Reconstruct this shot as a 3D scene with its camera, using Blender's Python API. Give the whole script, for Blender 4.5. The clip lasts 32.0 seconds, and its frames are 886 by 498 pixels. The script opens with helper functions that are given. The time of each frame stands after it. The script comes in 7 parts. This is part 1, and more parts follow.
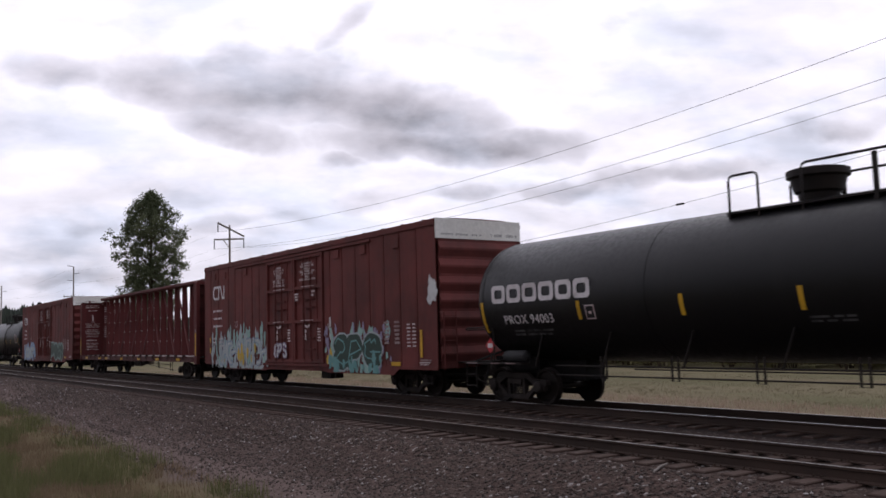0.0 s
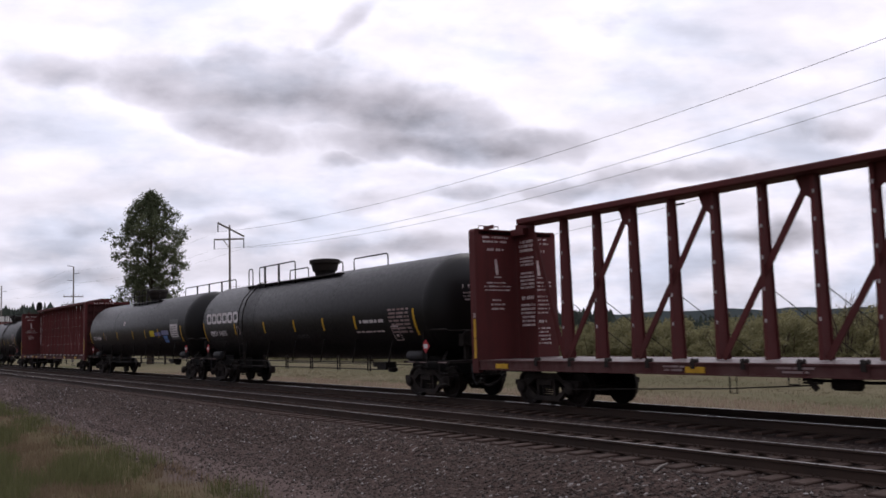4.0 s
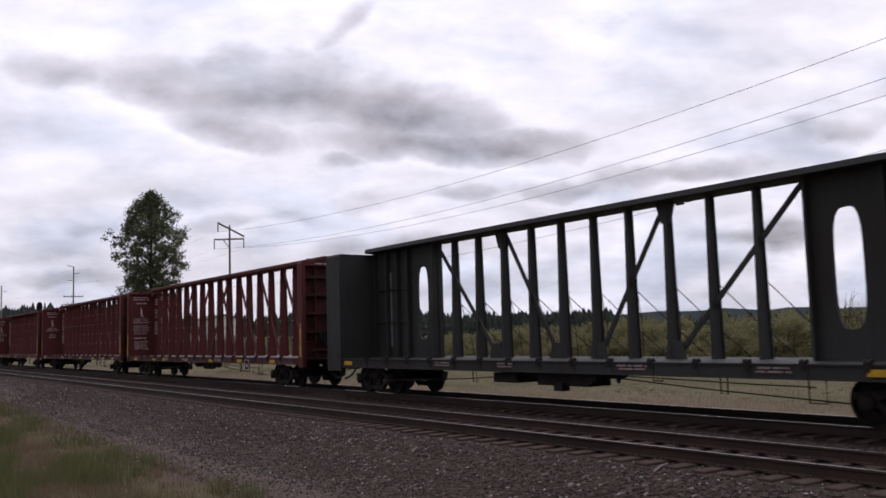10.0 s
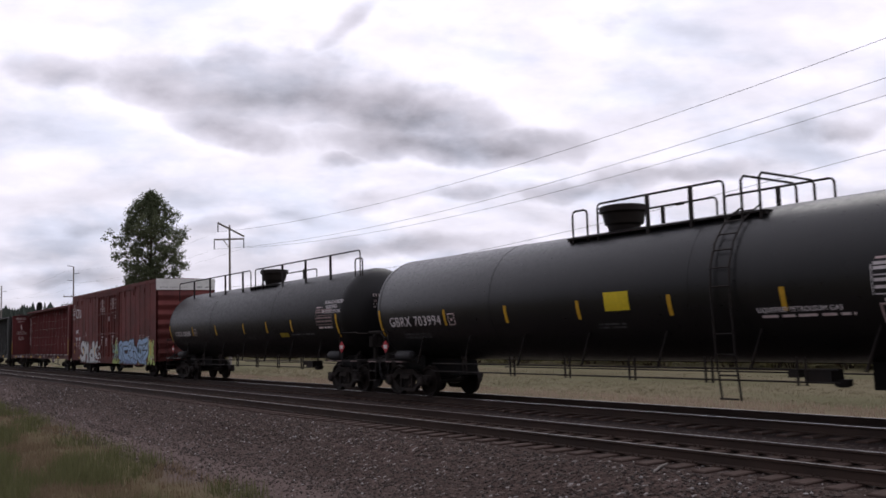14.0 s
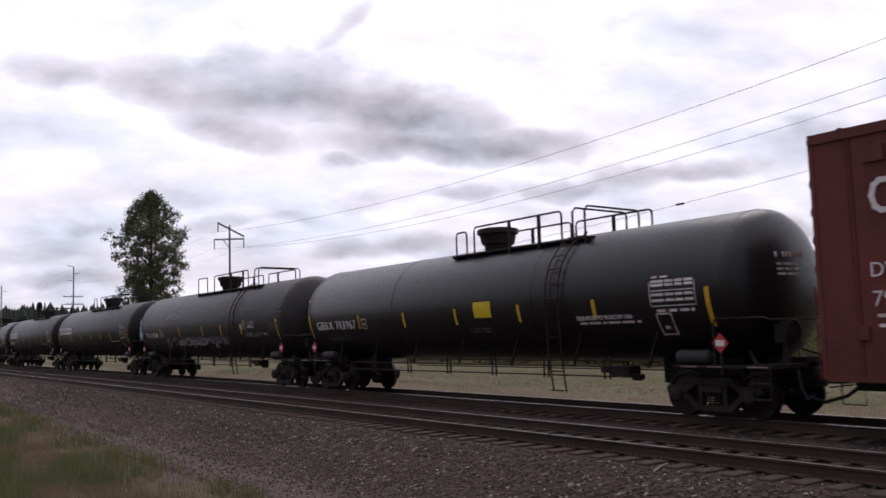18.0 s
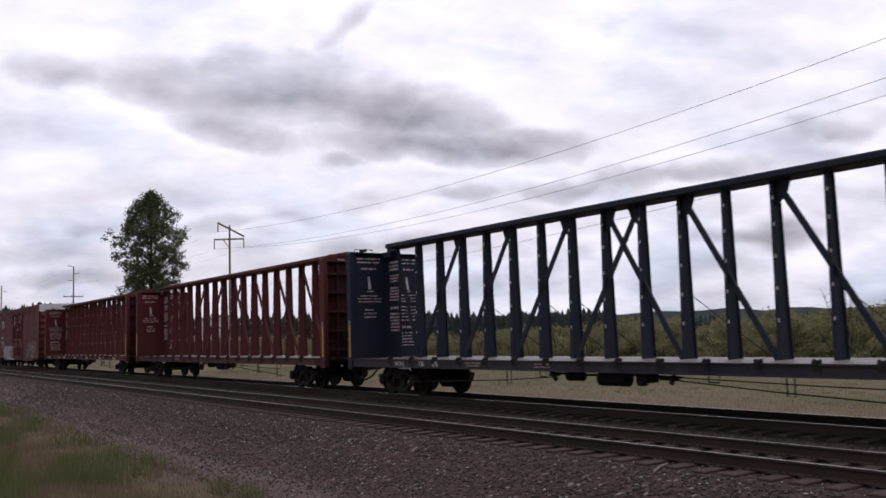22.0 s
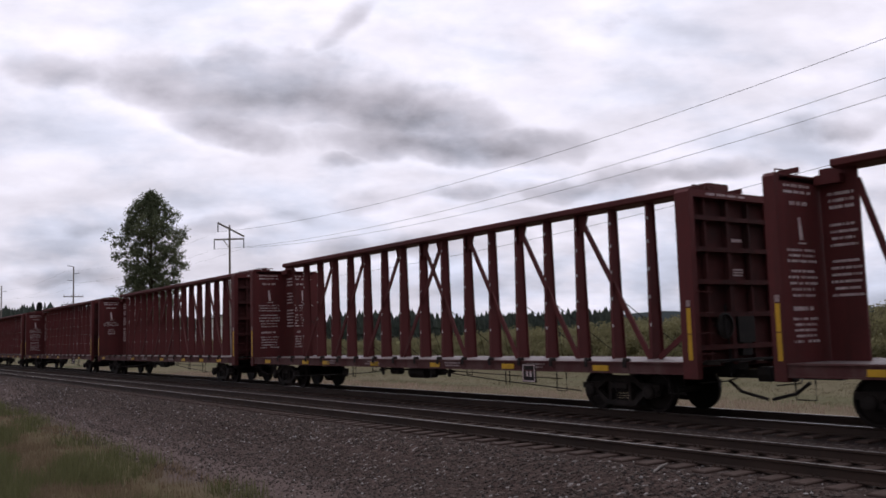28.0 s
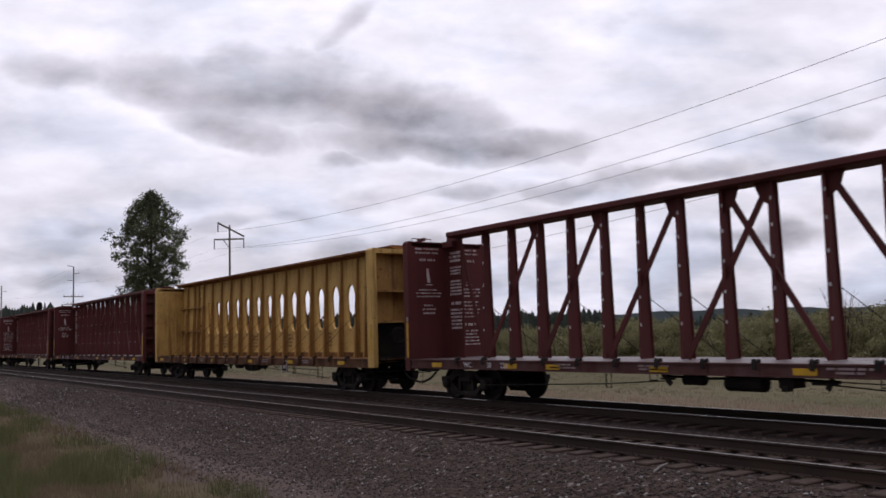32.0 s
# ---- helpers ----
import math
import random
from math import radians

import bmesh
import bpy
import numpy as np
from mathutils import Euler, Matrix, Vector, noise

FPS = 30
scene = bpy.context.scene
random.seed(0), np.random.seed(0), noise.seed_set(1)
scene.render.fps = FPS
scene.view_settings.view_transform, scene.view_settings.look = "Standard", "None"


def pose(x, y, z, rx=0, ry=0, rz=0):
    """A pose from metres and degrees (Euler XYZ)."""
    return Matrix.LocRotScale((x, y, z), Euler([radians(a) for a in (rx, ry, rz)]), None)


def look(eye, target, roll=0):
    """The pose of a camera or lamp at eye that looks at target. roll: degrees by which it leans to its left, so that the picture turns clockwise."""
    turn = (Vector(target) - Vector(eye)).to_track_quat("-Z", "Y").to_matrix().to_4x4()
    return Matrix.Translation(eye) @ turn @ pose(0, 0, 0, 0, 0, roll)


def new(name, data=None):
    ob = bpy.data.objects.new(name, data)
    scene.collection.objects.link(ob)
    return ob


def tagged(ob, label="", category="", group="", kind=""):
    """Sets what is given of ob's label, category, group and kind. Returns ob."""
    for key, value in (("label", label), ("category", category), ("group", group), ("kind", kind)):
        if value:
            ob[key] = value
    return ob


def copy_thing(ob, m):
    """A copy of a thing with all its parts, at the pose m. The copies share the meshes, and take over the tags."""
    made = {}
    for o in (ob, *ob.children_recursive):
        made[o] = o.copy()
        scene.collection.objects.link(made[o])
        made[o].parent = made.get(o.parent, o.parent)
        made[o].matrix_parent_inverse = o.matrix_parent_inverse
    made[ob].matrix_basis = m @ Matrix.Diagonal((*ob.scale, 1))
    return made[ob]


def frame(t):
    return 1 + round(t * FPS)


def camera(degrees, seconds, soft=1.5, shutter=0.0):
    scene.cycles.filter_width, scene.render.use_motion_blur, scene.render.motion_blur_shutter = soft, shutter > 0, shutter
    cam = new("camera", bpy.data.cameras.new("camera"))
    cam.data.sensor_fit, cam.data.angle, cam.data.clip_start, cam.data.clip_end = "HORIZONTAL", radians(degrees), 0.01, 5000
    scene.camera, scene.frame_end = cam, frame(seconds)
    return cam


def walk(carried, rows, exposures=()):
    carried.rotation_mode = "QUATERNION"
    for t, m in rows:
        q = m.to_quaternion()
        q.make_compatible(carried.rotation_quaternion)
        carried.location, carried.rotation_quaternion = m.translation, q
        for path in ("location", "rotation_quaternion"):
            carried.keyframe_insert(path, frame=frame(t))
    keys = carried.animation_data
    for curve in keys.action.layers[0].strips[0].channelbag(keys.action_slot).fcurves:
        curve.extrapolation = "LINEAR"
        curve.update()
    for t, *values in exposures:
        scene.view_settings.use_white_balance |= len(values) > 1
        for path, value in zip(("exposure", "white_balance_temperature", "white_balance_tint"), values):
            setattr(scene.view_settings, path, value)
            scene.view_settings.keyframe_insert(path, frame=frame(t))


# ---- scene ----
# ------------------------------------------------------------------ camera
cam = camera(53.45, 32.0, soft=1.6, shutter=0.07)
EYE = Vector((0.0, 0.0, 1.858))
YAW, PITCH, ROLL = radians(54.635), radians(5.523), -1.697
AHEAD = Vector((-math.sin(YAW) * math.cos(PITCH), math.cos(YAW) * math.cos(PITCH), math.sin(PITCH)))
STAND = look(EYE, EYE + 10 * AHEAD, ROLL)
walk(cam, [(0, STAND), (32, STAND)], exposures=[(0, 0.14), (1.2, 0.10), (2, 0.10), (3.5, 0.08), (6, 0.02), (9, 0.02), (11, -0.02), (12, 0.04), (14, 0.08), (17, 0.15), (18, 0.15), (19, 0.24), (20, 0.05), (21.5, 0.04), (24, 0.01), (28, -0.05), (32, -0.08)])

NEAR = 11.612     # centre of the empty near track
FAR = 15.938      # centre of the track the train runs on
SPEED = 21.5      # metres a second, away towards -x


# ------------------------------------------------------------------ node help
def graph(name):
    m = bpy.data.materials.new(name)
    m.use_nodes = True
    nt = m.node_tree
    bsdf = [n for n in nt.nodes if n.type == "BSDF_PRINCIPLED"][0]
    return m, nt, bsdf


def node(nt, kind, **values):
    n = nt.nodes.new(kind)
    for key, value in values.items():
        n.inputs[key].default_value = value
    return n


def math_node(nt, op, a, b=0.0, c=0.0, clamp=False):
    n = nt.nodes.new("ShaderNodeMath")
    n.operation, n.use_clamp = op, clamp
    for i, v in enumerate((a, b, c)):
        if isinstance(v, (int, float)):
            n.inputs[i].default_value = v
        else:
            nt.links.new(v, n.inputs[i])
    return n.outputs[0]


def dot_node(nt, a, vec):
    n = nt.nodes.new("ShaderNodeVectorMath")
    n.operation = "DOT_PRODUCT"
    nt.links.new(a, n.inputs[0])
    n.inputs[1].default_value = vec
    return n.outputs["Value"]


def mix_node(nt, fac, a, b, blend="MIX"):
    n = nt.nodes.new("ShaderNodeMix")
    n.data_type, n.blend_type = "RGBA", blend
    for slot, v in ((0, fac), (6, a), (7, b)):
        if isinstance(v, (int, float)):
            n.inputs[slot].default_value = v
        elif isinstance(v, (tuple, list)):
            n.inputs[slot].default_value = (*v[:3], 1)
        else:
            nt.links.new(v, n.inputs[slot])
    return n.outputs[2]


def noise_node(nt, vec, scale, detail=4.0, rough=0.55, stretch=None, distort=0.0):
    if stretch:
        mp = nt.nodes.new("ShaderNodeMapping")
        mp.inputs["Scale"].default_value = stretch
        nt.links.new(vec, mp.inputs["Vector"])
        vec = mp.outputs["Vector"]
    n = node(nt, "ShaderNodeTexNoise", Scale=scale, Detail=detail, Roughness=rough, Distortion=distort)
    nt.links.new(vec, n.inputs["Vector"])
    return n.outputs["Fac"]


def ramp(nt, value, lo, hi, out_lo=0.0, out_hi=1.0, smooth=True):
    n = nt.nodes.new("ShaderNodeMapRange")
    n.interpolation_type = "SMOOTHSTEP" if smooth else "LINEAR"
    for i, v in enumerate((None, lo, hi, out_lo, out_hi)):
        if v is not None:
            n.inputs[i].default_value = v
    nt.links.new(value, n.inputs[0])
    return n.outputs[0]


def bump(nt, bsdf, height, strength=0.3, distance=0.02):
    b = node(nt, "ShaderNodeBump", Strength=strength, Distance=distance)
    nt.links.new(height, b.inputs["Height"])
    nt.links.new(b.outputs[0], bsdf.inputs["Normal"])


def coords(nt, which="Object"):
    return nt.nodes.new("ShaderNodeTexCoord").outputs[which]


# ------------------------------------------------------------------ world, sun
def build_world():
    w = bpy.data.worlds.new("overcast_sky")
    scene.world = w
    w.use_nodes = True
    nt = w.node_tree
    bg = [n for n in nt.nodes if n.type == "BACKGROUND"][0]
    d = nt.nodes.new("ShaderNodeTexCoord").outputs["Generated"]
    sky = nt.nodes.new("ShaderNodeTexSky")
    sky.sky_type, sky.sun_disc = "NISHITA", False
    sky.sun_elevation, sky.sun_rotation = radians(SUN_UP), radians(-SUN_LEFT)
    blue = mix_node(nt, 1.0, sky.outputs[0], (0.10, 0.10, 0.10), "MULTIPLY")
    # cloud sheet on a flat layer overhead
    sep = nt.nodes.new("ShaderNodeSeparateXYZ")
    nt.links.new(d, sep.inputs[0])
    up = math_node(nt, "MAXIMUM", sep.outputs[2], 0.0)
    den = math_node(nt, "ADD", up, 0.10)
    lay = nt.nodes.new("ShaderNodeCombineXYZ")
    nt.links.new(math_node(nt, "DIVIDE", sep.outputs[0], den), lay.inputs[0])
    nt.links.new(math_node(nt, "DIVIDE", sep.outputs[1], den), lay.inputs[1])
    flat = lay.outputs[0]
    big = noise_node(nt, flat, 0.55, 5, 0.55, distort=0.4)
    mid = noise_node(nt, flat, 1.9, 6, 0.6, distort=0.3)
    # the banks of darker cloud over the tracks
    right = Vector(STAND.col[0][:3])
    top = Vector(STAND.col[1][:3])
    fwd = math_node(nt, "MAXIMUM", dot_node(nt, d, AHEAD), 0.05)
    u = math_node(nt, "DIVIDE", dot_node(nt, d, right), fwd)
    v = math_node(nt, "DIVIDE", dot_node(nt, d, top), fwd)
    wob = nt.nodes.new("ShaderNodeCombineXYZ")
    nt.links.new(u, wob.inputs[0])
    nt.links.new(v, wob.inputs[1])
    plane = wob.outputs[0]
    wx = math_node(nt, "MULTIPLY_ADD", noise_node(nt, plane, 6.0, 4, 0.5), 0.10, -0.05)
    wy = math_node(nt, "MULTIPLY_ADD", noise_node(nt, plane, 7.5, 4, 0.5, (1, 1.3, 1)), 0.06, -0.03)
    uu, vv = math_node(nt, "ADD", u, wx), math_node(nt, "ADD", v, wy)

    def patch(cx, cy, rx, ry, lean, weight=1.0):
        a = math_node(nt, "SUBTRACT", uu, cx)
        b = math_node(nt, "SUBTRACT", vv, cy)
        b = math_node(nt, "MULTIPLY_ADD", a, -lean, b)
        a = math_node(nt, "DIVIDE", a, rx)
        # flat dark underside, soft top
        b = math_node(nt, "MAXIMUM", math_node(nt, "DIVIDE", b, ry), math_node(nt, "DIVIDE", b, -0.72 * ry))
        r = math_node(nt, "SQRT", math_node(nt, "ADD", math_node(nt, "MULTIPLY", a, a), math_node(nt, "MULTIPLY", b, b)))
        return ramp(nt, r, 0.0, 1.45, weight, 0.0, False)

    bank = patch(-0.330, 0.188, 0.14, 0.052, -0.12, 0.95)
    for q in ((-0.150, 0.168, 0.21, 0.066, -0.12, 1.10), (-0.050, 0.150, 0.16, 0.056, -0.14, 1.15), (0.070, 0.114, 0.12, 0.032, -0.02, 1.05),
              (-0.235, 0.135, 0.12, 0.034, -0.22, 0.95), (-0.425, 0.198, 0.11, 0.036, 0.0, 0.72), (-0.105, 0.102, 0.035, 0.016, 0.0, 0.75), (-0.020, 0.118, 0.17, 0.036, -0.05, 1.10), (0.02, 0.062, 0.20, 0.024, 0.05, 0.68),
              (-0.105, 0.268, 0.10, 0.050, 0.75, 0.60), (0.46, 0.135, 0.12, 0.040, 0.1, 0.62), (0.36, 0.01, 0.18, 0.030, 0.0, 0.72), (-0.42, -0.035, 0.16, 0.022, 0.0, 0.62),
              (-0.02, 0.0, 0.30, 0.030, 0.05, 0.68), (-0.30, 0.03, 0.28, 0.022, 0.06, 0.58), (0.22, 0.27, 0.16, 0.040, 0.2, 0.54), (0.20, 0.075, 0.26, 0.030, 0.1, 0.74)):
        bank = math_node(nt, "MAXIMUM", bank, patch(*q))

    def heap(dv):
        mp = nt.nodes.new("ShaderNodeMapping")
        mp.inputs["Location"].default_value = (0.0, dv * 1.35, 0.0)
        mp.inputs["Scale"].default_value = (1.0, 1.35, 1.0)
        nt.links.new(wob2, mp.inputs["Vector"])
        cell = node(nt, "ShaderNodeTexVoronoi", Scale=15.0)
        cell.feature = "SMOOTH_F1"
        cell.inputs["Smoothness"].default_value = 0.7
        nt.links.new(mp.outputs[0], cell.inputs["Vector"])
        lobes = math_node(nt, "MULTIPLY_ADD", cell.outputs["Distance"], -0.95, 0.92)
        return math_node(nt, "MULTIPLY_ADD", noise_node(nt, mp.outputs[0], 9.0, 7, 0.55), 0.60, math_node(nt, "MULTIPLY", lobes, 0.40))

    bent = nt.nodes.new("ShaderNodeCombineXYZ")
    nt.links.new(math_node(nt, "MULTIPLY_ADD", wx, 0.7, u), bent.inputs[0])
    nt.links.new(math_node(nt, "MULTIPLY_ADD", wy, 0.7, v), bent.inputs[1])
    wob2 = bent.outputs[0]
    puff = heap(0.0)

    def relief(scale, detail, stretch, shift):
        """How much denser the cloud is just above: dark undersides, bright tops."""
        two = []
        for dv in (0.0, shift):
            mp = nt.nodes.new("ShaderNodeMapping")
            mp.inputs["Location"].default_value = (3.1, dv * stretch + 1.7, 0.0)
            mp.inputs["Scale"].default_value = (1.0, stretch, 1.0)
            nt.links.new(plane, mp.inputs["Vector"])
            two.append(noise_node(nt, mp.outputs[0], scale, detail, 0.5))
        return math_node(nt, "SUBTRACT", two[1], two[0])

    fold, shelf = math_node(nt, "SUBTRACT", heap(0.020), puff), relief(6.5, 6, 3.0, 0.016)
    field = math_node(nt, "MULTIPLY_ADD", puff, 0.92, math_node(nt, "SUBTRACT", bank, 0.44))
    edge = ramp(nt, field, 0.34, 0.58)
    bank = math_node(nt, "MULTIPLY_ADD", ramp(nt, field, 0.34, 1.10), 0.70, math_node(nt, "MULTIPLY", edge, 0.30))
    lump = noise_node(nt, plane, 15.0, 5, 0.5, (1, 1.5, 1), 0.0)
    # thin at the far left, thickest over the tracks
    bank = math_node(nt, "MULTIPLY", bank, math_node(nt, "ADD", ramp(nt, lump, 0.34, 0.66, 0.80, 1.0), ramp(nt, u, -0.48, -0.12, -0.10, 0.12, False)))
    rim = math_node(nt, "MULTIPLY", ramp(nt, field, 0.10, 0.32), math_node(nt, "SUBTRACT", 1.0, edge))
    low = ramp(nt, up, 0.02, 0.32, 1.0, 0.62)
    streak = noise_node(nt, plane, 5.6, 7, 0.54, (1, 2.3, 1), 0.1)
    streak = ramp(nt, streak, 0.42, 0.68)
    light = ramp(nt, big, 0.30, 0.70, 0.850, 0.915)
    billow = noise_node(nt, plane, 7.0, 6, 0.52, (1, 1.9, 1), 0.0)
    light = math_node(nt, "ADD", light, ramp(nt, billow, 0.36, 0.64, -0.075, 0.045))
    light = math_node(nt, "ADD", light, ramp(nt, mid, 0.3, 0.7, -0.035, 0.035))
    # brighter towards the veiled sun, thin blue-grey gaps low down
    light = math_node(nt, "ADD", light, ramp(nt, u, -0.5, 0.5, 0.07, -0.01, False))
    light = math_node(nt, "MULTIPLY_ADD", math_node(nt, "MULTIPLY", streak, low), -0.16, light)
    light = math_node(nt, "MULTIPLY_ADD", rim, 0.05, light)
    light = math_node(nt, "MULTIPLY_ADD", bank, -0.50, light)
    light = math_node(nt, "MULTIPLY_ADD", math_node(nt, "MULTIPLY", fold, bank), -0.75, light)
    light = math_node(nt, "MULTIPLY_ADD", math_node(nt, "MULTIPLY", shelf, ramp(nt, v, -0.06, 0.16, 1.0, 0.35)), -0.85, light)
    # backlit: the veiled sun stands ahead, the deck of cloud thickens away from it
    light = math_node(nt, "MULTIPLY", light, ramp(nt, dot_node(nt, d, TO_SUN), -0.35, 0.80, 0.34, 1.06))
    light = math_node(nt, "MULTIPLY", light, ramp(nt, up, 0.0, 0.30, 0.87, 1.03, False))
    light = math_node(nt, "MAXIMUM", light, 0.12)
    tint = mix_node(nt, bank, (1.00, 0.962, 1.095), (0.985, 0.942, 1.090))
    tint = mix_node(nt, math_node(nt, "MULTIPLY", streak, low), tint, (0.86, 0.90, 1.10))
    grey = nt.nodes.new("ShaderNodeCombineXYZ")
    for i in range(3):
        nt.links.new(light, grey.inputs[i])
    cloud = mix_node(nt, 1.0, tint, grey.outputs[0], "MULTIPLY")
    gap = math_node(nt, "MULTIPLY", ramp(nt, mid, 0.60, 0.78), 0.07)
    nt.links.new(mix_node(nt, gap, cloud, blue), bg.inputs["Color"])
    bg.inputs["Strength"].default_value = 1.0


SUN_UP, SUN_LEFT = 52.0, 30.0
TO_SUN = Vector((-math.sin(radians(SUN_LEFT)) * math.cos(radians(SUN_UP)), math.cos(radians(SUN_LEFT)) * math.cos(radians(SUN_UP)), math.sin(radians(SUN_UP))))
build_world()
sun_data = bpy.data.lights.new("sun", "SUN")
sun_data.energy, sun_data.angle, sun_data.color = 0.5, radians(30), (1.0, 0.97, 0.93)
sun = new("sun", sun_data)
sun.matrix_world = look(60 * TO_SUN, (0, 0, 0))


# ------------------------------------------------------------------ materials
def weathered(name, base, dirt, rough=0.6, amount=0.5, scale=0.35, metal=0.0, streaks=True, relief=0.15, gloss=0.2):
    m, nt, bsdf = graph(name)
    c = coords(nt)
    rnd = nt.nodes.new("ShaderNodeObjectInfo").outputs["Random"]
    large = noise_node(nt, c, scale, 5, 0.6)
    small = noise_node(nt, c, 9.0, 6, 0.65)
    col = mix_node(nt, ramp(nt, large, 0.3, 0.75, 0.0, amount), base, dirt)
    if streaks:
        s = noise_node(nt, c, 2.6, 5, 0.6, (1, 1, 0.10))
        col = mix_node(nt, ramp(nt, s, 0.5, 0.78, 0.0, amount * 0.8), col, dirt)
    shade = math_node(nt, "MULTIPLY_ADD", small, 0.5, 0.75)
    shade = math_node(nt, "MULTIPLY_ADD", rnd, 0.10, math_node(nt, "SUBTRACT", shade, 0.05))
    g = nt.nodes.new("ShaderNodeCombineXYZ")
    for i in range(3):
        nt.links.new(shade, g.inputs[i])
    nt.links.new(mix_node(nt, 1.0, col, g.outputs[0], "MULTIPLY"), bsdf.inputs["Base Color"])
    nt.links.new(ramp(nt, small, 0.2, 0.8, rough - 0.1, rough + 0.12), bsdf.inputs["Roughness"])
    bsdf.inputs["Metallic"].default_value = metal
    bsdf.inputs["Specular IOR Level"].default_value = gloss
    bump(nt, bsdf, small, relief, 0.01)
    return m


def rusting(name, base, dirt, rust):
    """Sun-bleached paint with long rust runs and small flaked spots."""
    m, nt, bsdf = graph(name)
    c = coords(nt)
    col = mix_node(nt, ramp(nt, noise_node(nt, c, 1.1, 5, 0.6), 0.30, 0.75, 0.0, 0.65), base, dirt)
    run = noise_node(nt, c, 3.4, 6, 0.62, (1, 1, 0.07))
    col = mix_node(nt, ramp(nt, run, 0.50, 0.68, 0.0, 0.62), col, rust)
    spot = noise_node(nt, c, 7.5, 5, 0.7)
    col = mix_node(nt, ramp(nt, spot, 0.61, 0.67, 0.0, 0.80), col, rust)
    fine = noise_node(nt, c, 22.0, 4, 0.6)
    g = nt.nodes.new("ShaderNodeCombineXYZ")
    for i in range(3):
        nt.links.new(ramp(nt, fine, 0.25, 0.75, 0.94, 1.04), g.inputs[i])
    nt.links.new(mix_node(nt, 1.0, col, g.outputs[0], "MULTIPLY"), bsdf.inputs["Base Color"])
    nt.links.new(ramp(nt, spot, 0.3, 0.7, 0.55, 0.85), bsdf.inputs["Roughness"])
    bsdf.inputs["Specular IOR Level"].default_value = 0.2
    bump(nt, bsdf, spot, 0.05, 0.01)
    return m


RED = weathered("oxide_red_paint", (0.114, 0.027, 0.027), (0.068, 0.022, 0.020), 0.66, 0.8)
RED_DARK = weathered("worn_red_sill", (0.080, 0.026, 0.025), (0.125, 0.070, 0.066), 0.75, 0.9, 1.6, relief=0.3)
RED_END = weathered("darker_red_end", (0.090, 0.026, 0.025), (0.034, 0.016, 0.015), 0.8, 1.0, 0.9, relief=0.35)
BOX_RED = weathered("boxcar_brown_red", (0.160, 0.042, 0.038), (0.072, 0.026, 0.023), 0.66, 0.85, 0.6, relief=0.25)
BLUE = weathered("faded_navy_paint", (0.017, 0.022, 0.044), (0.032, 0.034, 0.042), 0.6, 0.7)
GREY = weathered("weathered_grey_green", (0.048, 0.051, 0.050), (0.032, 0.026, 0.023), 0.7, 0.85)
YELLOW = rusting("faded_yellow_paint", (0.67, 0.435, 0.140), (0.42, 0.250, 0.090), (0.15, 0.056, 0.025))
YELLOW_POST = rusting("rusty_yellow_rib", (0.46, 0.27, 0.090), (0.20, 0.095, 0.040), (0.085, 0.034, 0.018))
YELLOW_RUST = weathered("rust_eaten_yellow_paint", (0.30, 0.145, 0.052), (0.10, 0.040, 0.020), 0.8, 1.0, 2.6, relief=0.4)
YELLOW_SILL = weathered("grimy_yellow_sill", (0.17, 0.085, 0.042), (0.050, 0.024, 0.018), 0.8, 1.0, 2.0, relief=0.4)
TANK = weathered("black_tank_paint", (0.0045, 0.0045, 0.005), (0.010, 0.009, 0.009), 0.42, 0.7, 0.4, relief=0.01, gloss=0.30)
TANK_GLOSS = weathered("glossy_black_tank_paint", (0.006, 0.006, 0.0065), (0.012, 0.011, 0.011), 0.34, 0.7, 0.4, relief=0.0, gloss=0.42)
TANK_GREY = weathered("dusty_black_tank_paint", (0.014, 0.0135, 0.014), (0.028, 0.025, 0.023), 0.46, 0.7, 0.4, relief=0.05, gloss=0.4)
TANK_DUST = weathered("dusty_grey_cylinder", (0.040, 0.040, 0.042), (0.022, 0.021, 0.021), 0.6, 0.6, 1.0, streaks=False)
GREASE = weathered("greasy_black_steel", (0.013, 0.011, 0.011), (0.034, 0.026, 0.021), 0.65, 0.7, 1.4, streaks=False)
CAST = weathered("dusty_cast_steel", (0.017, 0.014, 0.013), (0.042, 0.033, 0.029), 0.8, 0.9, 2.2, streaks=False, relief=0.4)
WHEEL = weathered("brown_wheel_steel", (0.020, 0.015, 0.013), (0.012, 0.010, 0.010), 0.5, 0.6, 2.0, 0.3, False)
# darker copy of the black steel, for stub sills and saddles below the tanks
GREASE_DARK = weathered("darker_black_steel", (0.007, 0.0065, 0.0065), (0.014, 0.011, 0.010), 0.75, 0.7, 1.4, streaks=False)
WHITE = weathered("white_panel_paint", (0.84, 0.84, 0.81), (0.62, 0.60, 0.55), 0.55, 0.5, 0.8)
LETTER = weathered("white_stencil_paint", (0.72, 0.69, 0.70), (0.44, 0.38, 0.38), 0.6, 0.8, 2.0, streaks=False)
LETTER_DIM = weathered("worn_stencil_paint", (0.36, 0.28, 0.28), (0.20, 0.12, 0.11), 0.6, 0.9, 2.0, streaks=False)
RUSTY = weathered("flaking_rust", (0.17, 0.06, 0.035), (0.09, 0.035, 0.02), 0.85, 0.8, 4.0, streaks=False)
FADED_INK = weathered("faded_grey_ink", (0.26, 0.26, 0.26), (0.48, 0.47, 0.44), 0.7, 0.9, 3.0, streaks=False)
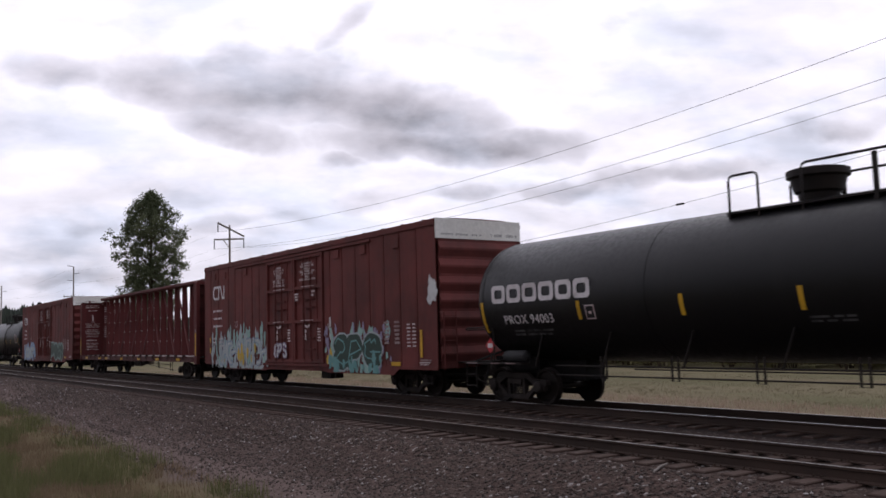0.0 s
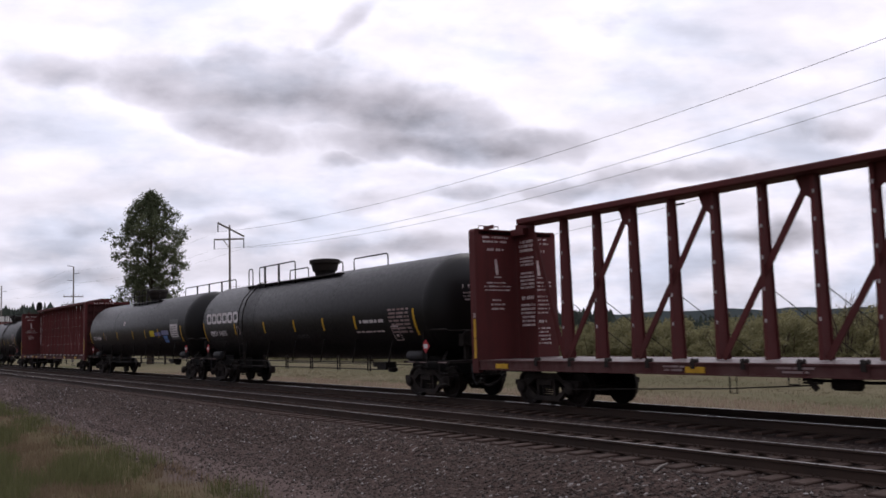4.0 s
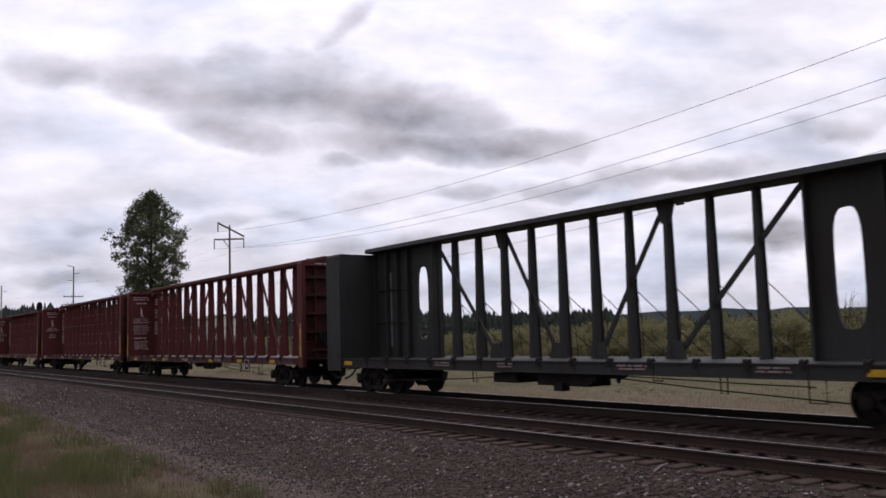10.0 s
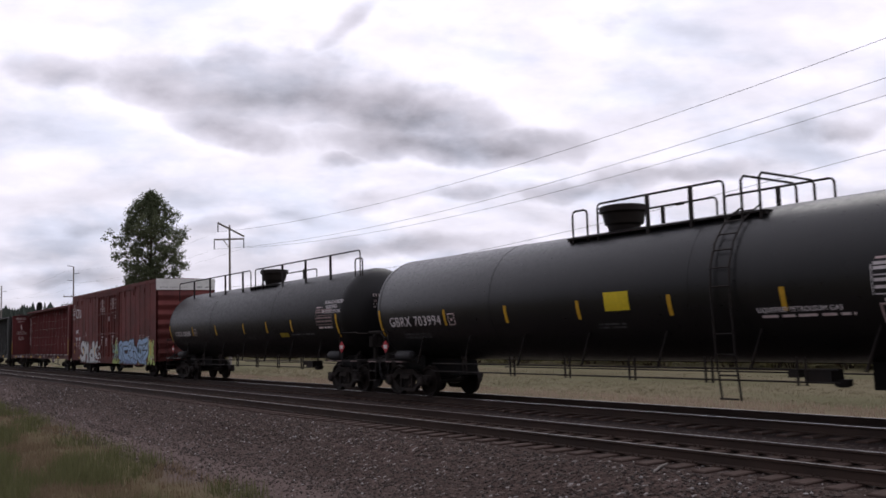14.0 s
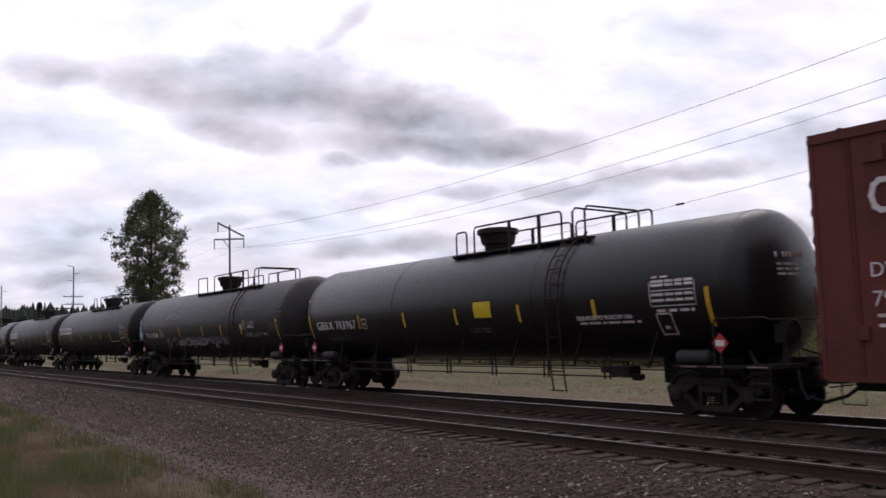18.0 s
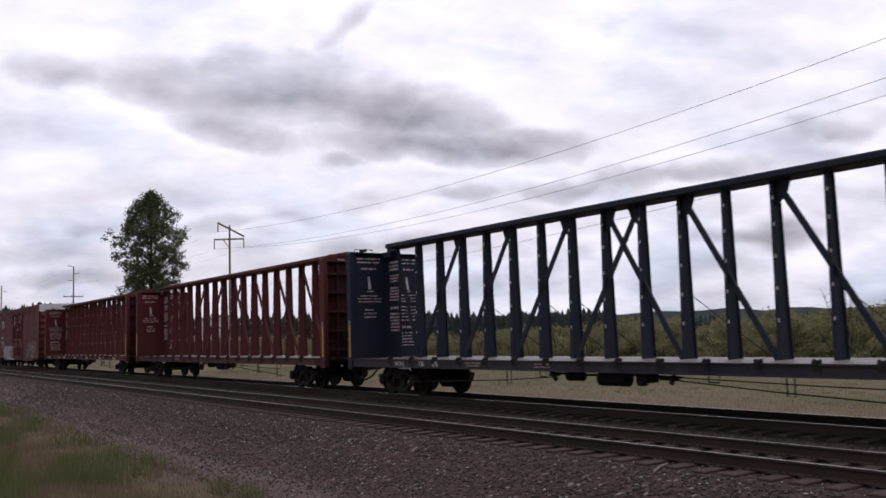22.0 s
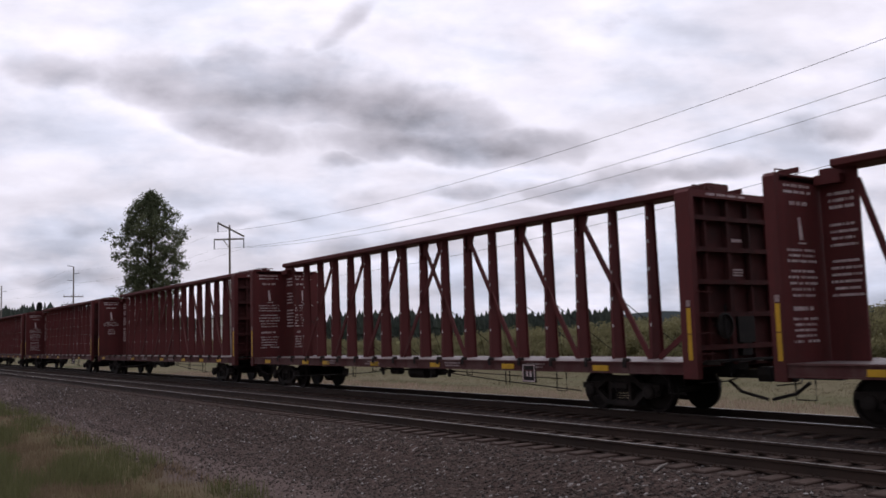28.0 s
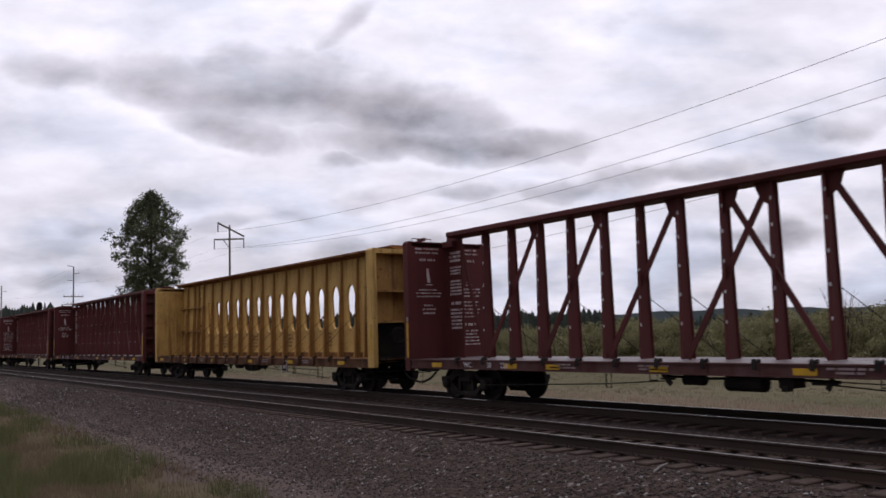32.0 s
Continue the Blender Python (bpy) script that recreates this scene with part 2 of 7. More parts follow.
STENCIL = weathered("worn_pinkish_stencil", (0.72, 0.64, 0.64), (0.42, 0.27, 0.26), 0.65, 0.9, 5.0, streaks=False)
STRIPE = weathered("yellow_reflector", (0.62, 0.36, 0.03), (0.40, 0.23, 0.04), 0.4, 0.5, 2.0, streaks=False)
DECK = weathered("worn_steel_deck", (0.20, 0.175, 0.175), (0.10, 0.06, 0.055), 0.5, 0.8, 2.0, streaks=False)
REDSIGN = weathered("red_placard", (0.45, 0.04, 0.05), (0.3, 0.05, 0.05), 0.5, 0.3, streaks=False)
RAIL_RUST = weathered("rusty_rail", (0.055, 0.036, 0.028), (0.03, 0.022, 0.019), 0.7, 0.7, 1.0, streaks=False)
RAIL_TOP = weathered("worn_rail_head", (0.35, 0.33, 0.33), (0.2, 0.17, 0.15), 0.32, 0.6, 0.8, 0.85, False, 0.02)
TIE = weathered("creosoted_tie_wood", (0.058, 0.038, 0.031), (0.078, 0.050, 0.040), 0.85, 0.8, 1.3, streaks=False, relief=0.5)
POLE = weathered("grey_pole_wood", (0.27, 0.24, 0.22), (0.17, 0.15, 0.135), 0.85, 0.7, 0.6)
WIRE = weathered("dull_wire", (0.10, 0.10, 0.105), (0.07, 0.07, 0.07), 0.5, 0.5, streaks=False)
BARK = weathered("grey_brown_bark", (0.10, 0.075, 0.055), (0.05, 0.04, 0.03), 0.9, 0.8, 1.0, relief=0.6)
CLADDING = weathered("white_cladding", (0.78, 0.78, 0.76), (0.6, 0.6, 0.57), 0.6, 0.4)
ROOFING = weathered("grey_roofing", (0.16, 0.15, 0.15), (0.1, 0.1, 0.1), 0.8, 0.5)
GLASSY = weathered("dark_window_glass", (0.02, 0.025, 0.03), (0.03, 0.03, 0.03), 0.12, 0.3, streaks=False)
PAINTS = {}


def spray(key, col):
    if key not in PAINTS:
        PAINTS[key] = weathered("spray_paint_" + key, col, tuple(0.7 * k for k in col), 0.5, 0.5, 1.5, streaks=False)
    return PAINTS[key]


def leaf_material(name, a, b, rough=0.6, through_light=0.45):
    m, nt, bsdf = graph(name)
    isl = nt.nodes.new("ShaderNodeNewGeometry").outputs["Random Per Island"]
    n = noise_node(nt, coords(nt), 0.35, 3, 0.5)
    f = math_node(nt, "MULTIPLY_ADD", isl, 0.6, math_node(nt, "MULTIPLY_ADD", n, 0.8, -0.2), clamp=True)
    col = mix_node(nt, f, a, b)
    nt.links.new(col, bsdf.inputs["Base Color"])
    bsdf.inputs["Roughness"].default_value = rough
    bsdf.inputs["Specular IOR Level"].default_value = 0.15
    out = [n for n in nt.nodes if n.type == "OUTPUT_MATERIAL"][0]
    glow = nt.nodes.new("ShaderNodeBsdfTranslucent")
    nt.links.new(col, glow.inputs["Color"])
    both = nt.nodes.new("ShaderNodeMixShader")
    both.inputs[0].default_value = through_light
    nt.links.new(bsdf.outputs[0], both.inputs[1])
    nt.links.new(glow.outputs[0], both.inputs[2])
    nt.links.new(both.outputs[0], out.inputs["Surface"])
    return m


LEAF = leaf_material("cottonwood_leaf", (0.075, 0.095, 0.052), (0.180, 0.195, 0.118))
BRUSH = leaf_material("brush_leaf", (0.165, 0.155, 0.078), (0.285, 0.262, 0.135))
# conifer greens are lifted a little to carry distance haze in the colour
CONIFER = leaf_material("conifer_needles", (0.038, 0.050, 0.042), (0.062, 0.074, 0.060), 0.8, 0.1)
STRAW = leaf_material("dry_grass_blade", (0.145, 0.102, 0.066), (0.245, 0.185, 0.120))
FIELD_STRAW = leaf_material("field_grass_blade", (0.140, 0.124, 0.074), (0.225, 0.190, 0.125))
PALE_STRAW = leaf_material("pale_straw_blade", (0.250, 0.185, 0.138), (0.430, 0.335, 0.255))
GREENGRASS = leaf_material("green_grass_blade", (0.092, 0.102, 0.042), (0.165, 0.160, 0.076))


def ground_material():
    m, nt, bsdf = graph("ballast_and_grass")
    c = nt.nodes.new("ShaderNodeNewGeometry").outputs["Position"]
    sep = nt.nodes.new("ShaderNodeSeparateXYZ")
    nt.links.new(c, sep.inputs[0])
    x, y = sep.outputs[0], sep.outputs[1]
    vor = node(nt, "ShaderNodeTexVoronoi", Scale=16.0)
    nt.links.new(c, vor.inputs["Vector"])
    stone = vor.outputs["Color"]
    ss = nt.nodes.new("ShaderNodeSeparateXYZ")
    nt.links.new(stone, ss.inputs[0])
    big = noise_node(nt, c, 0.35, 5, 0.6)
    fine = noise_node(nt, c, 30.0, 4, 0.6)
    grav = mix_node(nt, ss.outputs[0], (0.032, 0.021, 0.018), (0.098, 0.070, 0.061))
    grav = mix_node(nt, ramp(nt, ss.outputs[1], 0.93, 0.97), grav, (0.24, 0.22, 0.21))
    grav = mix_node(nt, ramp(nt, big, 0.35, 0.7, 0.0, 0.6), grav, (0.072, 0.053, 0.046))
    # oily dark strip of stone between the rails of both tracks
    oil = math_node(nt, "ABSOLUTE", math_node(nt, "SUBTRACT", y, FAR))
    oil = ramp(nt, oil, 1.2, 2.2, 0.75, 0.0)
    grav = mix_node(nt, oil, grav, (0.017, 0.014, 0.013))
    brown = ramp(nt, math_node(nt, "ABSOLUTE", math_node(nt, "SUBTRACT", y, NEAR)), 1.0, 1.7, 0.55, 0.0)
    grav = mix_node(nt, brown, grav, (0.032, 0.022, 0.018))
    dusty = noise_node(nt, c, 0.9, 5, 0.6, (0.3, 1, 1))
    dirt = mix_node(nt, dusty, (0.095, 0.068, 0.063), (0.170, 0.128, 0.115))
    edge = math_node(nt, "MULTIPLY_ADD", noise_node(nt, c, 0.5, 5, 0.6), 2.6, -1.3)
    yy = math_node(nt, "ADD", math_node(nt, "MULTIPLY_ADD", x, 0.035, y), edge)
    f_dirt = ramp(nt, yy, 6.4, 8.3, 1.0, 0.0)
    near = mix_node(nt, math_node(nt, "MULTIPLY", f_dirt, 0.75), grav, dirt)
    turf = mix_node(nt, noise_node(nt, c, 1.1, 5, 0.65), (0.075, 0.078, 0.034), (0.170, 0.125, 0.078))
    turf = mix_node(nt, ramp(nt, fine, 0.3, 0.7, 0.0, 0.5), turf, (0.100, 0.078, 0.048))
    near = mix_node(nt, ramp(nt, yy, 5.0, 6.5, 1.0, 0.0), near, turf)
    # beyond the tracks: straw strip, then pasture
    straw = mix_node(nt, noise_node(nt, c, 0.8, 6, 0.65), (0.120, 0.098, 0.060), (0.225, 0.180, 0.120))
    straw = mix_node(nt, ramp(nt, noise_node(nt, c, 0.12, 4, 0.5, (0.6, 1.6, 1)), 0.40, 0.62, 0.0, 0.8), straw, (0.082, 0.086, 0.040))
    wander = math_node(nt, "MULTIPLY_ADD", noise_node(nt, c, 0.35, 4, 0.6), 3.0, y)
    straw = mix_node(nt, ramp(nt, wander, 26.5, 31.5, 0.0, 0.62), straw, (0.142, 0.128, 0.076))
    field = mix_node(nt, noise_node(nt, c, 0.03, 5, 0.6), (0.15, 0.165, 0.060), (0.24, 0.225, 0.10))
    far = mix_node(nt, ramp(nt, y, 46, 75), straw, field)
    yf = math_node(nt, "ADD", y, math_node(nt, "MULTIPLY", edge, 0.4))
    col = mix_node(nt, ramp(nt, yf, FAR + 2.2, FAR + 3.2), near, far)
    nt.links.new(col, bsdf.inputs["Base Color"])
    bsdf.inputs["Roughness"].default_value = 0.95
    bsdf.inputs["Specular IOR Level"].default_value = 0.05
    h = math_node(nt, "MULTIPLY_ADD", vor.outputs["Distance"], -1.0, math_node(nt, "MULTIPLY", fine, 0.4))
    bump(nt, bsdf, h, 0.7, 0.05)
    return m


# ------------------------------------------------------------------ mesh help
class Geo:
    """Plain lists of corners and faces for one mesh."""

    def __init__(self):
        self.v, self.f = [], []

    def quad_loop(self, rings, closed=True, caps=True):
        base, n = len(self.v), len(rings[0])
        for r in rings:
            self.v += [tuple(q) for q in r]
        for i in range(len(rings) - 1):
            for j in range(n if closed else n - 1):
                k = (j + 1) % n
                self.f.append((base + i * n + j, base + i * n + k, base + (i + 1) * n + k, base + (i + 1) * n + j))
        if caps:
            self.f.append(tuple(base + j for j in reversed(range(n))))
            self.f.append(tuple(base + (len(rings) - 1) * n + j for j in range(n)))
        return self

    def box(self, x0, x1, y0, y1, z0, z1):
        return self.quad_loop([[(x0, y0, z), (x1, y0, z), (x1, y1, z), (x0, y1, z)] for z in (z0, z1)])

    def beam(self, a, b, w, h, side=Vector((0, 1, 0))):
        a, b = Vector(a), Vector(b)
        d = (b - a).normalized()
        s = (side - d * side.dot(d)).normalized() * w / 2
        t = d.cross(s).normalized() * h / 2
        return self.quad_loop([[e - s - t, e + s - t, e + s + t, e - s + t] for e in (a, b)])

    def tube(self, pts, r, n=6):
        pts = [Vector(q) for q in pts]
        rings = []
        for i, q in enumerate(pts):
            d = (pts[min(i + 1, len(pts) - 1)] - pts[max(i - 1, 0)]).normalized()
            s = d.cross(Vector((0.31, 0.17, 0.93)) if abs(d.z) < 0.9 else Vector((1, 0.1, 0))).normalized()
            t = d.cross(s)
            rr = r[i] if isinstance(r, (list, tuple)) else r
            rings.append([q + (s * math.cos(a) + t * math.sin(a)) * rr for a in (2 * math.pi * k / n for k in range(n))])
        return self.quad_loop(rings)

    def lathe(self, axis, profile, n=24, at=(0, 0, 0)):
        """profile: (along, radius) pairs about the axis x, y or z through at."""
        rings = []
        for h, r in profile:
            ring = []
            for k in range(n):
                a = 2 * math.pi * k / n
                c, s = r * math.cos(a), r * math.sin(a)
                q = {"x": (h, c, s), "y": (s, h, c), "z": (c, s, h)}[axis]
                ring.append((q[0] + at[0], q[1] + at[1], q[2] + at[2]))
            rings.append(ring)
        return self.quad_loop(rings)

    def slab(self, outline, y0, y1):
        """A flat outline in x, z drawn out from y0 to y1."""
        return self.quad_loop([[(x, y, z) for x, z in outline] for y in (y0, y1)])

    def slab_x(self, outline, x0, x1):
        return self.quad_loop([[(x, y, z) for y, z in outline] for x in (x0, x1)])

    def data(self, name, material, smooth=False):
        me = bpy.data.meshes.new(name)
        me.from_pydata(self.v, [], self.f)
        bm = bmesh.new()
        bm.from_mesh(me)
        bmesh.ops.recalc_face_normals(bm, faces=bm.faces)
        bm.to_mesh(me)
        bm.free()
        me.materials.append(material)
        if smooth:
            me.shade_smooth()
            me.set_sharp_from_angle(angle=radians(35))
        return me


def part(name, g, material, parent=None, label="", at=None, smooth=False):
    data = g if isinstance(g, bpy.types.Mesh) else g.data(name, material, smooth)
    ob = new(name, data)
    if parent:
        ob.parent = parent
    if at:
        ob.location = at
    if label:
        ob["label"] = label
    if name in ("stencil", "strap_slot", "graffiti_outline", "pin_insulator", "strap_cable"):
        ob["kind"] = "stuff"
    return ob


def base_of(name, at=(0, 0, 0)):
    e = new(name)
    e.location = at
    e.empty_display_size = 0.3
    return e


# ------------------------------------------------------------------ ground
def profile(y):
    pts = [(-3000, -2.0), (-60, -1.4), (-8, -1.0), (2, -0.95), (5.5, -1.0), (8.0, -0.92), (9.75, -0.32), (10.25, -0.222), (17.4, -0.222),
           (18.2, -0.38), (19.6, -0.95), (24, -0.85), (50, -0.7), (300, -0.6), (4500, -0.6)]
    for (a, za), (b, zb) in zip(pts, pts[1:]):
        if a <= y <= b:
            return za + (zb - za) * (y - a) / (b - a)
    return -1


def ground_z(x, y):
    z = profile(y)
    if abs(y) < 30 and -120 < x < 30:
        z += (0.05 if not 9.4 < y < 18.4 else 0.012) * noise.noise(Vector((x * 0.22, y * 0.5, 3.1)))
    return z


def build_ground():
    ys = [-4500, -1500, -400, -120, -40, -15, -8, -4] + [-2 + 0.5 * k for k in range(23)] + [9.5 + 0.25 * k for k in range(37)] + [19 + 0.5 * k for k in range(14)] + [27, 30, 36, 45, 60, 90, 150, 300, 700, 1800, 4800]
    xs = [-4800, -2500, -1200, -600, -350, -240, -180, -140, -115] + [-100 + k for k in range(0, 122)] + [26, 35, 60, 120, 300, 800, 2000, 4800]
    verts, faces = [], []
    for y in ys:
        for x in xs:
            verts.append((x, y, ground_z(x, max(-3000, min(4500, y)))))
    n = len(xs)
    for j in range(len(ys) - 1):
        for i in range(n - 1):
            faces.append((j * n + i, j * n + i + 1, (j + 1) * n + i + 1, (j + 1) * n + i))
    me = bpy.data.meshes.new("ground")
    me.from_pydata(verts, [], faces)
    me.materials.append(ground_material())
    me.shade_smooth()
    tagged(new("ground", me), "dark gravel ballast with dry grass verge and straw field", "ground", kind="structure")


build_ground()

RAIL = [(-0.038, 0.0), (0.038, 0.0), (0.038, -0.03), (0.010, -0.045), (0.010, -0.15), (0.072, -0.163), (0.072, -0.178),
        (-0.072, -0.178), (-0.072, -0.163), (-0.010, -0.15), (-0.010, -0.045), (-0.038, -0.03)]


def build_track(y, label):
    track = tagged(base_of("railway_track", (0, y, 0)), label, "railway track", "railway tracks", "structure")
    for side in (-0.7525, 0.7525):
        rail = part("rail", Geo().slab_x([(side + a, b) for a, b in RAIL], -900, 90), RAIL_RUST, track, "rust-brown steel rail")
        part("rail_head", Geo().box(-900, 90, side - 0.030, side + 0.030, -0.004, 0.002), RAIL_TOP, rail, "bright worn running surface")
    return track


TRACK_NEAR = build_track(NEAR, "empty railway track with rusty rails on dark wooden ties")
TRACK_FAR = build_track(FAR, "railway track with worn rails that carries the train")


# ------------------------------------------------------------------ bogie, coupler
WHEEL_R = 0.457


def wheelset(x):
    g = Geo()
    for s in (-1, 1):
        g.lathe("y", [(s * 0.685, 0.10), (s * 0.685, 0.487), (s * 0.710, 0.487), (s * 0.718, WHEEL_R + 0.004), (s * 0.82, WHEEL_R - 0.002), (s * 0.82, 0.40),
                      (s * 0.775, 0.36), (s * 0.785, 0.17), (s * 0.84, 0.12), (s * 0.84, 0.05)], 28, (x, 0, WHEEL_R))
    g.tube([(x, -1.02, WHEEL_R), (x, 1.02, WHEEL_R)], 0.075, 10)
    return g


def side_frame(s):
    y0, y1 = s * 0.92, s * 1.06
    g = Geo()
    # arched top bar, bottom bar and columns leave a spring window and two side windows
    g.slab([(-1.17, 0.63), (-0.64, 0.65), (-0.42, 0.81), (0.42, 0.81), (0.64, 0.65), (1.17, 0.63), (1.17, 0.50), (0.68, 0.50), (0.40, 0.67), (-0.40, 0.67), (-0.68, 0.50), (-1.17, 0.50)], y0, y1)
    g.slab([(-0.86, 0.51), (-0.45, 0.14), (0.45, 0.14), (0.86, 0.51), (0.70, 0.49), (0.37, 0.25), (-0.37, 0.25), (-0.70, 0.49)], y0, y1)
    for x in (-0.34, 0.26):
        g.box(x, x + 0.08, min(y0, y1), max(y0, y1), 0.24, 0.68)
    g.box(-0.25, 0.25, *sorted((s * 0.95, s * 1.10)), 0.52, 0.65)
    for x in (-0.89, 0.89):
        g.box(x - 0.20, x + 0.20, *sorted((s * 0.93, s * 1.05)), 0.36, 0.56)
    for x in (-0.89, 0.89):
        g.lathe("y", [(s * 1.04, 0.15), (s * 1.13, 0.15), (s * 1.16, 0.11), (s * 1.17, 0.05)], 12, (x, 0, 0.457))
    return g


BOGIE = {}


def add_bogie(parent, x):
    if not BOGIE:
        BOGIE["bolster"] = Geo().box(-0.22, 0.22, -1.0, 1.0, 0.45, 0.72).box(-0.35, 0.35, -0.35, 0.35, 0.6, 0.84).data("bogie", GREASE)
        BOGIE["frame_near"] = side_frame(-1).data("side_frame", CAST)
        BOGIE["frame_far"] = side_frame(1).data("side_frame", CAST)
        g = Geo()
        for s in (-1, 1):
            for xx in (-0.12, 0.0, 0.12):
                for c in range(5):
                    g.lathe("z", [(0.25 + 0.054 * c, 0.035), (0.262 + 0.054 * c, 0.058), (0.284 + 0.054 * c, 0.058), (0.296 + 0.054 * c, 0.035)], 8, (xx, s * 0.99, 0))
        BOGIE["spring"] = g.data("spring_nest", GREASE)
        BOGIE["wheelset"] = wheelset(0).data("wheelset", WHEEL, True)
        for v in BOGIE["wheelset"].vertices:
            v.co.z -= WHEEL_R
    bogie = part("bogie", BOGIE["bolster"], None, parent, at=(x, 0, 0))
    part("side_frame", BOGIE["frame_near"], None, bogie)
    part("side_frame", BOGIE["frame_far"], None, bogie)
    part("spring_nest", BOGIE["spring"], None, bogie)["kind"] = "stuff"
    for dx in (-0.89, 0.89):
        part("wheelset", BOGIE["wheelset"], None, bogie, "brown steel wheels on an axle", at=(dx, 0, WHEEL_R))
    return bogie


def add_coupler(parent, x, way, reach=0.82):
    g = Geo()
    e = x + way * reach
    g.box(min(x - way * 0.5, e - way * 0.18), max(x - way * 0.5, e - way * 0.18), -0.09, 0.09, 0.76, 0.94)
    g.slab_x([(-0.16, 0.70), (0.16, 0.70), (0.19, 0.84), (0.16, 1.0), (-0.16, 1.0), (-0.19, 0.84)], min(e - way * 0.30, e + way * 0.005), max(e - way * 0.30, e + way * 0.005))
    ob = part("coupler", g, GREASE, parent, "black knuckle coupler")
    h = Geo().tube([(x, -0.35, 0.72), (x + way * 0.3, -0.37, 0.5), (e, -0.3, 0.36)], 0.035, 6)
    part("air_hose", h, GREASE, ob, "hanging black rubber hose")
    lever = Geo().tube([(x + way * 0.05, -1.35, 0.72), (x + way * 0.10, -0.5, 0.72), (x + way * 0.3, -0.1, 0.85)], 0.014, 5)
    part("uncoupling_lever", lever, GREASE, ob)


def bars(g, x0, x1, z0, z1, rows, y0, y1, seed, ragged=0.35, centre=True, gap=0.45):
    """Lines of unreadable small writing as flat bars on a plane y."""
    rng = random.Random(seed)
    h = (z1 - z0) / rows
    for k in range(rows):
        zt = z1 - k * h
        cut = ragged * rng.random() * (x1 - x0)
        a, b = (x0 + cut / 2, x1 - cut / 2) if centre else (x0, x1 - cut)
        x = a
        while x < b - 0.02:
            w = min(b - x, rng.uniform(0.10, 0.42))
            g.box(x, x + w, y0, y1, zt - h * (1 - gap), zt)
            x += w + 0.05
    return g


def words(name, text, size, material, parent, at, turn=(90, 0, 0), depth=0.003, label="", space=1.0, middle=False):
    """Raised lettering in the built-in font, as a mesh."""
    cu = bpy.data.curves.new(name, "FONT")
    cu.body, cu.size, cu.extrude, cu.resolution_u, cu.space_character = text, size, depth, 3, space
    if middle:
        cu.align_x, cu.space_line, cu.offset = "CENTER", 0.92, 0.001
    tmp = bpy.data.objects.new(name, cu)
    me = bpy.data.meshes.new_from_object(tmp)
    bpy.data.objects.remove(tmp)
    me.materials.clear()
    me.materials.append(material)
    ob = new(name, me)
    ob.parent = parent
    ob.matrix_basis = pose(*at, *turn)
    ob["kind"] = "stuff"
    if label:
        ob["label"] = label
    return ob


MOVING = []
SHARED = {}


def rolling(car, s):
    car.location = (s, FAR, 0)
    MOVING.append((car, s))
    return car


# ------------------------------------------------------------------ centre-beam flat car
BEAM_LONG = 22.45
HALF = 1.475


def bulkhead(way, paint, depth, plate=True, low=0.72):
    """End wall across the car; way -1 for the leading end. The flat face looks inwards."""
    g = Geo()
    top = 4.70
    x_in = way * -depth
    out, side = 0.0, 0.16
    # flat inner plate
    if plate:
        g.box(min(x_in, x_in + way * 0.03), max(x_in, x_in + way * 0.03), -HALF + side, HALF - side, low + 0.3, top - 0.05)
    # deep side posts with a rounded upper corner
    for s in (-1, 1):
        g.slab_x([(s * HALF, low), (s * HALF, top - 0.07), (s * (HALF - 0.06), top), (s * (HALF - side), top), (s * (HALF - side), low)],
                 min(x_in, 0), max(x_in, 0))
    g.box(min(x_in, 0), max(x_in, 0), -HALF + side, HALF - side, top - 0.16, top - 0.01)
    return g


def bulkhead_rib(way, depth, z):
    g = Geo()
    d = min(depth - 0.02, 0.24)
    a, b = sorted((way * -depth + way * 0.03, way * (-depth + d)))
    g.slab_x([(-HALF + 0.16, z), (HALF - 0.16, z), (HALF - 0.16, z + 0.12), (-HALF + 0.16, z + 0.12)], a, b)
    return g


def post_taper(g, x, wide_low=0.41, wide_top=0.24, thick=0.09, z0=1.14, z1=4.80):
    """One upright of the beam: an I-shaped post, broad at the foot across the car."""
    rings = []
    for z, w in ((z0, wide_low), (z1, wide_top)):
        h, t, q = w / 2, thick / 2, 0.009
        rings.append([(x + a, b, z) for a, b in ((-t, -h), (t, -h), (t, -h + 0.02), (q, -h + 0.02), (q, h - 0.02), (t, h - 0.02), (t, h), (-t, h), (-t, h - 0.02),
                                                 (-q, h - 0.02), (-q, -h + 0.02), (-t, -h + 0.02))])
    return g.quad_loop(rings)


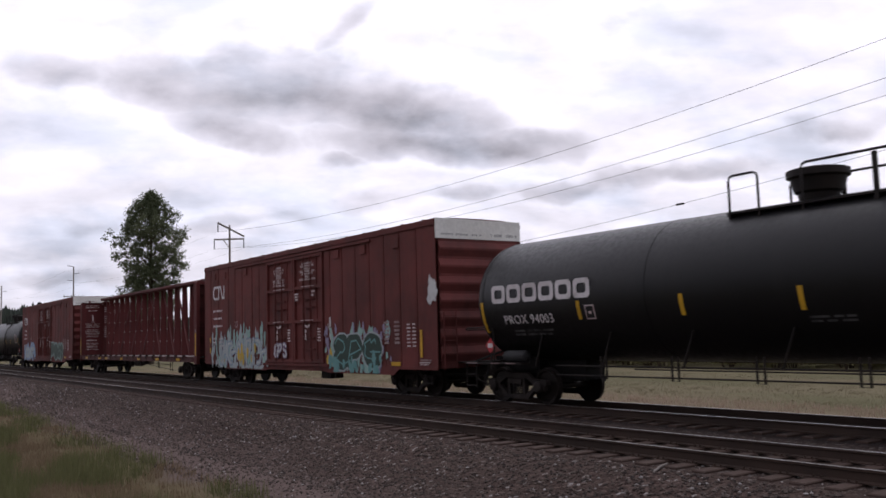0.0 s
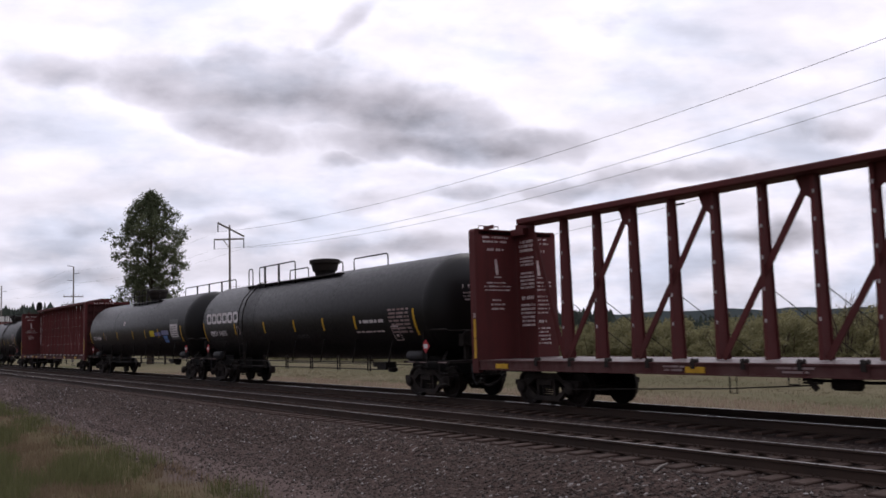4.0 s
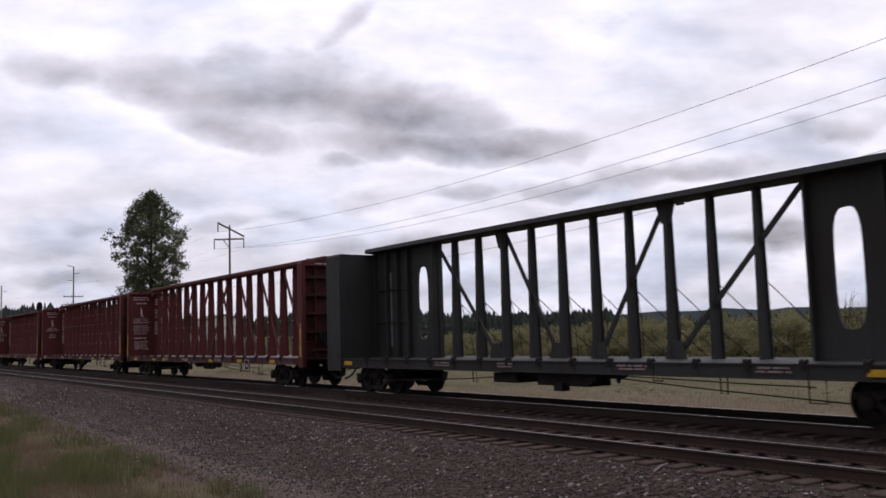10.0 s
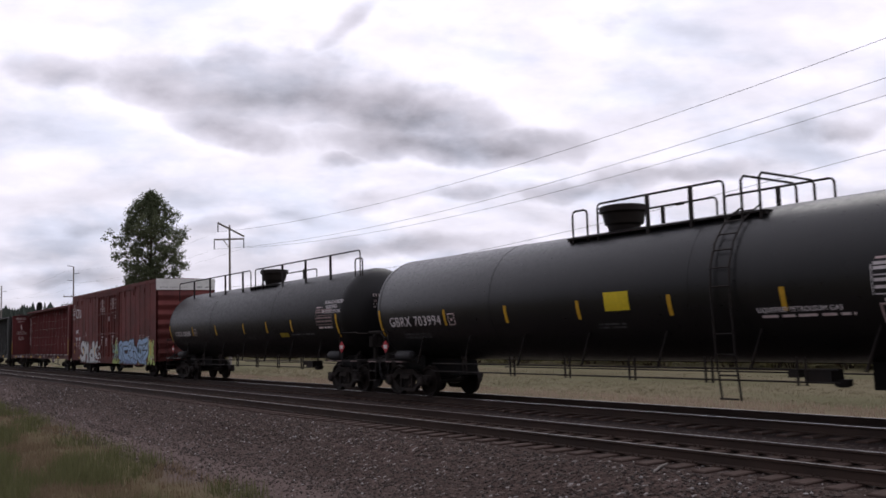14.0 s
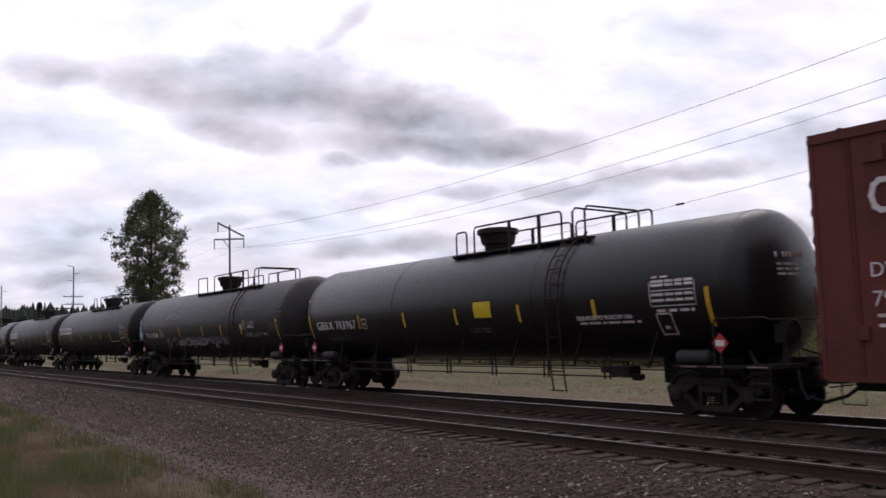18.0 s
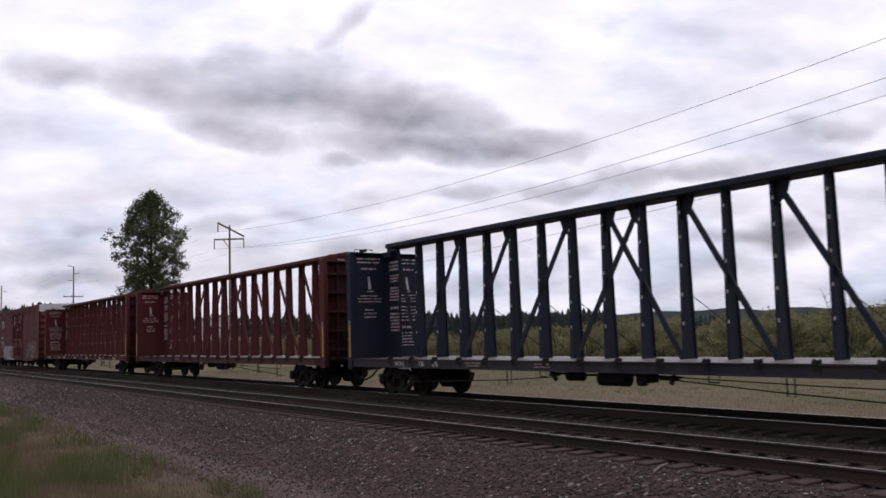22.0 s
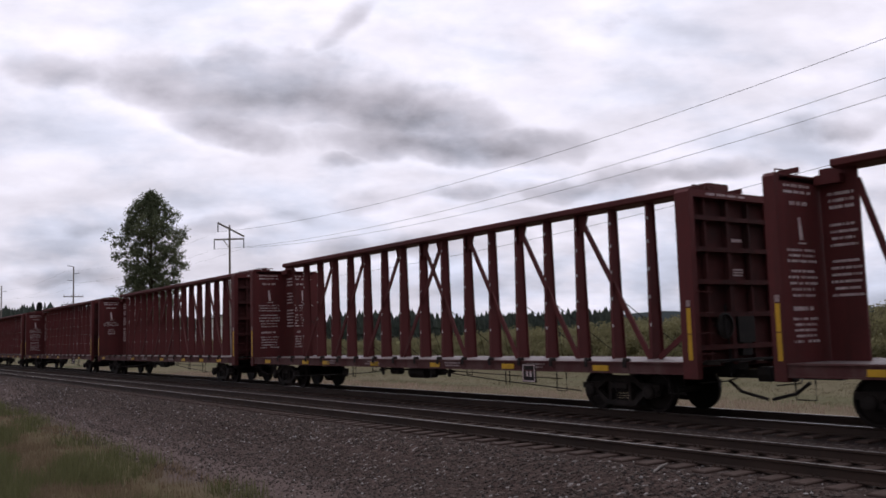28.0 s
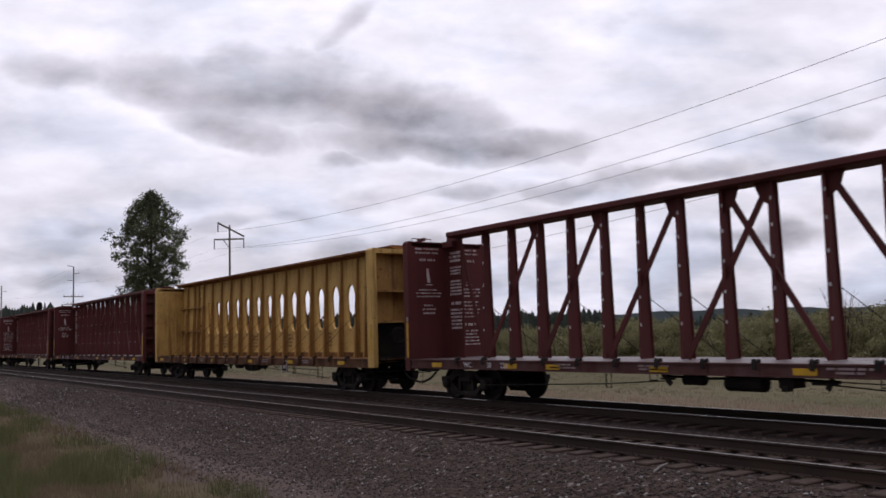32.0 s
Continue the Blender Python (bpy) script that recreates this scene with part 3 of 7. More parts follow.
def underframe(parent, length, half, z_low, z_high, sill_paint, deck_paint, pockets=True):
    deck = Geo().box(0.10, length - 0.10, -half + 0.02, half - 0.02, z_high - 0.05, z_high)
    part("deck", deck, deck_paint, parent, "worn bare steel deck")
    for s in (-1, 1):
        g = Geo().slab_x([(s * half, z_low), (s * half, z_high + 0.004), (s * (half - 0.13), z_high + 0.004), (s * (half - 0.13), z_high - 0.02),
                          (s * (half - 0.02), z_high - 0.02), (s * (half - 0.02), z_low + 0.02), (s * (half - 0.13), z_low + 0.02), (s * (half - 0.13), z_low)], 0.05, length - 0.05)
        # rolled lips along the top and bottom edge
        for z in (z_low, z_high - 0.026):
            g.box(0.06, length - 0.06, *sorted((s * (half - 0.004), s * (half + 0.034))), z, z + 0.030)
        if pockets and s < 0:
            for k in range(16):
                x = 2.56 + 1.2 * k
                g.box(x - 0.09, x + 0.09, -half - 0.020, -half + 0.004, z_low + 0.034, z_high - 0.030)
        sill = part("side_sill", g, sill_paint, parent)
        if pockets and s < 0:
            if "winch" not in SHARED:
                n = Geo().lathe("x", [(-0.075, 0.02), (-0.07, 0.055), (-0.03, 0.055), (-0.025, 0.035), (0.04, 0.035), (0.045, 0.055), (0.07, 0.055), (0.075, 0.02)], 8, (0, -half + 0.03, z_high + 0.035))
                n.box(-0.05, 0.05, -half - 0.055, -half - 0.036, z_high - 0.12, z_high + 0.03)
                SHARED["winch"] = n.data("strap_winch", GREASE)
            for k in range(16):
                part("strap_winch", SHARED["winch"], None, sill, at=(2.56 + 1.2 * k, 0, 0))
    c = Geo().box(0.0, length, -0.33, 0.33, 0.84, z_high - 0.06)
    part("centre_sill", c, GREASE, parent)


def stirrup(g, x, half, z, drop, w=0.34):
    g.tube([(x, -half + 0.05, z), (x, -half + 0.05, z - drop), (x + w, -half + 0.05, z - drop), (x + w, -half + 0.05, z)], 0.016, 5)


def belly_gear(parent, length, seed, half):
    """Brake tank, valves and cylinder amidships, and the rods that run down to both bogies."""
    rng = random.Random(seed)
    xm = length * 0.5 + rng.uniform(-0.25, 0.25)
    g = Geo().lathe("x", [(xm - 0.15, 0.05), (xm - 0.1, 0.17), (xm + 0.75, 0.17), (xm + 0.8, 0.05)], 12, (0, -0.95, 0.72))
    part("brake_reservoir", g, GREASE, parent)
    part("brake_valve", Geo().box(xm + 1.2, xm + 1.5, -1.2, -0.8, 0.66, 0.86).box(xm + 1.28, xm + 1.40, -1.25, -1.05, 0.60, 0.70), GREASE, parent)
    g = Geo().lathe("x", [(xm - 1.2, 0.04), (xm - 1.15, 0.12), (xm - 0.65, 0.12), (xm - 0.6, 0.04)], 10, (0, -1.0, 0.76))
    part("brake_cylinder", g, GREASE, parent)
    part("brake_lever", Geo().beam((xm - 1.5, -1.22, 0.84), (xm - 1.35, -1.22, 0.66), 0.05, 0.10).box(xm - 1.62, xm - 1.25, -1.24, -1.18, 0.76, 0.80), GREASE, parent)
    part("brake_lever", Geo().beam((xm + 2.3, -1.22, 0.86), (xm + 2.2, -1.22, 0.66), 0.05, 0.09).box(xm + 1.9, xm + 2.4, -1.24, -1.18, 0.74, 0.79), GREASE, parent)
    part("brake_pipe", Geo().tube([(xm - 1.7, -1.1, 0.83), (xm - 0.4, -1.12, 0.80), (xm + 0.9, -1.10, 0.83), (xm + 2.4, -1.12, 0.80)], 0.030, 6), GREASE, parent)
    part("brake_rod", Geo().tube([(xm + 2.2, -1.25, 0.76), (xm + 4.6, -1.27, 0.60), (length - 3.5, -1.25, 0.44)], 0.014, 5), GREASE, parent)
    part("brake_rod", Geo().tube([(xm - 1.4, -1.25, 0.74), (xm - 3.3, -1.27, 0.62), (3.5, -1.25, 0.46)], 0.014, 5), GREASE, parent)
    part("train_line", Geo().tube([(xm + 2.4, -1.12, 0.80), (xm + 5.5, -1.15, 0.72), (length - 4.2, -1.2, 0.70)], 0.012, 5), GREASE, parent)
    for x, drop, w in ((7.95 + 0.2 * rng.random(), 0.32, 0.16), (9.4, 0.12, 0.22), (14.5, 0.13, 0.26), (16.1 + 0.2 * rng.random(), 0.34, 0.16), (length - 4.3, 0.44, 0.34)):
        g = Geo()
        stirrup(g, x, half - 0.10, 0.86, drop, w)
        part("hanger_bracket", g, GREASE, parent)
    for x in (0.35, length - 0.75):
        g = Geo()
        stirrup(g, x, half, 0.84, 0.36, 0.40)
        part("sill_step", g, GREASE, parent)


def bulkhead_text(parent, seed, style):
    """Small unreadable warnings on the flat inner face of the leading bulkhead."""
    x = 0.252
    g = Geo()
    rng = random.Random(seed)

    def line(y0, y1, z, h):
        y = y0
        while y < y1 - 0.03:
            for _ in range(rng.randint(2, 8)):
                w = h * rng.uniform(0.45, 0.62)
                if y + w > y1:
                    break
                if rng.random() > 0.12:
                    g.box(x, x + 0.004, y, y + w, z, z + h * rng.uniform(0.85, 1.0))
                y += w + h * 0.22
            y += h * 0.6

    def block(y0, wide, z, rows, h, pitch):
        for k in range(rows):
            cut = rng.uniform(0, 0.28) * wide
            line(y0 + cut / 2, y0 + wide - cut / 2, z - pitch * k, h)

    for y0 in (-1.22, 0.30):
        long_text = style == 1 or (style == 0 and y0 > 0)
        block(y0, 0.95, 4.45, 2, 0.055, 0.12)
        block(y0 + 0.15, 0.65, 4.10, 1, 0.08, 0.1)
        if long_text:
            block(y0, 0.98, 3.22, 3, 0.05, 0.105)
            block(y0, 0.95, 2.82, 5, 0.05, 0.115)
            block(y0 + 0.1, 0.75, 2.10, 1, 0.085, 0.1)
            block(y0 + 0.05, 0.85, 1.92, 5, 0.05, 0.105)
        else:
            block(y0, 1.0, 3.20, 3, 0.04, 0.10)
            if style == 0:
                block(y0 + 0.25, 0.5, 2.72, 3, 0.055, 0.12)
        # pictogram: a leaning car outline
        g.quad_loop([[(xx, y0 + 0.45, 3.44), (xx, y0 + 0.56, 3.44), (xx, y0 + 0.50, 3.88), (xx, y0 + 0.42, 3.86)] for xx in (x, x + 0.004)])
        g.box(x, x + 0.004, y0 + 0.40, y0 + 0.64, 3.36, 3.39)
    part("stencil", g, STENCIL, parent, "rows of worn white warning stencils")
    if style != 2:
        g = Geo()
        for z, rows, h, pitch in ((4.30, 3, 0.075, 0.12), (3.86, 3, 0.055, 0.095), (3.44, 5, 0.055, 0.10), (2.74, 1, 0.095, 0.1), (2.56, 6, 0.06, 0.11)) if style == 0 else ((4.30, 3, 0.06, 0.13), (3.7, 4, 0.05, 0.13), (3.0, 6, 0.05, 0.13)):
            for k in range(rows):
                cut = rng.uniform(0, 0.14)
                xx, end = 0.40 + cut / 2, 1.0 - cut / 2
                while xx < end:
                    w = h * rng.uniform(0.5, 0.7)
                    g.box(xx, xx + w, -0.032, -0.026, z - pitch * k, z - pitch * k + h)
                    xx += w + h * rng.choice((0.2, 0.2, 0.25, 0.7))
        part("stencil", g, STENCIL, parent, "column of worn white stencils")


def sill_marks(parent, seed, orange, mark="", extra=3):
    rng = random.Random(seed)
    y0, y1 = -1.448, -1.424
    if "reflector" not in SHARED:
        SHARED["reflector"] = Geo().box(0, 0.48, y0, y1, 0.925, 1.05).data("reflector", STRIPE)
    for x in orange:
        part("reflector", SHARED["reflector"], None, parent, "amber reflective strip on the sill", at=(x - 0.24, 0, 0))
    if mark:
        x = 2.9
        for k, bit in enumerate(mark.split()):
            words("car_number", bit, 0.20, LETTER, parent, (x, y0 - 0.004, 0.935))
            x += 0.14 * len(bit) + (0.75 if k == 0 else 0.28)
    g = Geo()
    for x in (6.4, 9.2, 13.6, 17.1, 19.0)[:extra + 1]:
        bars(g, x, x + 0.9, 0.925, 1.07, 2, y0, y1, seed + int(x), 0.5)
    part("stencil", g, LETTER_DIM, parent, "faint stencils on the sill")


def end_gear(b, xb):
    """Dark brake housing, hand wheel and crossover platform on the end of a flat car."""
    part("brake_housing", Geo().box(xb - 0.17, xb - 0.02, 0.02, 0.58, 1.50, 2.05).box(xb - 0.16, xb - 0.03, 0.14, 0.46, 1.22, 1.50), GREASE, b)
    part("hand_wheel", Geo().lathe("x", [(xb + 0.02, 0.24), (xb + 0.035, 0.275), (xb + 0.06, 0.275), (xb + 0.075, 0.24), (xb + 0.06, 0.235), (xb + 0.035, 0.235)], 18, (0, -0.52, 1.86)).box(xb - 0.05, xb + 0.05, -0.75, -0.29, 1.845, 1.875).box(xb + 0.03, xb + 0.05, -0.535, -0.505, 1.63, 2.09), GREASE, b)
    g = Geo()
    for k in range(7):
        g.box(xb + 0.03 + 0.055 * k, xb + 0.06 + 0.055 * k, -1.25, 0.9, 1.13, 1.17)
    part("crossover_platform", g.box(xb - 0.05, xb + 0.41, -1.25, -1.20, 1.08, 1.13).box(xb - 0.05, xb + 0.41, 0.85, 0.90, 1.08, 1.13), GREASE, b)
    part("air_pipe", Geo().tube([(xb - 0.1, -0.30, 2.3), (xb - 0.05, -0.30, 1.5), (xb, -0.34, 1.0), (xb + 0.1, -0.5, 0.8)], 0.022, 5), GREASE, b)


def truss_car(name, label, paint, sill_paint, style):
    car = tagged(base_of(name), label, "freight car", "cars of the freight train")
    underframe(car, BEAM_LONG, 1.42, 0.88, 1.13, sill_paint, DECK)
    for way, x, depth in ((-1, 0.0, 0.25), (1, BEAM_LONG + 0.10, 0.36)):
        g = bulkhead(way, paint, depth, way < 0, 0.80)
        b = part("bulkhead", g, paint, car, at=(x, 0, 0))
        xa, xb = sorted((way * -depth + way * 0.031, way * -0.04)) if way < 0 else (-0.219, -0.04)
        if way < 0:
            for k in range(6):
                part("rib", bulkhead_rib(way, depth, 1.0 + 0.62 * k), paint, b)
            part("centre_stiffener", Geo().box(xa, xb, -0.10, 0.10, 0.95, 4.56), paint, b)
        else:
            # red cars get a darker, blotchier red on this plate and its ribs
            end_paint = RED_END if paint is RED else paint
            part("end_plate", Geo().box(-0.25, -0.22, -HALF + 0.16, HALF - 0.16, 1.02, 4.65), end_paint, b, "darker outer face of the end plate")
            for z in (1.42, 2.10, 2.78, 3.46, 4.12):
                part("rib", Geo().slab_x([(-HALF + 0.165, z), (HALF - 0.165, z), (HALF - 0.165, z + 0.05), (-HALF + 0.165, z + 0.05)], xa, xb - 0.02).box(xb - 0.04, xb - 0.021, -HALF + 0.165, HALF - 0.165, z - 0.05, z), end_paint, b)
            part("centre_stiffener", Geo().box(xa + 0.001, xb - 0.045, -0.16, -0.04, 1.04, 4.53), end_paint, b)
            for yy in (-0.86, 0.62):
                part("stiffener", Geo().box(xa + 0.01, xb - 0.05, yy - 0.03, yy + 0.03, 1.04, 4.53), end_paint, b)
            end_gear(b, xb)
            g = Geo()
            for y0, y1, z, h in ((0.05, 0.50, 3.66, 0.07), (0.06, 0.48, 2.98, 0.035), (0.06, 0.48, 3.04, 0.035), (0.10, 0.46, 2.92, 0.035)):
                y = y0
                while y < y1:
                    g.box(-0.2195, -0.2155, y, y + h * 0.6, z, z + h)
                    y += h * 0.85
            for k in range(22):
                if k % 6 != 5:
                    g.box(0.0, 0.004, -0.90 + 0.06 * k, -0.862 + 0.06 * k, 4.59, 4.64)
            part("stencil", g, STENCIL, b, "small white stencils on the end")
        grab = Geo().tube([(way * 0.0, -1.36, 0), (way * 0.07, -1.36, 0), (way * 0.07, -0.95, 0), (way * 0.0, -0.95, 0)], 0.012, 5).data("grab_iron", paint)
        for k in range(4):
            part("grab_iron", grab, None, b, at=(0, 0, 1.3 + 0.42 * k))
        f = Geo().box(min(x, x - way * 0.42), max(x, x - way * 0.42), -0.95, -0.91, 4.70, 4.80)
        f.box(min(x, x - way * 0.42), max(x, x - way * 0.42), 0.3, 0.34, 4.70, 4.80)
        f.tube([(x - way * 0.1, -1.2, 4.69), (x - way * 0.1, -1.2, 4.80), (x - way * 0.1, -0.5, 4.80), (x - way * 0.1, -0.5, 4.69)], 0.014, 5)
        part("roof_grab", f, paint, car)
        grey_cap = Geo().box(x - way * 0.15 - 0.05, x - way * 0.15 + 0.05, -HALF - 0.005, -HALF - 0.001, 2.27, 2.40)
        part("reflector", grey_cap, LETTER_DIM, car, "dull grey patch over the end reflector")
        for z in (1.18, 1.72):
            m = Geo().box(x - way * 0.15 - 0.05, x - way * 0.15 + 0.05, -HALF - 0.005, -HALF - 0.001, z, z + 0.52)
            part("reflector", m, STRIPE if style != 2 else LETTER_DIM, car, "upright reflective strip on the end post")
    top = Geo().slab_x([(-0.34, 4.95), (0.34, 4.95), (0.36, 4.92), (0.36, 4.82), (0.30, 4.79), (-0.30, 4.79), (-0.36, 4.82), (-0.36, 4.92)], 0.72, BEAM_LONG - 0.27)
    part("top_chord", top, paint, car)
    for x0, x1 in ((0.26, 0.80), (BEAM_LONG - 0.42, BEAM_LONG - 0.265)):
        part("chord_seat", Geo().box(x0, x1, -0.2, 0.2, 4.52, 4.70 if x0 < 1 else 4.80), paint, car)
    g = Geo().box(0.28, 1.05, -0.022, 0.022, 1.13, 4.85)
    part("centre_plate", g, paint, car)
    g = Geo().box(BEAM_LONG - 0.44, BEAM_LONG - 0.265, -0.022, 0.022, 1.13, 4.85)
    part("centre_plate", g, paint, car)
    xs = [BEAM_LONG / 2 - 0.6 - 1.2 * k for k in range(7, -1, -1)] + [BEAM_LONG / 2 + 0.6 + 1.2 * k for k in range(8)]
    data = post_taper(Geo(), 0.0).data("post", paint)
    for x in xs:
        part("post", data, None, car, at=(x, 0, 0))
    # five small pale dots up the near flange of every post
    dots = Geo()
    for x in xs:
        for z in (1.9, 2.55, 3.2, 3.85, 4.4):
            yy = -(0.41 + (0.24 - 0.41) * (z - 1.14) / 3.66) / 2 - 0.002
            dots.box(x + 0.010, x + 0.042, yy - 0.006, yy, z, z + 0.075)
    part("strap_slot", dots, LETTER, car, "small pale dots on the posts")
    for pair in ((0, 2), (2, 4), (4, 6), (6, 8), (9, 7), (11, 9), (13, 11), (15, 13)):
        a, b = xs[pair[0]], xs[pair[1]]
        d = 0.10 if b > a else -0.10
        g = Geo().beam((a + d, -0.12, 1.16), (b - d, -0.02, 4.70), 0.05, 0.13)
        br = part("diagonal_brace", g, paint, car)
        t = 1 if b > a else -1
        g = Geo().slab([(b, 4.83), (b - t * 0.42, 4.83), (b - t * 0.28, 4.45), (b, 4.25)], -0.05, -0.02)
        part("gusset", g, paint, br)
    bulkhead_text(car, hash(style) % 97 + 3, style)
    near = Geo().tube([(0, -0.20, 2.55), (-0.55, -0.82, 1.82), (-1.1, -1.39, 1.15)], 0.010, 4).data("lashing_cable", GREASE)
    off = Geo().tube([(0, 0.20, 2.55), (0.50, 0.82, 1.86), (1.1, 1.39, 1.15)], 0.010, 4).data("lashing_cable", GREASE)
    off2 = Geo().tube([(0, 0.20, 2.55), (-0.60, 0.82, 1.80), (-1.1, 1.39, 1.15)], 0.010, 4).data("lashing_cable", GREASE)
    for k, x in enumerate(xs):
        part("lashing_cable", off2 if (k + style) % 3 else off, None, car, at=(x, 0, 0))
        if (k + style) % 4 == 1:
            part("lashing_cable", off, None, car, at=(x, 0, 0))
    part("end_brace", Geo().beam((1.06, -0.04, 4.55), (xs[0] - 0.12, -0.06, 1.18), 0.05, 0.12), paint, car)
    e = BEAM_LONG - 0.28
    part("end_brace", Geo().beam((xs[-1] + 0.12, -0.06, 1.16), (xs[-1] + 0.85, -0.04, 4.76) if style == 0 else (e - 0.05, -0.04, 2.40), 0.05, 0.12), paint, car)
    belly_gear(car, BEAM_LONG, 5 + style, 1.42)
    for x in (2.45, BEAM_LONG - 2.45):
        add_bogie(car, x)
    add_coupler(car, 0.0, -1, 0.87)
    add_coupler(car, BEAM_LONG, 1, 0.87)
    return car


def frame_mark(parent, x, tall=0.42):
    """White-framed brake placard hung on the sill."""
    g = Geo()
    z0, y = 0.62, -1.462
    for a, b, c, d in ((0, 0.46, 0, 0.025), (0, 0.46, tall - 0.025, tall), (0, 0.025, 0.025, tall - 0.025), (0.435, 0.46, 0.025, tall - 0.025), (0.14, 0.20, 0.12, 0.26), (0.27, 0.33, 0.12, 0.26)):
        g.box(x + a, x + b, y, y + 0.008, z0 + c, z0 + d)
    b = part("placard", Geo().box(x - 0.02, x + 0.48, y + 0.010, y + 0.035, z0 - 0.02, z0 + tall + 0.02), GREASE, parent, "black placard with a white frame")
    part("placard_frame", g, STENCIL, b)


def oval(cx, cz, rx, rz, n=24):
    return [(cx + rx * math.cos(2 * math.pi * k / n), cz + rz * math.sin(2 * math.pi * k / n)) for k in range(n)]


def pierced_panel(g, x0, x1, z0, z1, cx, cz, rx, rz, y0, y1, n=28, round_=0.85):
    """A plate with one oval hole through it."""
    hole, rim = [], []
    for k in range(n):
        a = 2 * math.pi * k / n
        c, s = math.cos(a), math.sin(a)
        hole.append((cx + rx * math.copysign(abs(c) ** round_, c), cz + rz * math.copysign(abs(s) ** round_, s)))
        t = min(((x1 - cx) / c) if c > 1e-9 else ((x0 - cx) / c) if c < -1e-9 else 1e9, ((z1 - cz) / s) if s > 1e-9 else ((z0 - cz) / s) if s < -1e-9 else 1e9)
        rim.append((cx + t * c, cz + t * s))
    for corner in ((x0, z0), (x0, z1), (x1, z0), (x1, z1)):
        k = min(range(n), key=lambda i: (rim[i][0] - corner[0]) ** 2 + (rim[i][1] - corner[1]) ** 2)
        rim[k] = corner
    b = len(g.v)
    for y in (y0, y1):
        g.v += [(x, y, z) for x, z in hole] + [(x, y, z) for x, z in rim]
    for k in range(n):
        j = (k + 1) % n
        g.f.append((b + k, b + j, b + n + j, b + n + k))
        g.f.append((b + 2 * n + k, b + 3 * n + k, b + 3 * n + j, b + 2 * n + j))
        g.f.append((b + k, b + 2 * n + k, b + 2 * n + j, b + j))
        g.f.append((b + n + k, b + n + j, b + 3 * n + j, b + 3 * n + k))
    return g


def panel_car():
    """Yellow car whose centre beam is a plate with a row of oval openings."""
    car = tagged(base_of("centre_beam_car"), "faded yellow centre-beam car with oval openings in its beam", "freight car", "cars of the freight train")
    underframe(car, BEAM_LONG, 1.42, 0.84, 1.13, YELLOW_SILL, YELLOW_RUST)
    for way, x, depth in ((-1, 0.0, 0.30), (1, BEAM_LONG, 0.38)):
        b = part("bulkhead", bulkhead(way, YELLOW, depth, way < 0, 0.86), YELLOW, car, at=(x, 0, 0))
        if way > 0:
            part("end_plate", Geo().box(-depth, -depth + 0.03, -HALF + 0.16, HALF - 0.16, 1.0, 4.65), YELLOW_POST, b, "rust-streaked end plate")
        for z in (1.2, 1.74):
            part("reflector", Geo().box(-way * 0.14 - 0.05, -way * 0.14 + 0.05, -HALF - 0.006, -HALF - 0.001, z, z + 0.5), STRIPE, b, "upright amber strip on the end post")
        g = Geo()
        d = sorted((way * -depth + way * 0.03, way * -0.05))
        g.box(d[0], d[1], -0.06, 0.06, 2.36, 4.53)
        part("centre_stiffener", g, YELLOW_POST, b)
        for z in (2.28, 3.28):
            part("rib", Geo().box(d[0], d[1], -1.30, 1.30, z, z + 0.07), YELLOW_POST, b)
        if way > 0:
            # thin black sheet across the lower half of the end, behind the brake gear
            part("grimy_plate", Geo().box(d[0], d[0] + 0.02, -1.30, 1.30, 1.02, 2.27), GREASE, b, "black lower part of the end")
            end_gear(b, -0.06)
    top = Geo().slab_x([(-0.46, 4.86), (0.46, 4.86), (0.46, 4.79), (0.12, 4.70), (-0.12, 4.70), (-0.46, 4.79)], 0.36, BEAM_LONG - 0.39)
    part("top_chord", top, YELLOW_RUST, car)
    pitch, first = 1.2, 4.08
    for x0, x1 in ((0.305, first - pitch / 2), (first + 12.5 * pitch, BEAM_LONG - 0.385)):
        part("beam_plate", Geo().box(x0, x1, -0.05, 0.05, 1.13, 4.72), YELLOW, car)
    for k in range(13):
        x = first + k * pitch
        g = pierced_panel(Geo(), -pitch / 2, pitch / 2, 1.13, 4.72, 0, 2.97, 0.33, 0.81, -0.05, 0.05)
        part("oval_panel", g, YELLOW, car, at=(x, 0, 0))
    xs = [first + (k - 0.5) * pitch for k in range(14)] + [1.15, 2.2, 2.8, BEAM_LONG - 1.3, BEAM_LONG - 2.1, BEAM_LONG - 2.7]
    data = Geo().quad_loop([[(-0.04, -w, z), (0.04, -w, z), (0.04, w, z), (-0.04, w, z)] for z, w in ((1.13, 0.30), (4.72, 0.12))]).data("post", YELLOW_POST)
    for x in xs:
        part("post", data, None, car, at=(x, 0, 0))
    g = Geo()
    for z in (2.35, 3.55):
        g.box(0.31, 3.6, -0.20, -0.05, z, z + 0.06).box(BEAM_LONG - 2.75, BEAM_LONG - 0.40, -0.20, -0.05, z, z + 0.06)
    part("stiffener", g, YELLOW_POST, car)
    part("kick_strip", Geo().box(0.31, BEAM_LONG - 0.40, -0.062, -0.0505, 1.131, 1.30), YELLOW_RUST, car, "rusted strip along the foot of the beam")
    # sill pockets, winch knobs and lashing cables
    pocket = Geo().slab_x([(-1.47, 0.86), (-1.50, 0.92), (-1.50, 1.10), (-1.43, 1.14), (-1.40, 0.86)], -0.16, 0.16).data("sill_pocket", YELLOW_SILL)
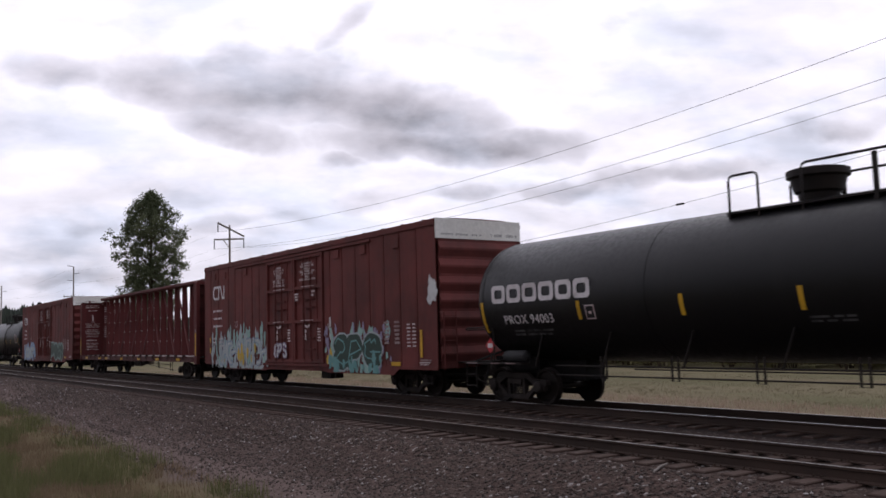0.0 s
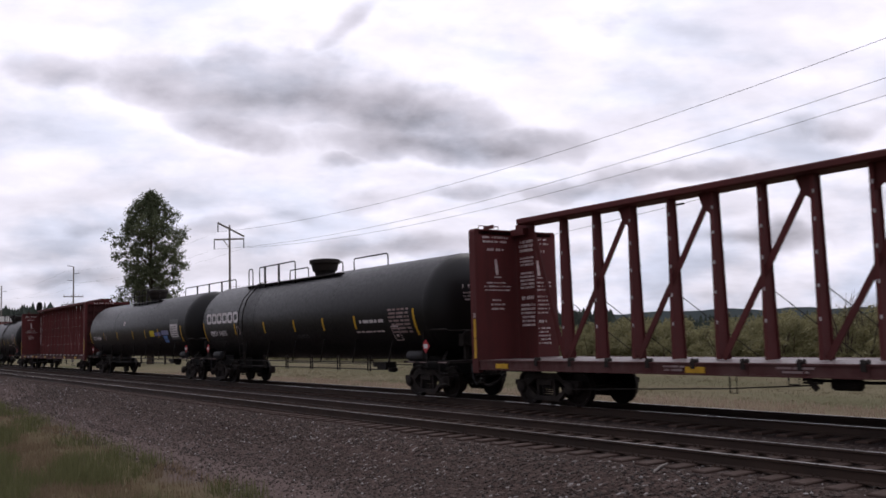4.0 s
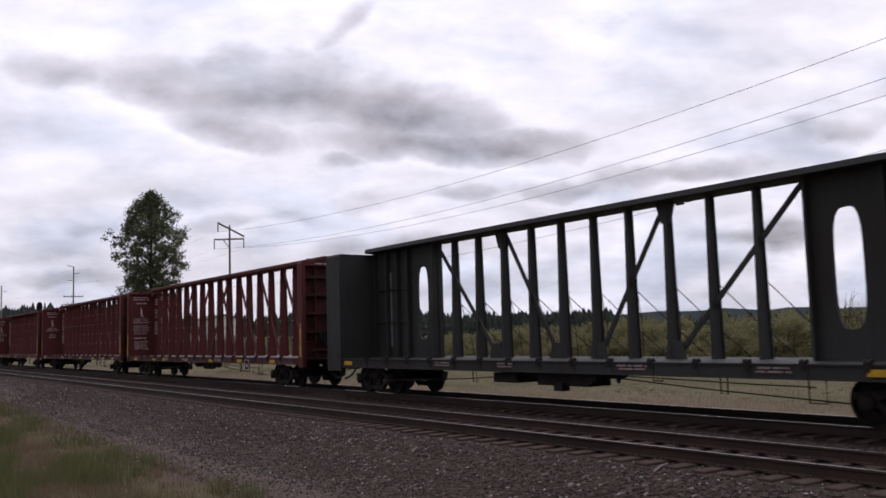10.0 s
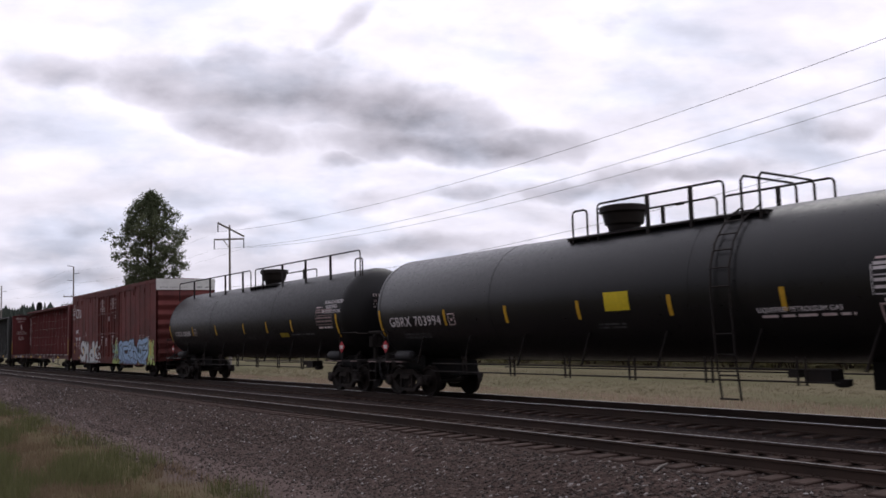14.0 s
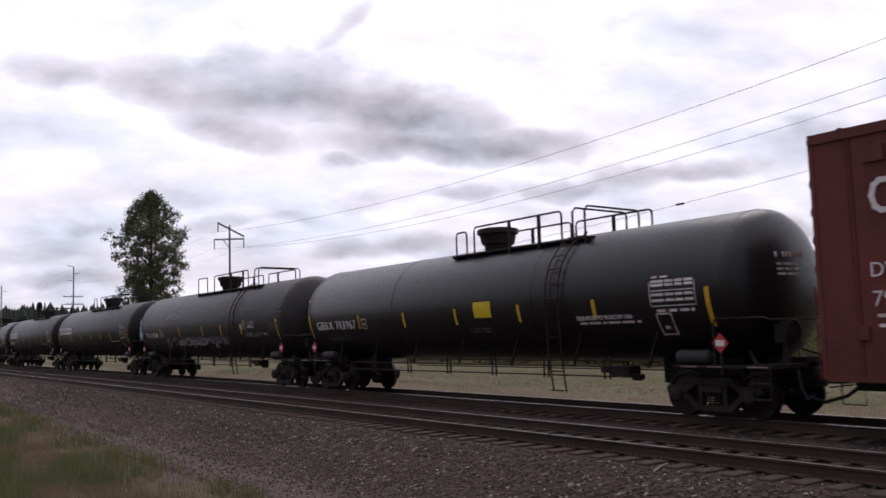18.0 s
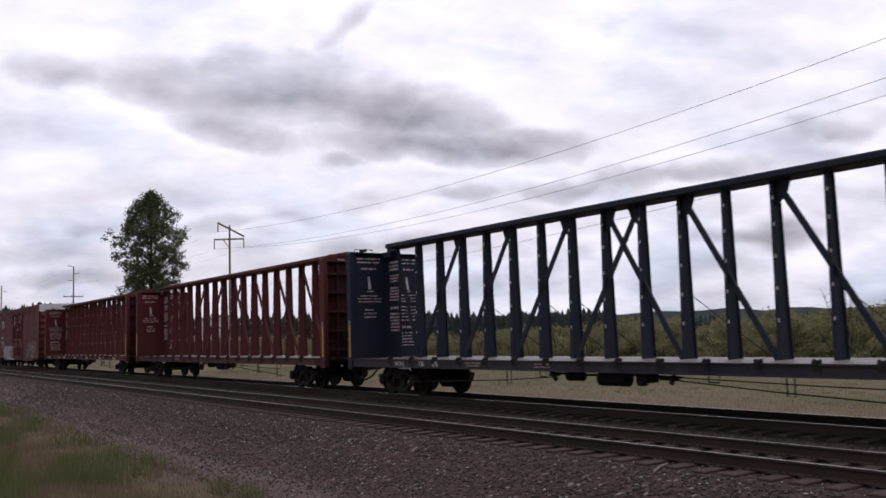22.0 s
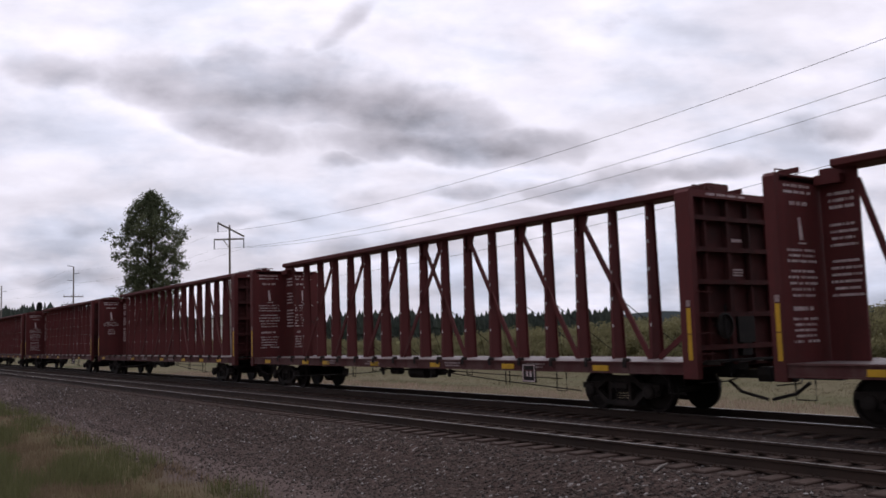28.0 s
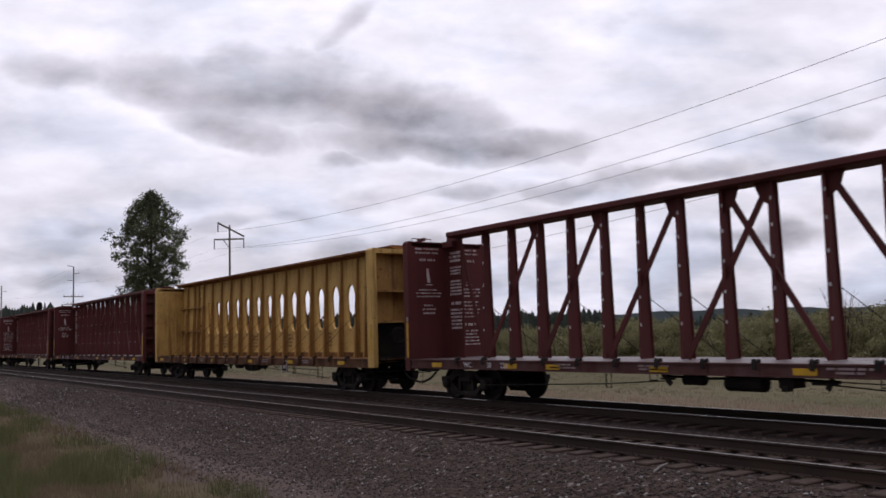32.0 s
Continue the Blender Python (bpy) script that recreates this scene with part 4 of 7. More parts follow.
    cable = Geo().tube([(0, -0.26, 2.62), (-0.5, -0.86, 1.84), (-1.05, -1.39, 1.16)], 0.010, 5).data("lashing_cable", YELLOW_RUST)
    cable2 = Geo().tube([(0, 0.30, 2.62), (-0.5, 0.86, 1.84), (-1.05, 1.39, 1.16)], 0.012, 5).data("lashing_cable", GREASE)
    knob = Geo().box(-0.05, 0.05, -0.28, -0.22, 2.58, 2.66).data("cable_knob", YELLOW_RUST)
    for x in xs[:14]:
        part("cable_knob", knob, None, car, at=(x, 0, 0))
        part("lashing_cable", cable, None, car, at=(x, 0, 0))
        part("lashing_cable", cable2, None, car, at=(x, 0, 0))
        part("sill_pocket", pocket, None, car, at=(x - 1.0, 0, 0))
    g = Geo()
    for k, x in enumerate((5.9, 9.35, 12.9, 16.3)):
        bars(g, x, x + 0.75, 1.45, 2.05, 4, -0.062, -0.052, k, 0.5)
    part("stencil", g, weathered("brown_stencil", (0.27, 0.165, 0.065), (0.36, 0.23, 0.09)), car, "faded brown stencils")
    belly_gear(car, BEAM_LONG, 9, 1.42)
    sill_marks(car, 31, [1.0, 4.7, 8.3, 12.4, 16.2, 20.2])
    frame_mark(car, 15.5)
    for x in (2.45, BEAM_LONG - 2.45):
        add_bogie(car, x)
    add_coupler(car, 0.0, -1, 0.87)
    add_coupler(car, BEAM_LONG, 1, 0.87)
    return car


def grey_car():
    """Grey-green car with solid ends, an opening near each end and slim posts between."""
    car = tagged(base_of("centre_beam_car"), "weathered grey-green centre-beam car with arched openings near its ends", "freight car", "cars of the freight train")
    underframe(car, BEAM_LONG, 1.42, 0.84, 1.13, GREY, GREY)
    for way, x, depth in ((-1, 0.0, 0.95), (1, BEAM_LONG, 0.55)):
        b = part("bulkhead", bulkhead(way, GREY, depth), GREY, car, at=(x, 0, 0))
        d = sorted((way * -depth + way * 0.03, way * -0.05))
        for z in (1.6, 2.6, 3.6):
            part("rib", Geo().box(d[0], d[1], -1.3, 1.3, z, z + 0.1), GREY, b)
        part("centre_stiffener", Geo().box(d[0], d[1], -0.1, 0.1, 1.0, 4.5), GREY, b)
    part("top_chord", Geo().slab_x([(-0.40, 4.88), (0.40, 4.88), (0.44, 4.75), (0.30, 4.72), (-0.30, 4.72), (-0.44, 4.75)], 0.9, BEAM_LONG - 0.5), GREY, car)
    for x0, x1 in ((0.9, 3.30), (19.0, BEAM_LONG - 0.5)):
        part("beam_plate", Geo().box(x0, x1, -0.04, 0.04, 1.13, 4.74), GREY, car)
    for a, b, cx in ((3.30, 4.70, 3.90), (17.58, 19.0, 18.36)):
        part("arched_panel", pierced_panel(Geo(), a, b, 1.13, 4.74, cx, 2.89, 0.31, 1.17, -0.04, 0.04, 36, 0.55), GREY, car)
    for x in (1.1, 1.9, 2.55, 3.2, 4.67, 17.62, 19.2, 19.8, 20.5, 21.1):
        part("post", Geo().box(x - 0.03, x + 0.03, -0.20, 0.20, 1.13, 4.74), GREY, car)
    data = post_taper(Geo(), 0.0, 0.36, 0.20, 0.10, 1.14, 4.73).data("post", GREY)
    xs = [5.68 + 1.195 * k for k in range(10)]
    for x in xs:
        part("post", data, None, car, at=(x, 0, 0))
    for xa, xb in ((7.75, 4.75), (10.30, 8.15), (11.80, 13.95), (14.20, 17.50)):
        part("diagonal_brace", Geo().beam((xa, -0.1, 1.2), (xb, 0, 4.66), 0.05, 0.11), GREY, car)
    g = Geo()
    for z in (2.3, 3.4):
        g.box(0.95, 3.25, -0.1, -0.045, z, z + 0.05)
    part("stiffener", g, GREY, car)
    for x in (8.05, 14.05):
        part("gusset", Geo().slab([(x - 0.28, 4.73), (x + 0.28, 4.73), (x + 0.14, 4.25), (x - 0.14, 4.25)], -0.09, -0.05), GREY, car)
    for x in (7.75, 10.30, 11.80, 14.20):
        part("gusset", Geo().slab([(x - 0.30, 1.14), (x + 0.30, 1.14), (x + 0.20, 1.55), (x - 0.20, 1.55)], -0.16, -0.12), GREY, car)
    far_a = Geo().tube([(0, 0.18, 2.75), (0.45, 0.80, 1.95), (1.0, 1.39, 1.15)], 0.011, 4).data("lashing_cable", GREASE)
    far_b = Geo().tube([(0, 0.18, 2.75), (-0.45, 0.80, 1.95), (-1.0, 1.39, 1.15)], 0.011, 4).data("lashing_cable", GREASE)
    for x in xs:
        part("lashing_cable", far_a, None, car, at=(x, 0, 0))
        part("lashing_cable", far_b, None, car, at=(x, 0, 0))
    g = Geo().box(8.9, 9.9, -1.2, -0.5, 0.55, 0.80).box(10.6, 12.4, -1.15, -0.4, 0.52, 0.82).box(11.3, 11.6, -1.25, -1.0, 0.40, 0.6)
    part("brake_gear", g, GREASE, car)
    g = Geo().box(1.62, 2.02, -0.052, -0.046, 1.5, 4.0)
    part("worn_patch", g, weathered("pale_grey_patch", (0.22, 0.24, 0.25), (0.12, 0.13, 0.13)), car, "pale scuffed patch")
    belly_gear(car, BEAM_LONG, 12, 1.42)
    sill_marks(car, 44, [1.4, 19.6])
    for x in (2.45, BEAM_LONG - 2.45):
        add_bogie(car, x)
    add_coupler(car, 0.0, -1, 0.87)
    add_coupler(car, BEAM_LONG, 1, 0.87)
    return car


# ------------------------------------------------------------------ boxcar
BOX_LONG, BOX_HALF = 18.5, 1.6


def ring_pts(cx, cz, rx, rz, a0=0.0, a1=360.0, n=12):
    return [(cx + rx * math.cos(radians(a0 + (a1 - a0) * k / n)), cz + rz * math.sin(radians(a0 + (a1 - a0) * k / n))) for k in range(n + 1)]


# abstract sprayed forms in a unit square
FORMS = {
    "bend": [[(0.95, 0.80), (0.70, 0.98), (0.30, 0.98), (0.08, 0.76), (0.30, 0.55), (0.72, 0.46), (0.92, 0.26), (0.70, 0.04), (0.30, 0.02), (0.02, 0.18)]],
    "arch": [[(0.05, 0.0), (0.15, 0.92), (0.50, 0.45), (0.80, 0.95), (0.95, 0.0)]],
    "hoop": [ring_pts(0.5, 0.5, 0.42, 0.46)],
    "fork": [[(0.15, 0.0), (0.12, 1.0)], [(0.95, 1.0), (0.20, 0.48), (1.0, 0.0)]],
    "hook": [[(0.05, 1.0), (0.06, 0.30), (0.30, 0.02), (0.70, 0.04), (0.92, 0.35), (0.95, 0.95)]],
    "gate": [[(0.12, 0.0), (0.08, 0.95), (0.70, 0.98), (0.92, 0.70), (0.65, 0.45), (0.15, 0.42)]],
    "bolt": [[(0.0, 0.92), (0.85, 1.0), (0.15, 0.45), (0.95, 0.50), (0.10, 0.0)]],
    "bowl": [ring_pts(0.55, 0.5, 0.45, 0.48, 50, 320), [(0.55, 0.45), (0.98, 0.42)]],
    "stem": [[(0.45, 0.0), (0.55, 1.0)]],
}


def strokes(g, runs, wide, y, floor=0.69):
    """Flat painted bands along polylines, each piece a hair in front of the last."""
    n = 0
    for run in runs:
        for k, (ax, az) in enumerate(run):
            yy = y - 0.00012 * (n % 12)
            b = len(g.v)
            g.v += [(ax + wide / 2 * math.cos(t * math.pi / 4), yy, max(floor, az + wide / 2 * math.sin(t * math.pi / 4))) for t in range(8)]
            g.f.append(tuple(range(b, b + 8)))
            n += 1
            if k + 1 < len(run):
                bx, bz = run[k + 1]
                L = math.hypot(bx - ax, bz - az) or 1
                nx, nz = -(bz - az) / L * wide / 2, (bx - ax) / L * wide / 2
                yy = y - 0.00012 * (n % 12)
                b = len(g.v)
                g.v += [(ax + nx, yy, max(floor, az + nz)), (bx + nx, yy, max(floor, bz + nz)), (bx - nx, yy, max(floor, bz - nz)), (ax - nx, yy, max(floor, az - nz))]
                g.f.append((b, b + 1, b + 2, b + 3))
                n += 1
    return g


def piece(parent, x0, x1, z0, z1, forms, fill, line, wide, seed, edge=0.05, y=-1.606, lean=0.1, label="", vary=0.12, inner=None):
    """A row of fat sprayed forms with a dark edge."""
    rng = random.Random(seed)
    runs, step = [], (x1 - x0) / len(forms)
    for k, f in enumerate(forms):
        w, tall = step * rng.uniform(0.80, 0.98), (z1 - z0 - wide) * rng.uniform(1 - vary, 1.0)
        bx, bz = x0 + step * k + (step - w) / 2, z0 + wide / 2 + rng.uniform(0, z1 - z0 - wide - tall)
        flip, turn, swap = rng.random() < 0.6, rng.random() < 0.5, rng.random() < 0.45
        bx -= step * 0.12 * (k % 2)
        for run in FORMS[f]:
            run = [(c, a) for a, c in run] if swap else run
            runs.append([(bx + w * (1.0 - a if flip else a) + lean * c + rng.uniform(-0.02, 0.02), bz + tall * (1.0 - c if turn else c) + rng.uniform(-0.02, 0.02)) for a, c in run])
    if line:
        part("graffiti_outline", strokes(Geo(), runs, wide + 2 * edge, y), line, parent, "sprayed edge of the graffiti")["kind"] = "stuff"
    if fill:
        part("graffiti", strokes(Geo(), runs, wide, y - 0.004), fill, parent, label or "sprayed graffiti")["kind"] = "stuff"
    if inner:
        part("graffiti_detail", strokes(Geo(), [[(a + 0.3 * wide * rng.uniform(-1, 1), c + 0.25 * wide * rng.uniform(-1, 1)) for a, c in run] for run in runs], wide * 0.12, y - 0.008), inner, parent)["kind"] = "stuff"


def splash(parent, x0, x1, z0, z1, count, material, seed, y=-1.6035, size=(0.08, 0.22), tall=1.6, label="", spiky=False):
    """Patches of overspray, each a small uneven blot."""
    rng = random.Random(seed)
    g = Geo()
    for k in range(count):
        cx, cz, s = rng.uniform(x0, x1), rng.uniform(z0, z1), rng.uniform(*size)
        n = 9
        b = len(g.v)
        for j in range(n):
            a = 2 * math.pi * j / n
            r = s * (rng.uniform(0.35, 1.15) if spiky else rng.uniform(0.75, 1.1))
            g.v.append((cx + r * math.cos(a), y - 0.00012 * (k % 14), max(0.69, cz + r * tall * math.sin(a))))
        g.f.append(tuple(range(b, b + n)))
    part("overspray", g, material, parent, label)["kind"] = "stuff"


def noodle_mark(parent, x, z, size, y, material):
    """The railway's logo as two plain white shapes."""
    g = Geo()
    h, w, t = size, size * 1.22, size * 0.19

    def strip(pts):
        for (ax, az), (bx, bz) in zip(pts, pts[1:]):
            dx, dz = bx - ax, bz - az
            L = math.hypot(dx, dz)
            nx, nz, ex, ez = -dz / L * t / 2, dx / L * t / 2, dx / L * t / 2, dz / L * t / 2
            g.quad_loop([[(x + ax + nx - ex, yy, z + az + nz - ez), (x + bx + nx + ex, yy, z + bz + nz + ez), (x + bx - nx + ex, yy, z + bz - nz + ez), (x + ax - nx - ex, yy, z + az - nz - ez)] for yy in (y, y - 0.004)])

    strip([(w, h), (0.25 * w, h), (0.08 * w, 0.85 * h), (0, 0.5 * h), (0.08 * w, 0.15 * h), (0.25 * w, 0), (w, 0)])
    strip([(w, 0), (w * 1.06, h), (w * 1.35, h), (w * 1.75, 0.02 * h), (w * 2.02, 0.02 * h), (w * 2.05, h)])
    part("logo", g, material, parent, "white wavy railway emblem")


NOTICES = ("IMPORTANT\nCLOSE THIS DOOR\nBEFORE CLOSING\nMAIN DOOR\nIMPORTANT\nFERMER CETTE PORTE\nAVANT DE FERMER\nLA PORTE PRINCIPALE",
           "CLOSE AND LOCK\nBOTH DOORS BEFORE\nMOVING CAR\nFERMER ET VERROUILLER\nLES DEUX PORTES\nAVANT\nDE DEPLACER LE WAGON")


def boxcar(label, seed):
    car = tagged(base_of("boxcar"), label, "freight car", "cars of the freight train")
    H, L, zl, zt = BOX_HALF, BOX_LONG, 0.88, 5.15
    body = Geo().box(0.06, L - 0.06, -H + 0.13, H - 0.13, zl, zt - 0.05)
    part("body_shell", body, BOX_RED, car)
    # roof with a low ridge and seams
    roof = Geo().slab_x([(-H, zt - 0.06), (-H, zt + 0.04), (-0.8, zt + 0.08), (0, zt + 0.09), (0.8, zt + 0.08), (H, zt + 0.04), (H, zt - 0.06)], 0.0, L)
    rf = part("roof", roof, BOX_RED, car)
    for k in range(16):
        x = 0.6 + k * (L - 1.2) / 15
        part("roof_seam", Geo().slab_x([(-H, zt + 0.03), (0, zt + 0.08), (H, zt + 0.03), (H, zt + 0.065), (0, zt + 0.115), (-H, zt + 0.065)], x - 0.04, x + 0.04), BOX_RED, rf)
    # side sheets between upright pressings
    left = [0.0, 0.74, 1.65, 2.81, 3.55, 4.30, 5.34, 6.05, 6.80]
    right = [11.60, 12.05, 12.93, 13.83, 14.74, 15.64, 16.55, 17.47, L]
    spans = list(zip(left, left[1:])) + list(zip(right, right[1:]))
    for s in (-1, 1):
        def out(a, b):
            return sorted((s * a, s * b))
        for a, b in spans:
            g = Geo().quad_loop([[(a + 0.012, s * (H - 0.105), z), (a + 0.035, s * (H - 0.02), z), (a + 0.10, s * (H - 0.012), z), (b - 0.10, s * (H - 0.022), z), (b - 0.05, s * (H - 0.03), z), (b - 0.012, s * (H - 0.105), z), (b - 0.012, s * (H - 0.125), z), (a + 0.012, s * (H - 0.125), z)] for z in (zl + 0.02, zt - 0.10)])
            part("side_panel", g, BOX_RED, car)
            rg = Geo().quad_loop([[(b - 0.028, s * (H - 0.10), z), (b - 0.02, s * (H - 0.003), z), (b + 0.02, s * (H - 0.003), z), (b + 0.028, s * (H - 0.10), z)] for z in (zl + 0.02, zt - 0.12)])
            if b not in (6.80, L):
                part("side_rib", rg, BOX_RED, car)
        for x in (0.0, L - 0.09):
            part("corner_post", Geo().box(x, x + 0.09, *out(H - 0.12, H), zl, zt - 0.02), BOX_RED, car)
        part("roof_rail", Geo().box(0, L, *out(H - 0.10, H + 0.02), zt - 0.14, zt - 0.03), BOX_RED, car)
        sill = Geo().slab([(0.05, zl + 0.05), (0.05, 0.84), (2.1, 0.84), (2.4, 0.66), (6.6, 0.66), (6.9, 0.70), (11.6, 0.70), (11.9, 0.66), (16.1, 0.66), (16.4, 0.84), (L - 0.05, 0.84), (L - 0.05, zl + 0.05)], *out(H - 0.05, H - 0.005))
        part("side_sill", sill, BOX_RED, car)
        # two plug doors: recessed sheets in a proud frame
        for k, (a, b) in enumerate(((6.84, 9.22), (9.26, 11.56))):
            door = part("door", Geo().box(a, b, *out(H - 0.12, H - 0.055), 0.98, zt - 0.28), BOX_RED, car, "ribbed plug door")
            for z0, z1 in ((0.98, 1.10), (2.42, 2.53), (3.64, 3.75), (zt - 0.40, zt - 0.28)):
                part("door_rail", Geo().box(a + 0.11, b - 0.11, *out(H - 0.054, H + 0.03), z0, z1), BOX_RED, door)
            for x in (a, b - 0.10):
                part("door_stile", Geo().box(x, x + 0.10, *out(H - 0.054, H + 0.035), 0.98, zt - 0.28), BOX_RED, door)
            for x in (a + 0.62, a + 1.18, a + 1.72):
                part("door_rib", Geo().box(x, x + 0.05, *out(H - 0.054, H - 0.02), 1.12, zt - 0.42), BOX_RED, door)
            for x in (a + 0.92, a + 1.48):
                part("lock_rod", Geo().tube([(x, s * (H + 0.05), 1.02), (x, s * (H + 0.05), zt - 0.35)], 0.02, 6), BOX_RED, door)
            for z in (1.45, 1.85, 2.95, 3.25):
                part("keeper", Geo().box(a + 0.80, a + 1.60, *out(H - 0.05, H + 0.01), z, z + 0.035), BOX_RED, door)
            if s < 0:
                ya, yb = -H - 0.034, -H - 0.031
                t = Geo()
                words("door_notice", NOTICES[k], 0.105, STENCIL, door, (a + 1.15, yb, 4.52), label="white lines of door instructions", middle=True)
                t.box(a + 0.66, a + 1.65, ya, yb, 3.71, 3.735).box(a + 0.60, a + 1.60, ya, yb, 2.485, 2.51)
                for m in (-1, 1):
                    t.quad_loop([[(a + 1.12 + m * 0.02, yy, 2.30), (a + 1.12 + m * 0.22, yy, 2.38), (a + 1.12 + m * 0.22, yy, 2.30), (a + 1.12 + m * 0.04, yy, 2.22)] for yy in (ya, yb)])
                t.slab(ring_pts(a + 0.98, 2.10, 0.065, 0.065)[:-1], ya, yb).box(a + 0.93, a + 1.03, ya, yb, 1.80, 2.0)
                bars(t, a + 1.9, a + 2.15, 1.7, 2.2, 5, ya, yb, seed + 4 * k, 0.3)
                if k:
                    bars(t, a + 0.1, a + 0.45, 3.2, 3.5, 3, ya, yb, seed + 40, 0.3)
                    bars(t, a + 1.45, a + 1.75, 3.3, 3.55, 2, ya, yb, seed + 41, 0.3)
                part("stencil", t, STENCIL, door, "white stencilled instructions")
                part("rust_patch", Geo().box(a + 0.70, a + 0.88, *out(H - 0.05, H - 0.045), 1.82, 2.12), RUSTY, door)
        for z0, z1, x0, x1, o in ((zt - 0.27, zt - 0.19, 3.6, 14.9, 0.06), (0.86, 0.95, 6.5, 12.0, 0.06)):
            part("door_track", Geo().box(x0, x1, *out(H - 0.02, H + o), z0, z1), BOX_RED, car)
        for x in (1.0, 2.2, 4.5, 12.4, 14.2, 16.2):
            part("side_bracket", Geo().box(x, x + 0.36, *out(H - 0.014, H + 0.03), zt - 0.62, zt - 0.34), BOX_RED, car)
        part("side_bracket", Geo().box(0.72, 0.90, *out(H - 0.014, H + 0.03), 1.55, 1.78), BOX_RED, car)
    # ends
    for way, x in ((-1, 0.0), (1, L)):
        g = Geo().box(min(x, x - way * 0.07), max(x, x - way * 0.07), -H + 0.02, H - 0.02, zl, zt)
        end = part("end_wall", g, BOX_RED, car)
        for k in range(7):
            z = 1.02 + 0.505 * k
            r = Geo().quad_loop([[(x, y, z + 0.05), (x + way * 0.085, y, z + 0.24), (x + way * 0.09, y, z + 0.30), (x + way * 0.02, y, z + 0.46), (x, y, z + 0.48)] for y in (-H + 0.10, H - 0.10)])
            part("end_rib", r, BOX_RED, end)
        w = Geo().box(min(x, x + way * 0.012), max(x, x + way * 0.012), -H + 0.01, H - 0.01, 4.62, zt + 0.055)
        band = part("white_band", w, WHITE, end, "white clearance band across the top of the end")
        t = Geo()
        rng = random.Random(seed + 7)
        for y0, y1, hh in ((-1.38, 0.05, 0.055), (0.45, 1.42, 0.085)):
            y = y0
            while y < y1:
                wd = rng.uniform(0.03, 0.055)
                if rng.random() > 0.14:
                    t.box(min(x + way * 0.012, x + way * 0.016), max(x + way * 0.012, x + way * 0.016), y, y + wd, 4.72, 4.72 + hh)
                y += wd + 0.03
        part("stencil", t, FADED_INK, band, "thin grey stencils")
        lad = Geo()
        for yy in (-1.45, -1.02):
            lad.tube([(x + way * 0.14, yy, 0.85), (x + way * 0.14, yy, 2.5)], 0.018, 5)
        for k in range(5):
            lad.tube([(x + way * 0.14, -1.45, 0.95 + 0.36 * k), (x + way * 0.14, -1.02, 0.95 + 0.36 * k)], 0.016, 5)
        part("ladder", lad, BOX_RED, end)
        pl = Geo().box(min(x, x + way * 0.35), max(x, x + way * 0.35), -0.9, 0.9, 1.02, 1.06)
        part("brake_step", pl, GREASE, end)
    part("centre_sill", Geo().box(-0.15, L + 0.15, -0.33, 0.33, 0.60, zl), GREASE, car)
    for x in (0.30, L - 0.75):
        g = Geo()
        stirrup(g, x, H, 0.86, 0.40, 0.42)
        part("sill_step", g, GREASE, car)
    g = Geo().box(10.6, 11.3, -1.2, -0.7, 0.42, 0.72).box(11.6, 11.75, -1.2, -1.0, 0.45, 0.72)
    g.lathe("x", [(7.6, 0.04), (7.65, 0.2), (8.6, 0.2), (8.65, 0.04)], 10, (0, 0.6, 0.55))
    part("brake_gear", g, GREASE, car)
    g = Geo()
    for x, z0 in ((15.6, 2.3), (16.2, 2.3)):
        bars(g, x, x + 0.32, 1.55, z0, 6, -H - 0.008, -H + 0.010, seed + int(x * 3), 0.3)
    bars(g, 17.6, 18.2, 1.02, 1.14, 2, -H - 0.008, -H + 0.010, seed + 5, 0.3)
    part("stencil", g, LETTER_DIM, car, "columns of small white stencils")
    for x in (1.9, 16.0):
        part("reflector", Geo().box(x, x + 0.5, -H - 0.008, -H + 0.010, 0.94, 1.06), STRIPE, car, "amber reflective strip")
    for x in (2.25, L - 2.25):
        add_bogie(car, x)
    add_coupler(car, 0.0, -1, 0.80)
    add_coupler(car, L, 1, 0.80)
    return car


